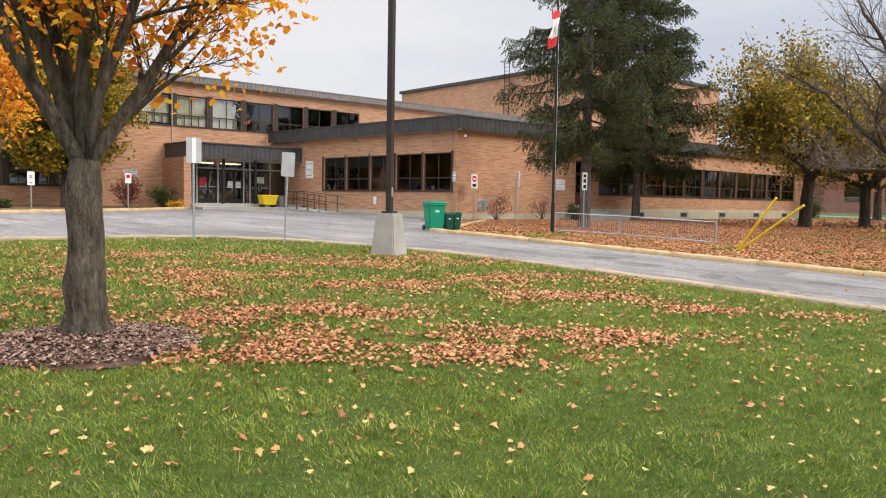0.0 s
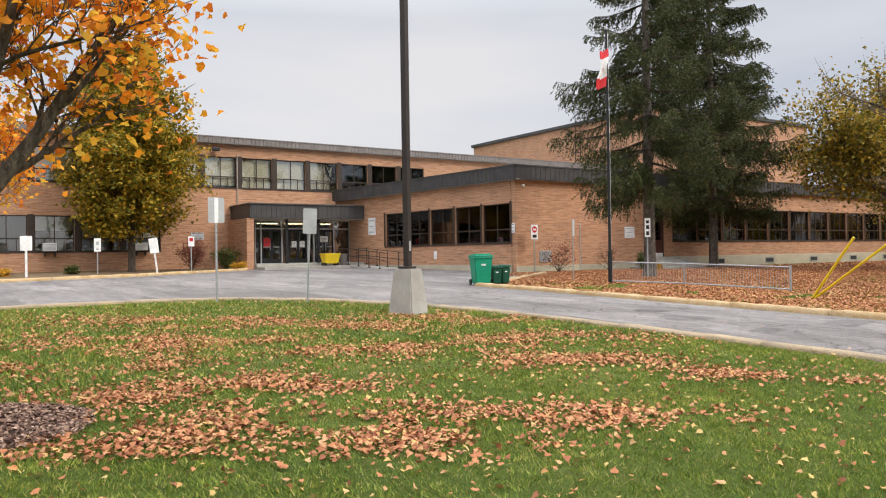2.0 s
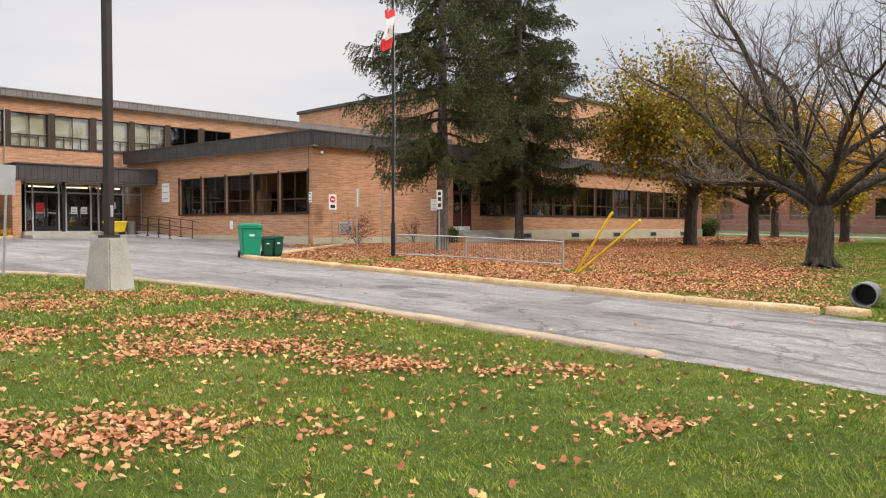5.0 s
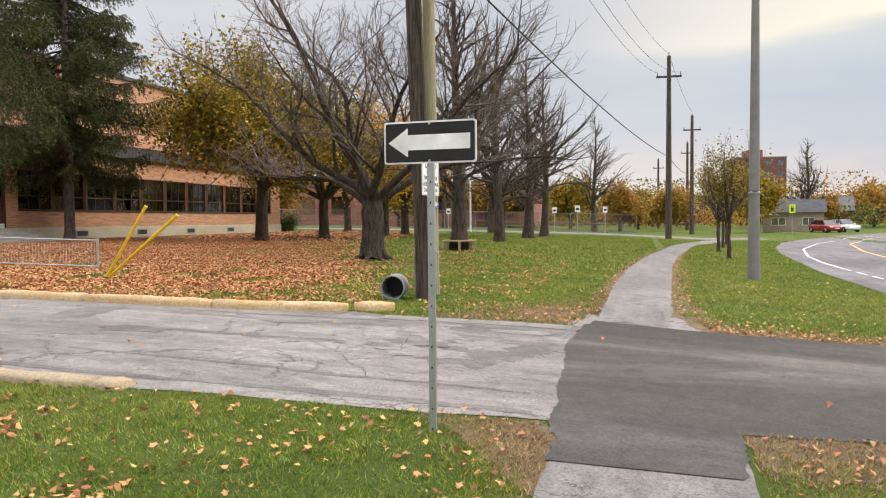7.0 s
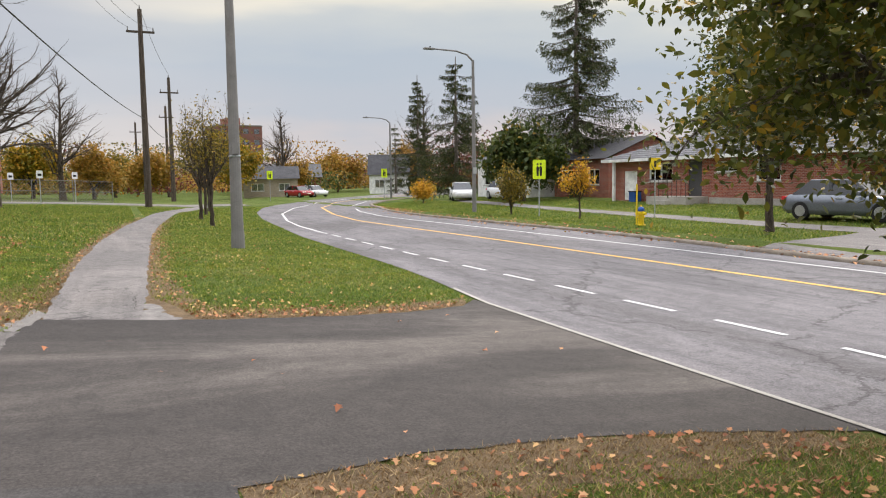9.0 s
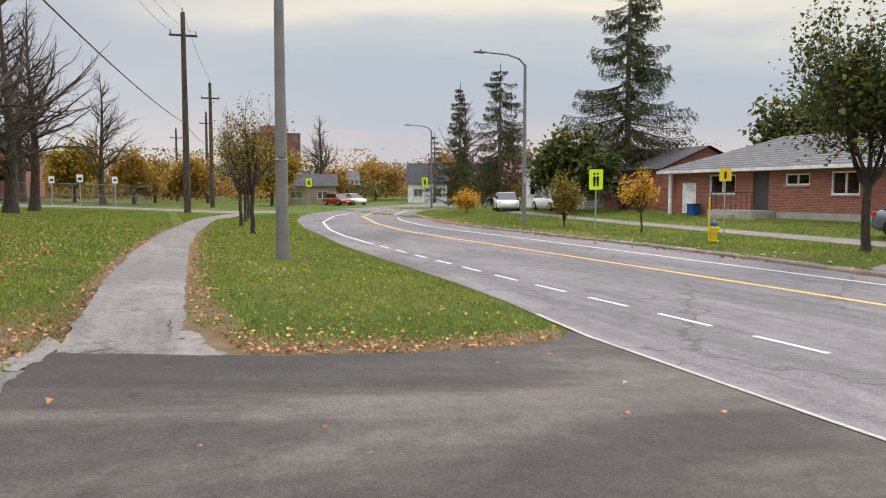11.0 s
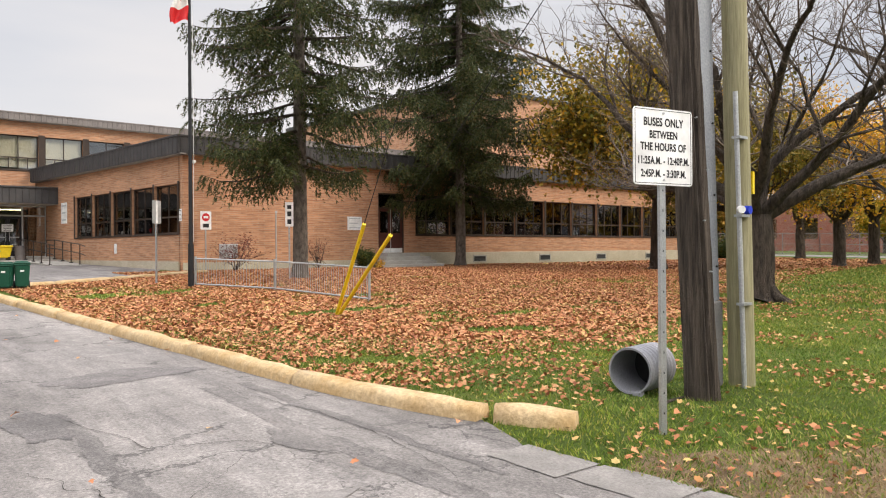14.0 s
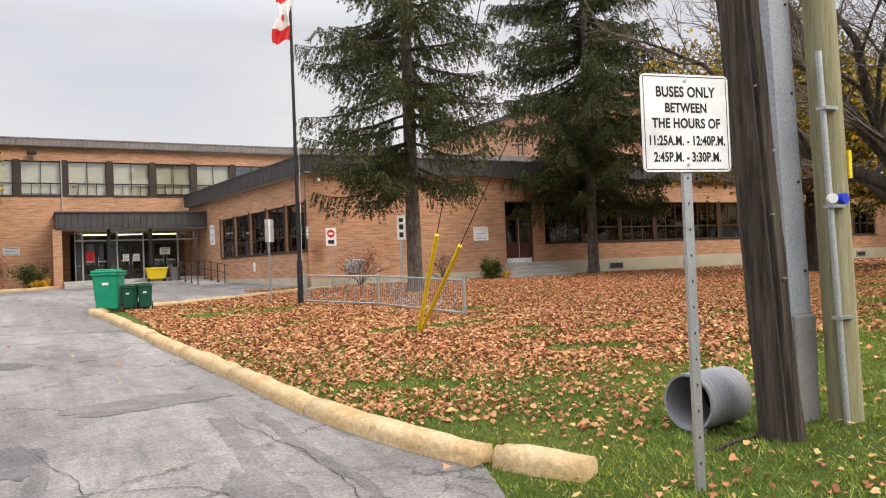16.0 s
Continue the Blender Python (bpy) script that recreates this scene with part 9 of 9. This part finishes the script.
def car(x, y, rz, paint, label, L=4.55, W=1.78, H=1.43):
    """A saloon: lofted body, glass, four wheels with rims, lights."""
    e = thing("car", x, y, gz(x, y) + 0.02, rz, label, "car")
    xs = [-0.5, -0.49, -0.44, -0.36, -0.25, -0.12, 0.0, 0.1, 0.2, 0.3, 0.4, 0.46, 0.495, 0.5]
    belt = [0.62, 0.70, 0.90, 0.92, 0.92, 0.91, 0.90, 0.89, 0.88, 0.84, 0.79, 0.73, 0.62, 0.52]
    low = [0.42, 0.30, 0.22, 0.20, 0.19, 0.19, 0.19, 0.19, 0.19, 0.20, 0.22, 0.25, 0.30, 0.42]
    half = [0.34, 0.40, 0.455, 0.48, 0.495, 0.5, 0.5, 0.5, 0.5, 0.495, 0.48, 0.45, 0.40, 0.34]
    bm = bmesh.new()
    rows = []
    for a, b, c, h in zip(xs, belt, low, half):
        h *= W
        rows.append([bm.verts.new((a * L, s * q * h, c + (b - c) * t)) for s, q, t in ((-1, 0.92, 0), (-1, 1.0, 0.25), (-1, 1.0, 0.6), (-1, 0.95, 0.92), (-1, 0.82, 1.0), (1, 0.82, 1.0), (1, 0.95, 0.92), (1, 1.0, 0.6), (1, 1.0, 0.25), (1, 0.92, 0))])
    for a, b in zip(rows[:-1], rows[1:]):
        for k in range(10):
            bm.faces.new((a[k], a[(k + 1) % 10], b[(k + 1) % 10], b[k]))
    bm.faces.new(rows[0]); bm.faces.new(rows[-1][::-1])
    bmesh.ops.recalc_face_normals(bm, faces=bm.faces)
    part("body", bm, paint, e, smooth=True)
    cab = [(-0.40, 0.90, 0.0), (-0.27, 0.90, 0.93), (-0.14, 0.90, 1.0), (0.02, 0.90, 1.0), (0.10, 0.89, 0.93), (0.25, 0.86, 0.0)]

    def cabin(nm, mat, grow_by, upto):
        q = bmesh.new()
        rr = []
        for a, b, t in cab:
            top = b + (H - b) * t * upto
            hw = W * (0.43 - 0.09 * t) + grow_by
            rr.append([q.verts.new((a * L, -W * 0.43 - grow_by, b - 0.01)), q.verts.new((a * L, -hw, top)), q.verts.new((a * L, hw, top)), q.verts.new((a * L, W * 0.43 + grow_by, b - 0.01))])
        for a, b in zip(rr[:-1], rr[1:]):
            for k in range(4):
                q.faces.new((a[k], a[(k + 1) % 4], b[(k + 1) % 4], b[k]))
        bmesh.ops.recalc_face_normals(q, faces=q.faces)
        part(nm, q, mat, e)

    cabin("windows", M_CARGLASS, 0.0, 0.985)
    q = bmesh.new()
    add_box(q, -0.27 * L, -W * 0.345, H - 0.06, 0.10 * L, W * 0.345, H, bevel=0.03)
    part("roof", q, paint, e)
    for sy in (-1, 1):
        for nm, xa, xb, ya, yb in (("pillar", -0.095 * L, -0.075 * L, 0, 0),):
            part(nm, boxes((xa, sy * W * 0.36 - 0.07, 0.88, xb, sy * W * 0.36 + 0.07, H - 0.03)), paint, e)
    for wx in (-0.31 * L, 0.32 * L):
        for sy in (-1, 1):
            y0, y1 = sy * (W / 2 - 0.2), sy * (W / 2 + 0.005)
            w = rod("wheel", (wx, y0, 0.32), (wx, y1, 0.32), 0.32, M_TYRE, e, n=22)
            rod("rim", (wx, y1 - sy * 0.02, 0.32), (wx, y1 + sy * 0.012, 0.32), 0.2, M_STEEL, w, n=14)
    for sy in (-1, 1):
        part("headlight", boxes((0.455 * L, sy * 0.62 - 0.17, 0.6, 0.488 * L, sy * 0.62 + 0.17, 0.72), bevel=0.02), M_WHITE, e)
        part("tail_light", boxes((-0.492 * L, sy * 0.62 - 0.16, 0.68, -0.46 * L, sy * 0.62 + 0.16, 0.84), bevel=0.02), M_RED, e)
        part("mirror", boxes((0.14 * L, sy * (W / 2 + 0.09) - 0.09, 0.9, 0.18 * L, sy * (W / 2 + 0.09) + 0.09, 1.02), bevel=0.02), paint, e)
        part("door_handle", boxes((-0.02 * L, sy * (W / 2 + 0.002) - 0.012, 0.76, 0.03 * L, sy * (W / 2 + 0.002) + 0.012, 0.79)), M_STEEL, e)
    part("number_plate", boxes((0.5 * L - 0.01, -0.25, 0.42, 0.5 * L + 0.012, 0.25, 0.53)), M_WHITE, e)
    return e


P_GREY = mottled("blue_grey_car_paint", (0.16, 0.18, 0.21), (0.18, 0.20, 0.23), 2, 30, 0.25, 0.4, 0.0, 0.001, spec=0.6)
P_WHITE = mottled("white_car_paint", (0.70, 0.70, 0.70), (0.76, 0.76, 0.76), 2, 30, 0.25, 0, 0.0, 0.001, spec=0.6)
P_RED = mottled("red_car_paint", (0.28, 0.02, 0.025), (0.33, 0.025, 0.03), 2, 30, 0.25, 0, 0.0, 0.001, spec=0.6)
car(22.3, -23.3, 188, P_GREY, "blue-grey saloon parked on a pale driveway")
car(59.0, -24.9, 160, P_WHITE, "white saloon parked across the street")
car(54.6, -26.6, 175, P_WHITE, "white car parked beside a house")
car(97.0, -20.0, 200, P_RED, "red car parked in the distance")
car(99.5, -22.4, 200, P_WHITE, "pale car parked behind the red one")


def treeline():
    """Distant woods: a belt of many crowns, each a loose clump of leaf sprays."""
    rng = np.random.RandomState(9)
    for nm, mat, n, lab in (("far_woods_green", M_GREENLEAF, 70, "dark green distant woods"), ("far_woods_gold", M_GOLD, 50, "golden distant woods"), ("far_woods_olive", M_OLIVE, 100, "olive brown distant woods"), ("far_woods_russet", M_REDTWIG, 90, "russet distant woods")):
        P = []
        for k in range(n):
            a, r = rng.uniform(radians(-72), radians(60)), rng.uniform(125, 190)
            x, y = r * math.cos(a), r * math.sin(a)
            if x < 80 and y > 30:
                continue
            h = rng.uniform(3.0, 10.0)
            c = np.clip(rng.normal(0, 1, (900, 3)), -1.7, 1.7) * np.array([3.2, 3.2, h * 0.28]) + np.array([x, y, h * 0.46])
            P.append(c[c[:, 2] > 0.1])
        tagged(scatter(nm, np.concatenate(P), 0.42, mat, rng, "quad", 0.9), lab, "woods", kind="stuff")


treeline()
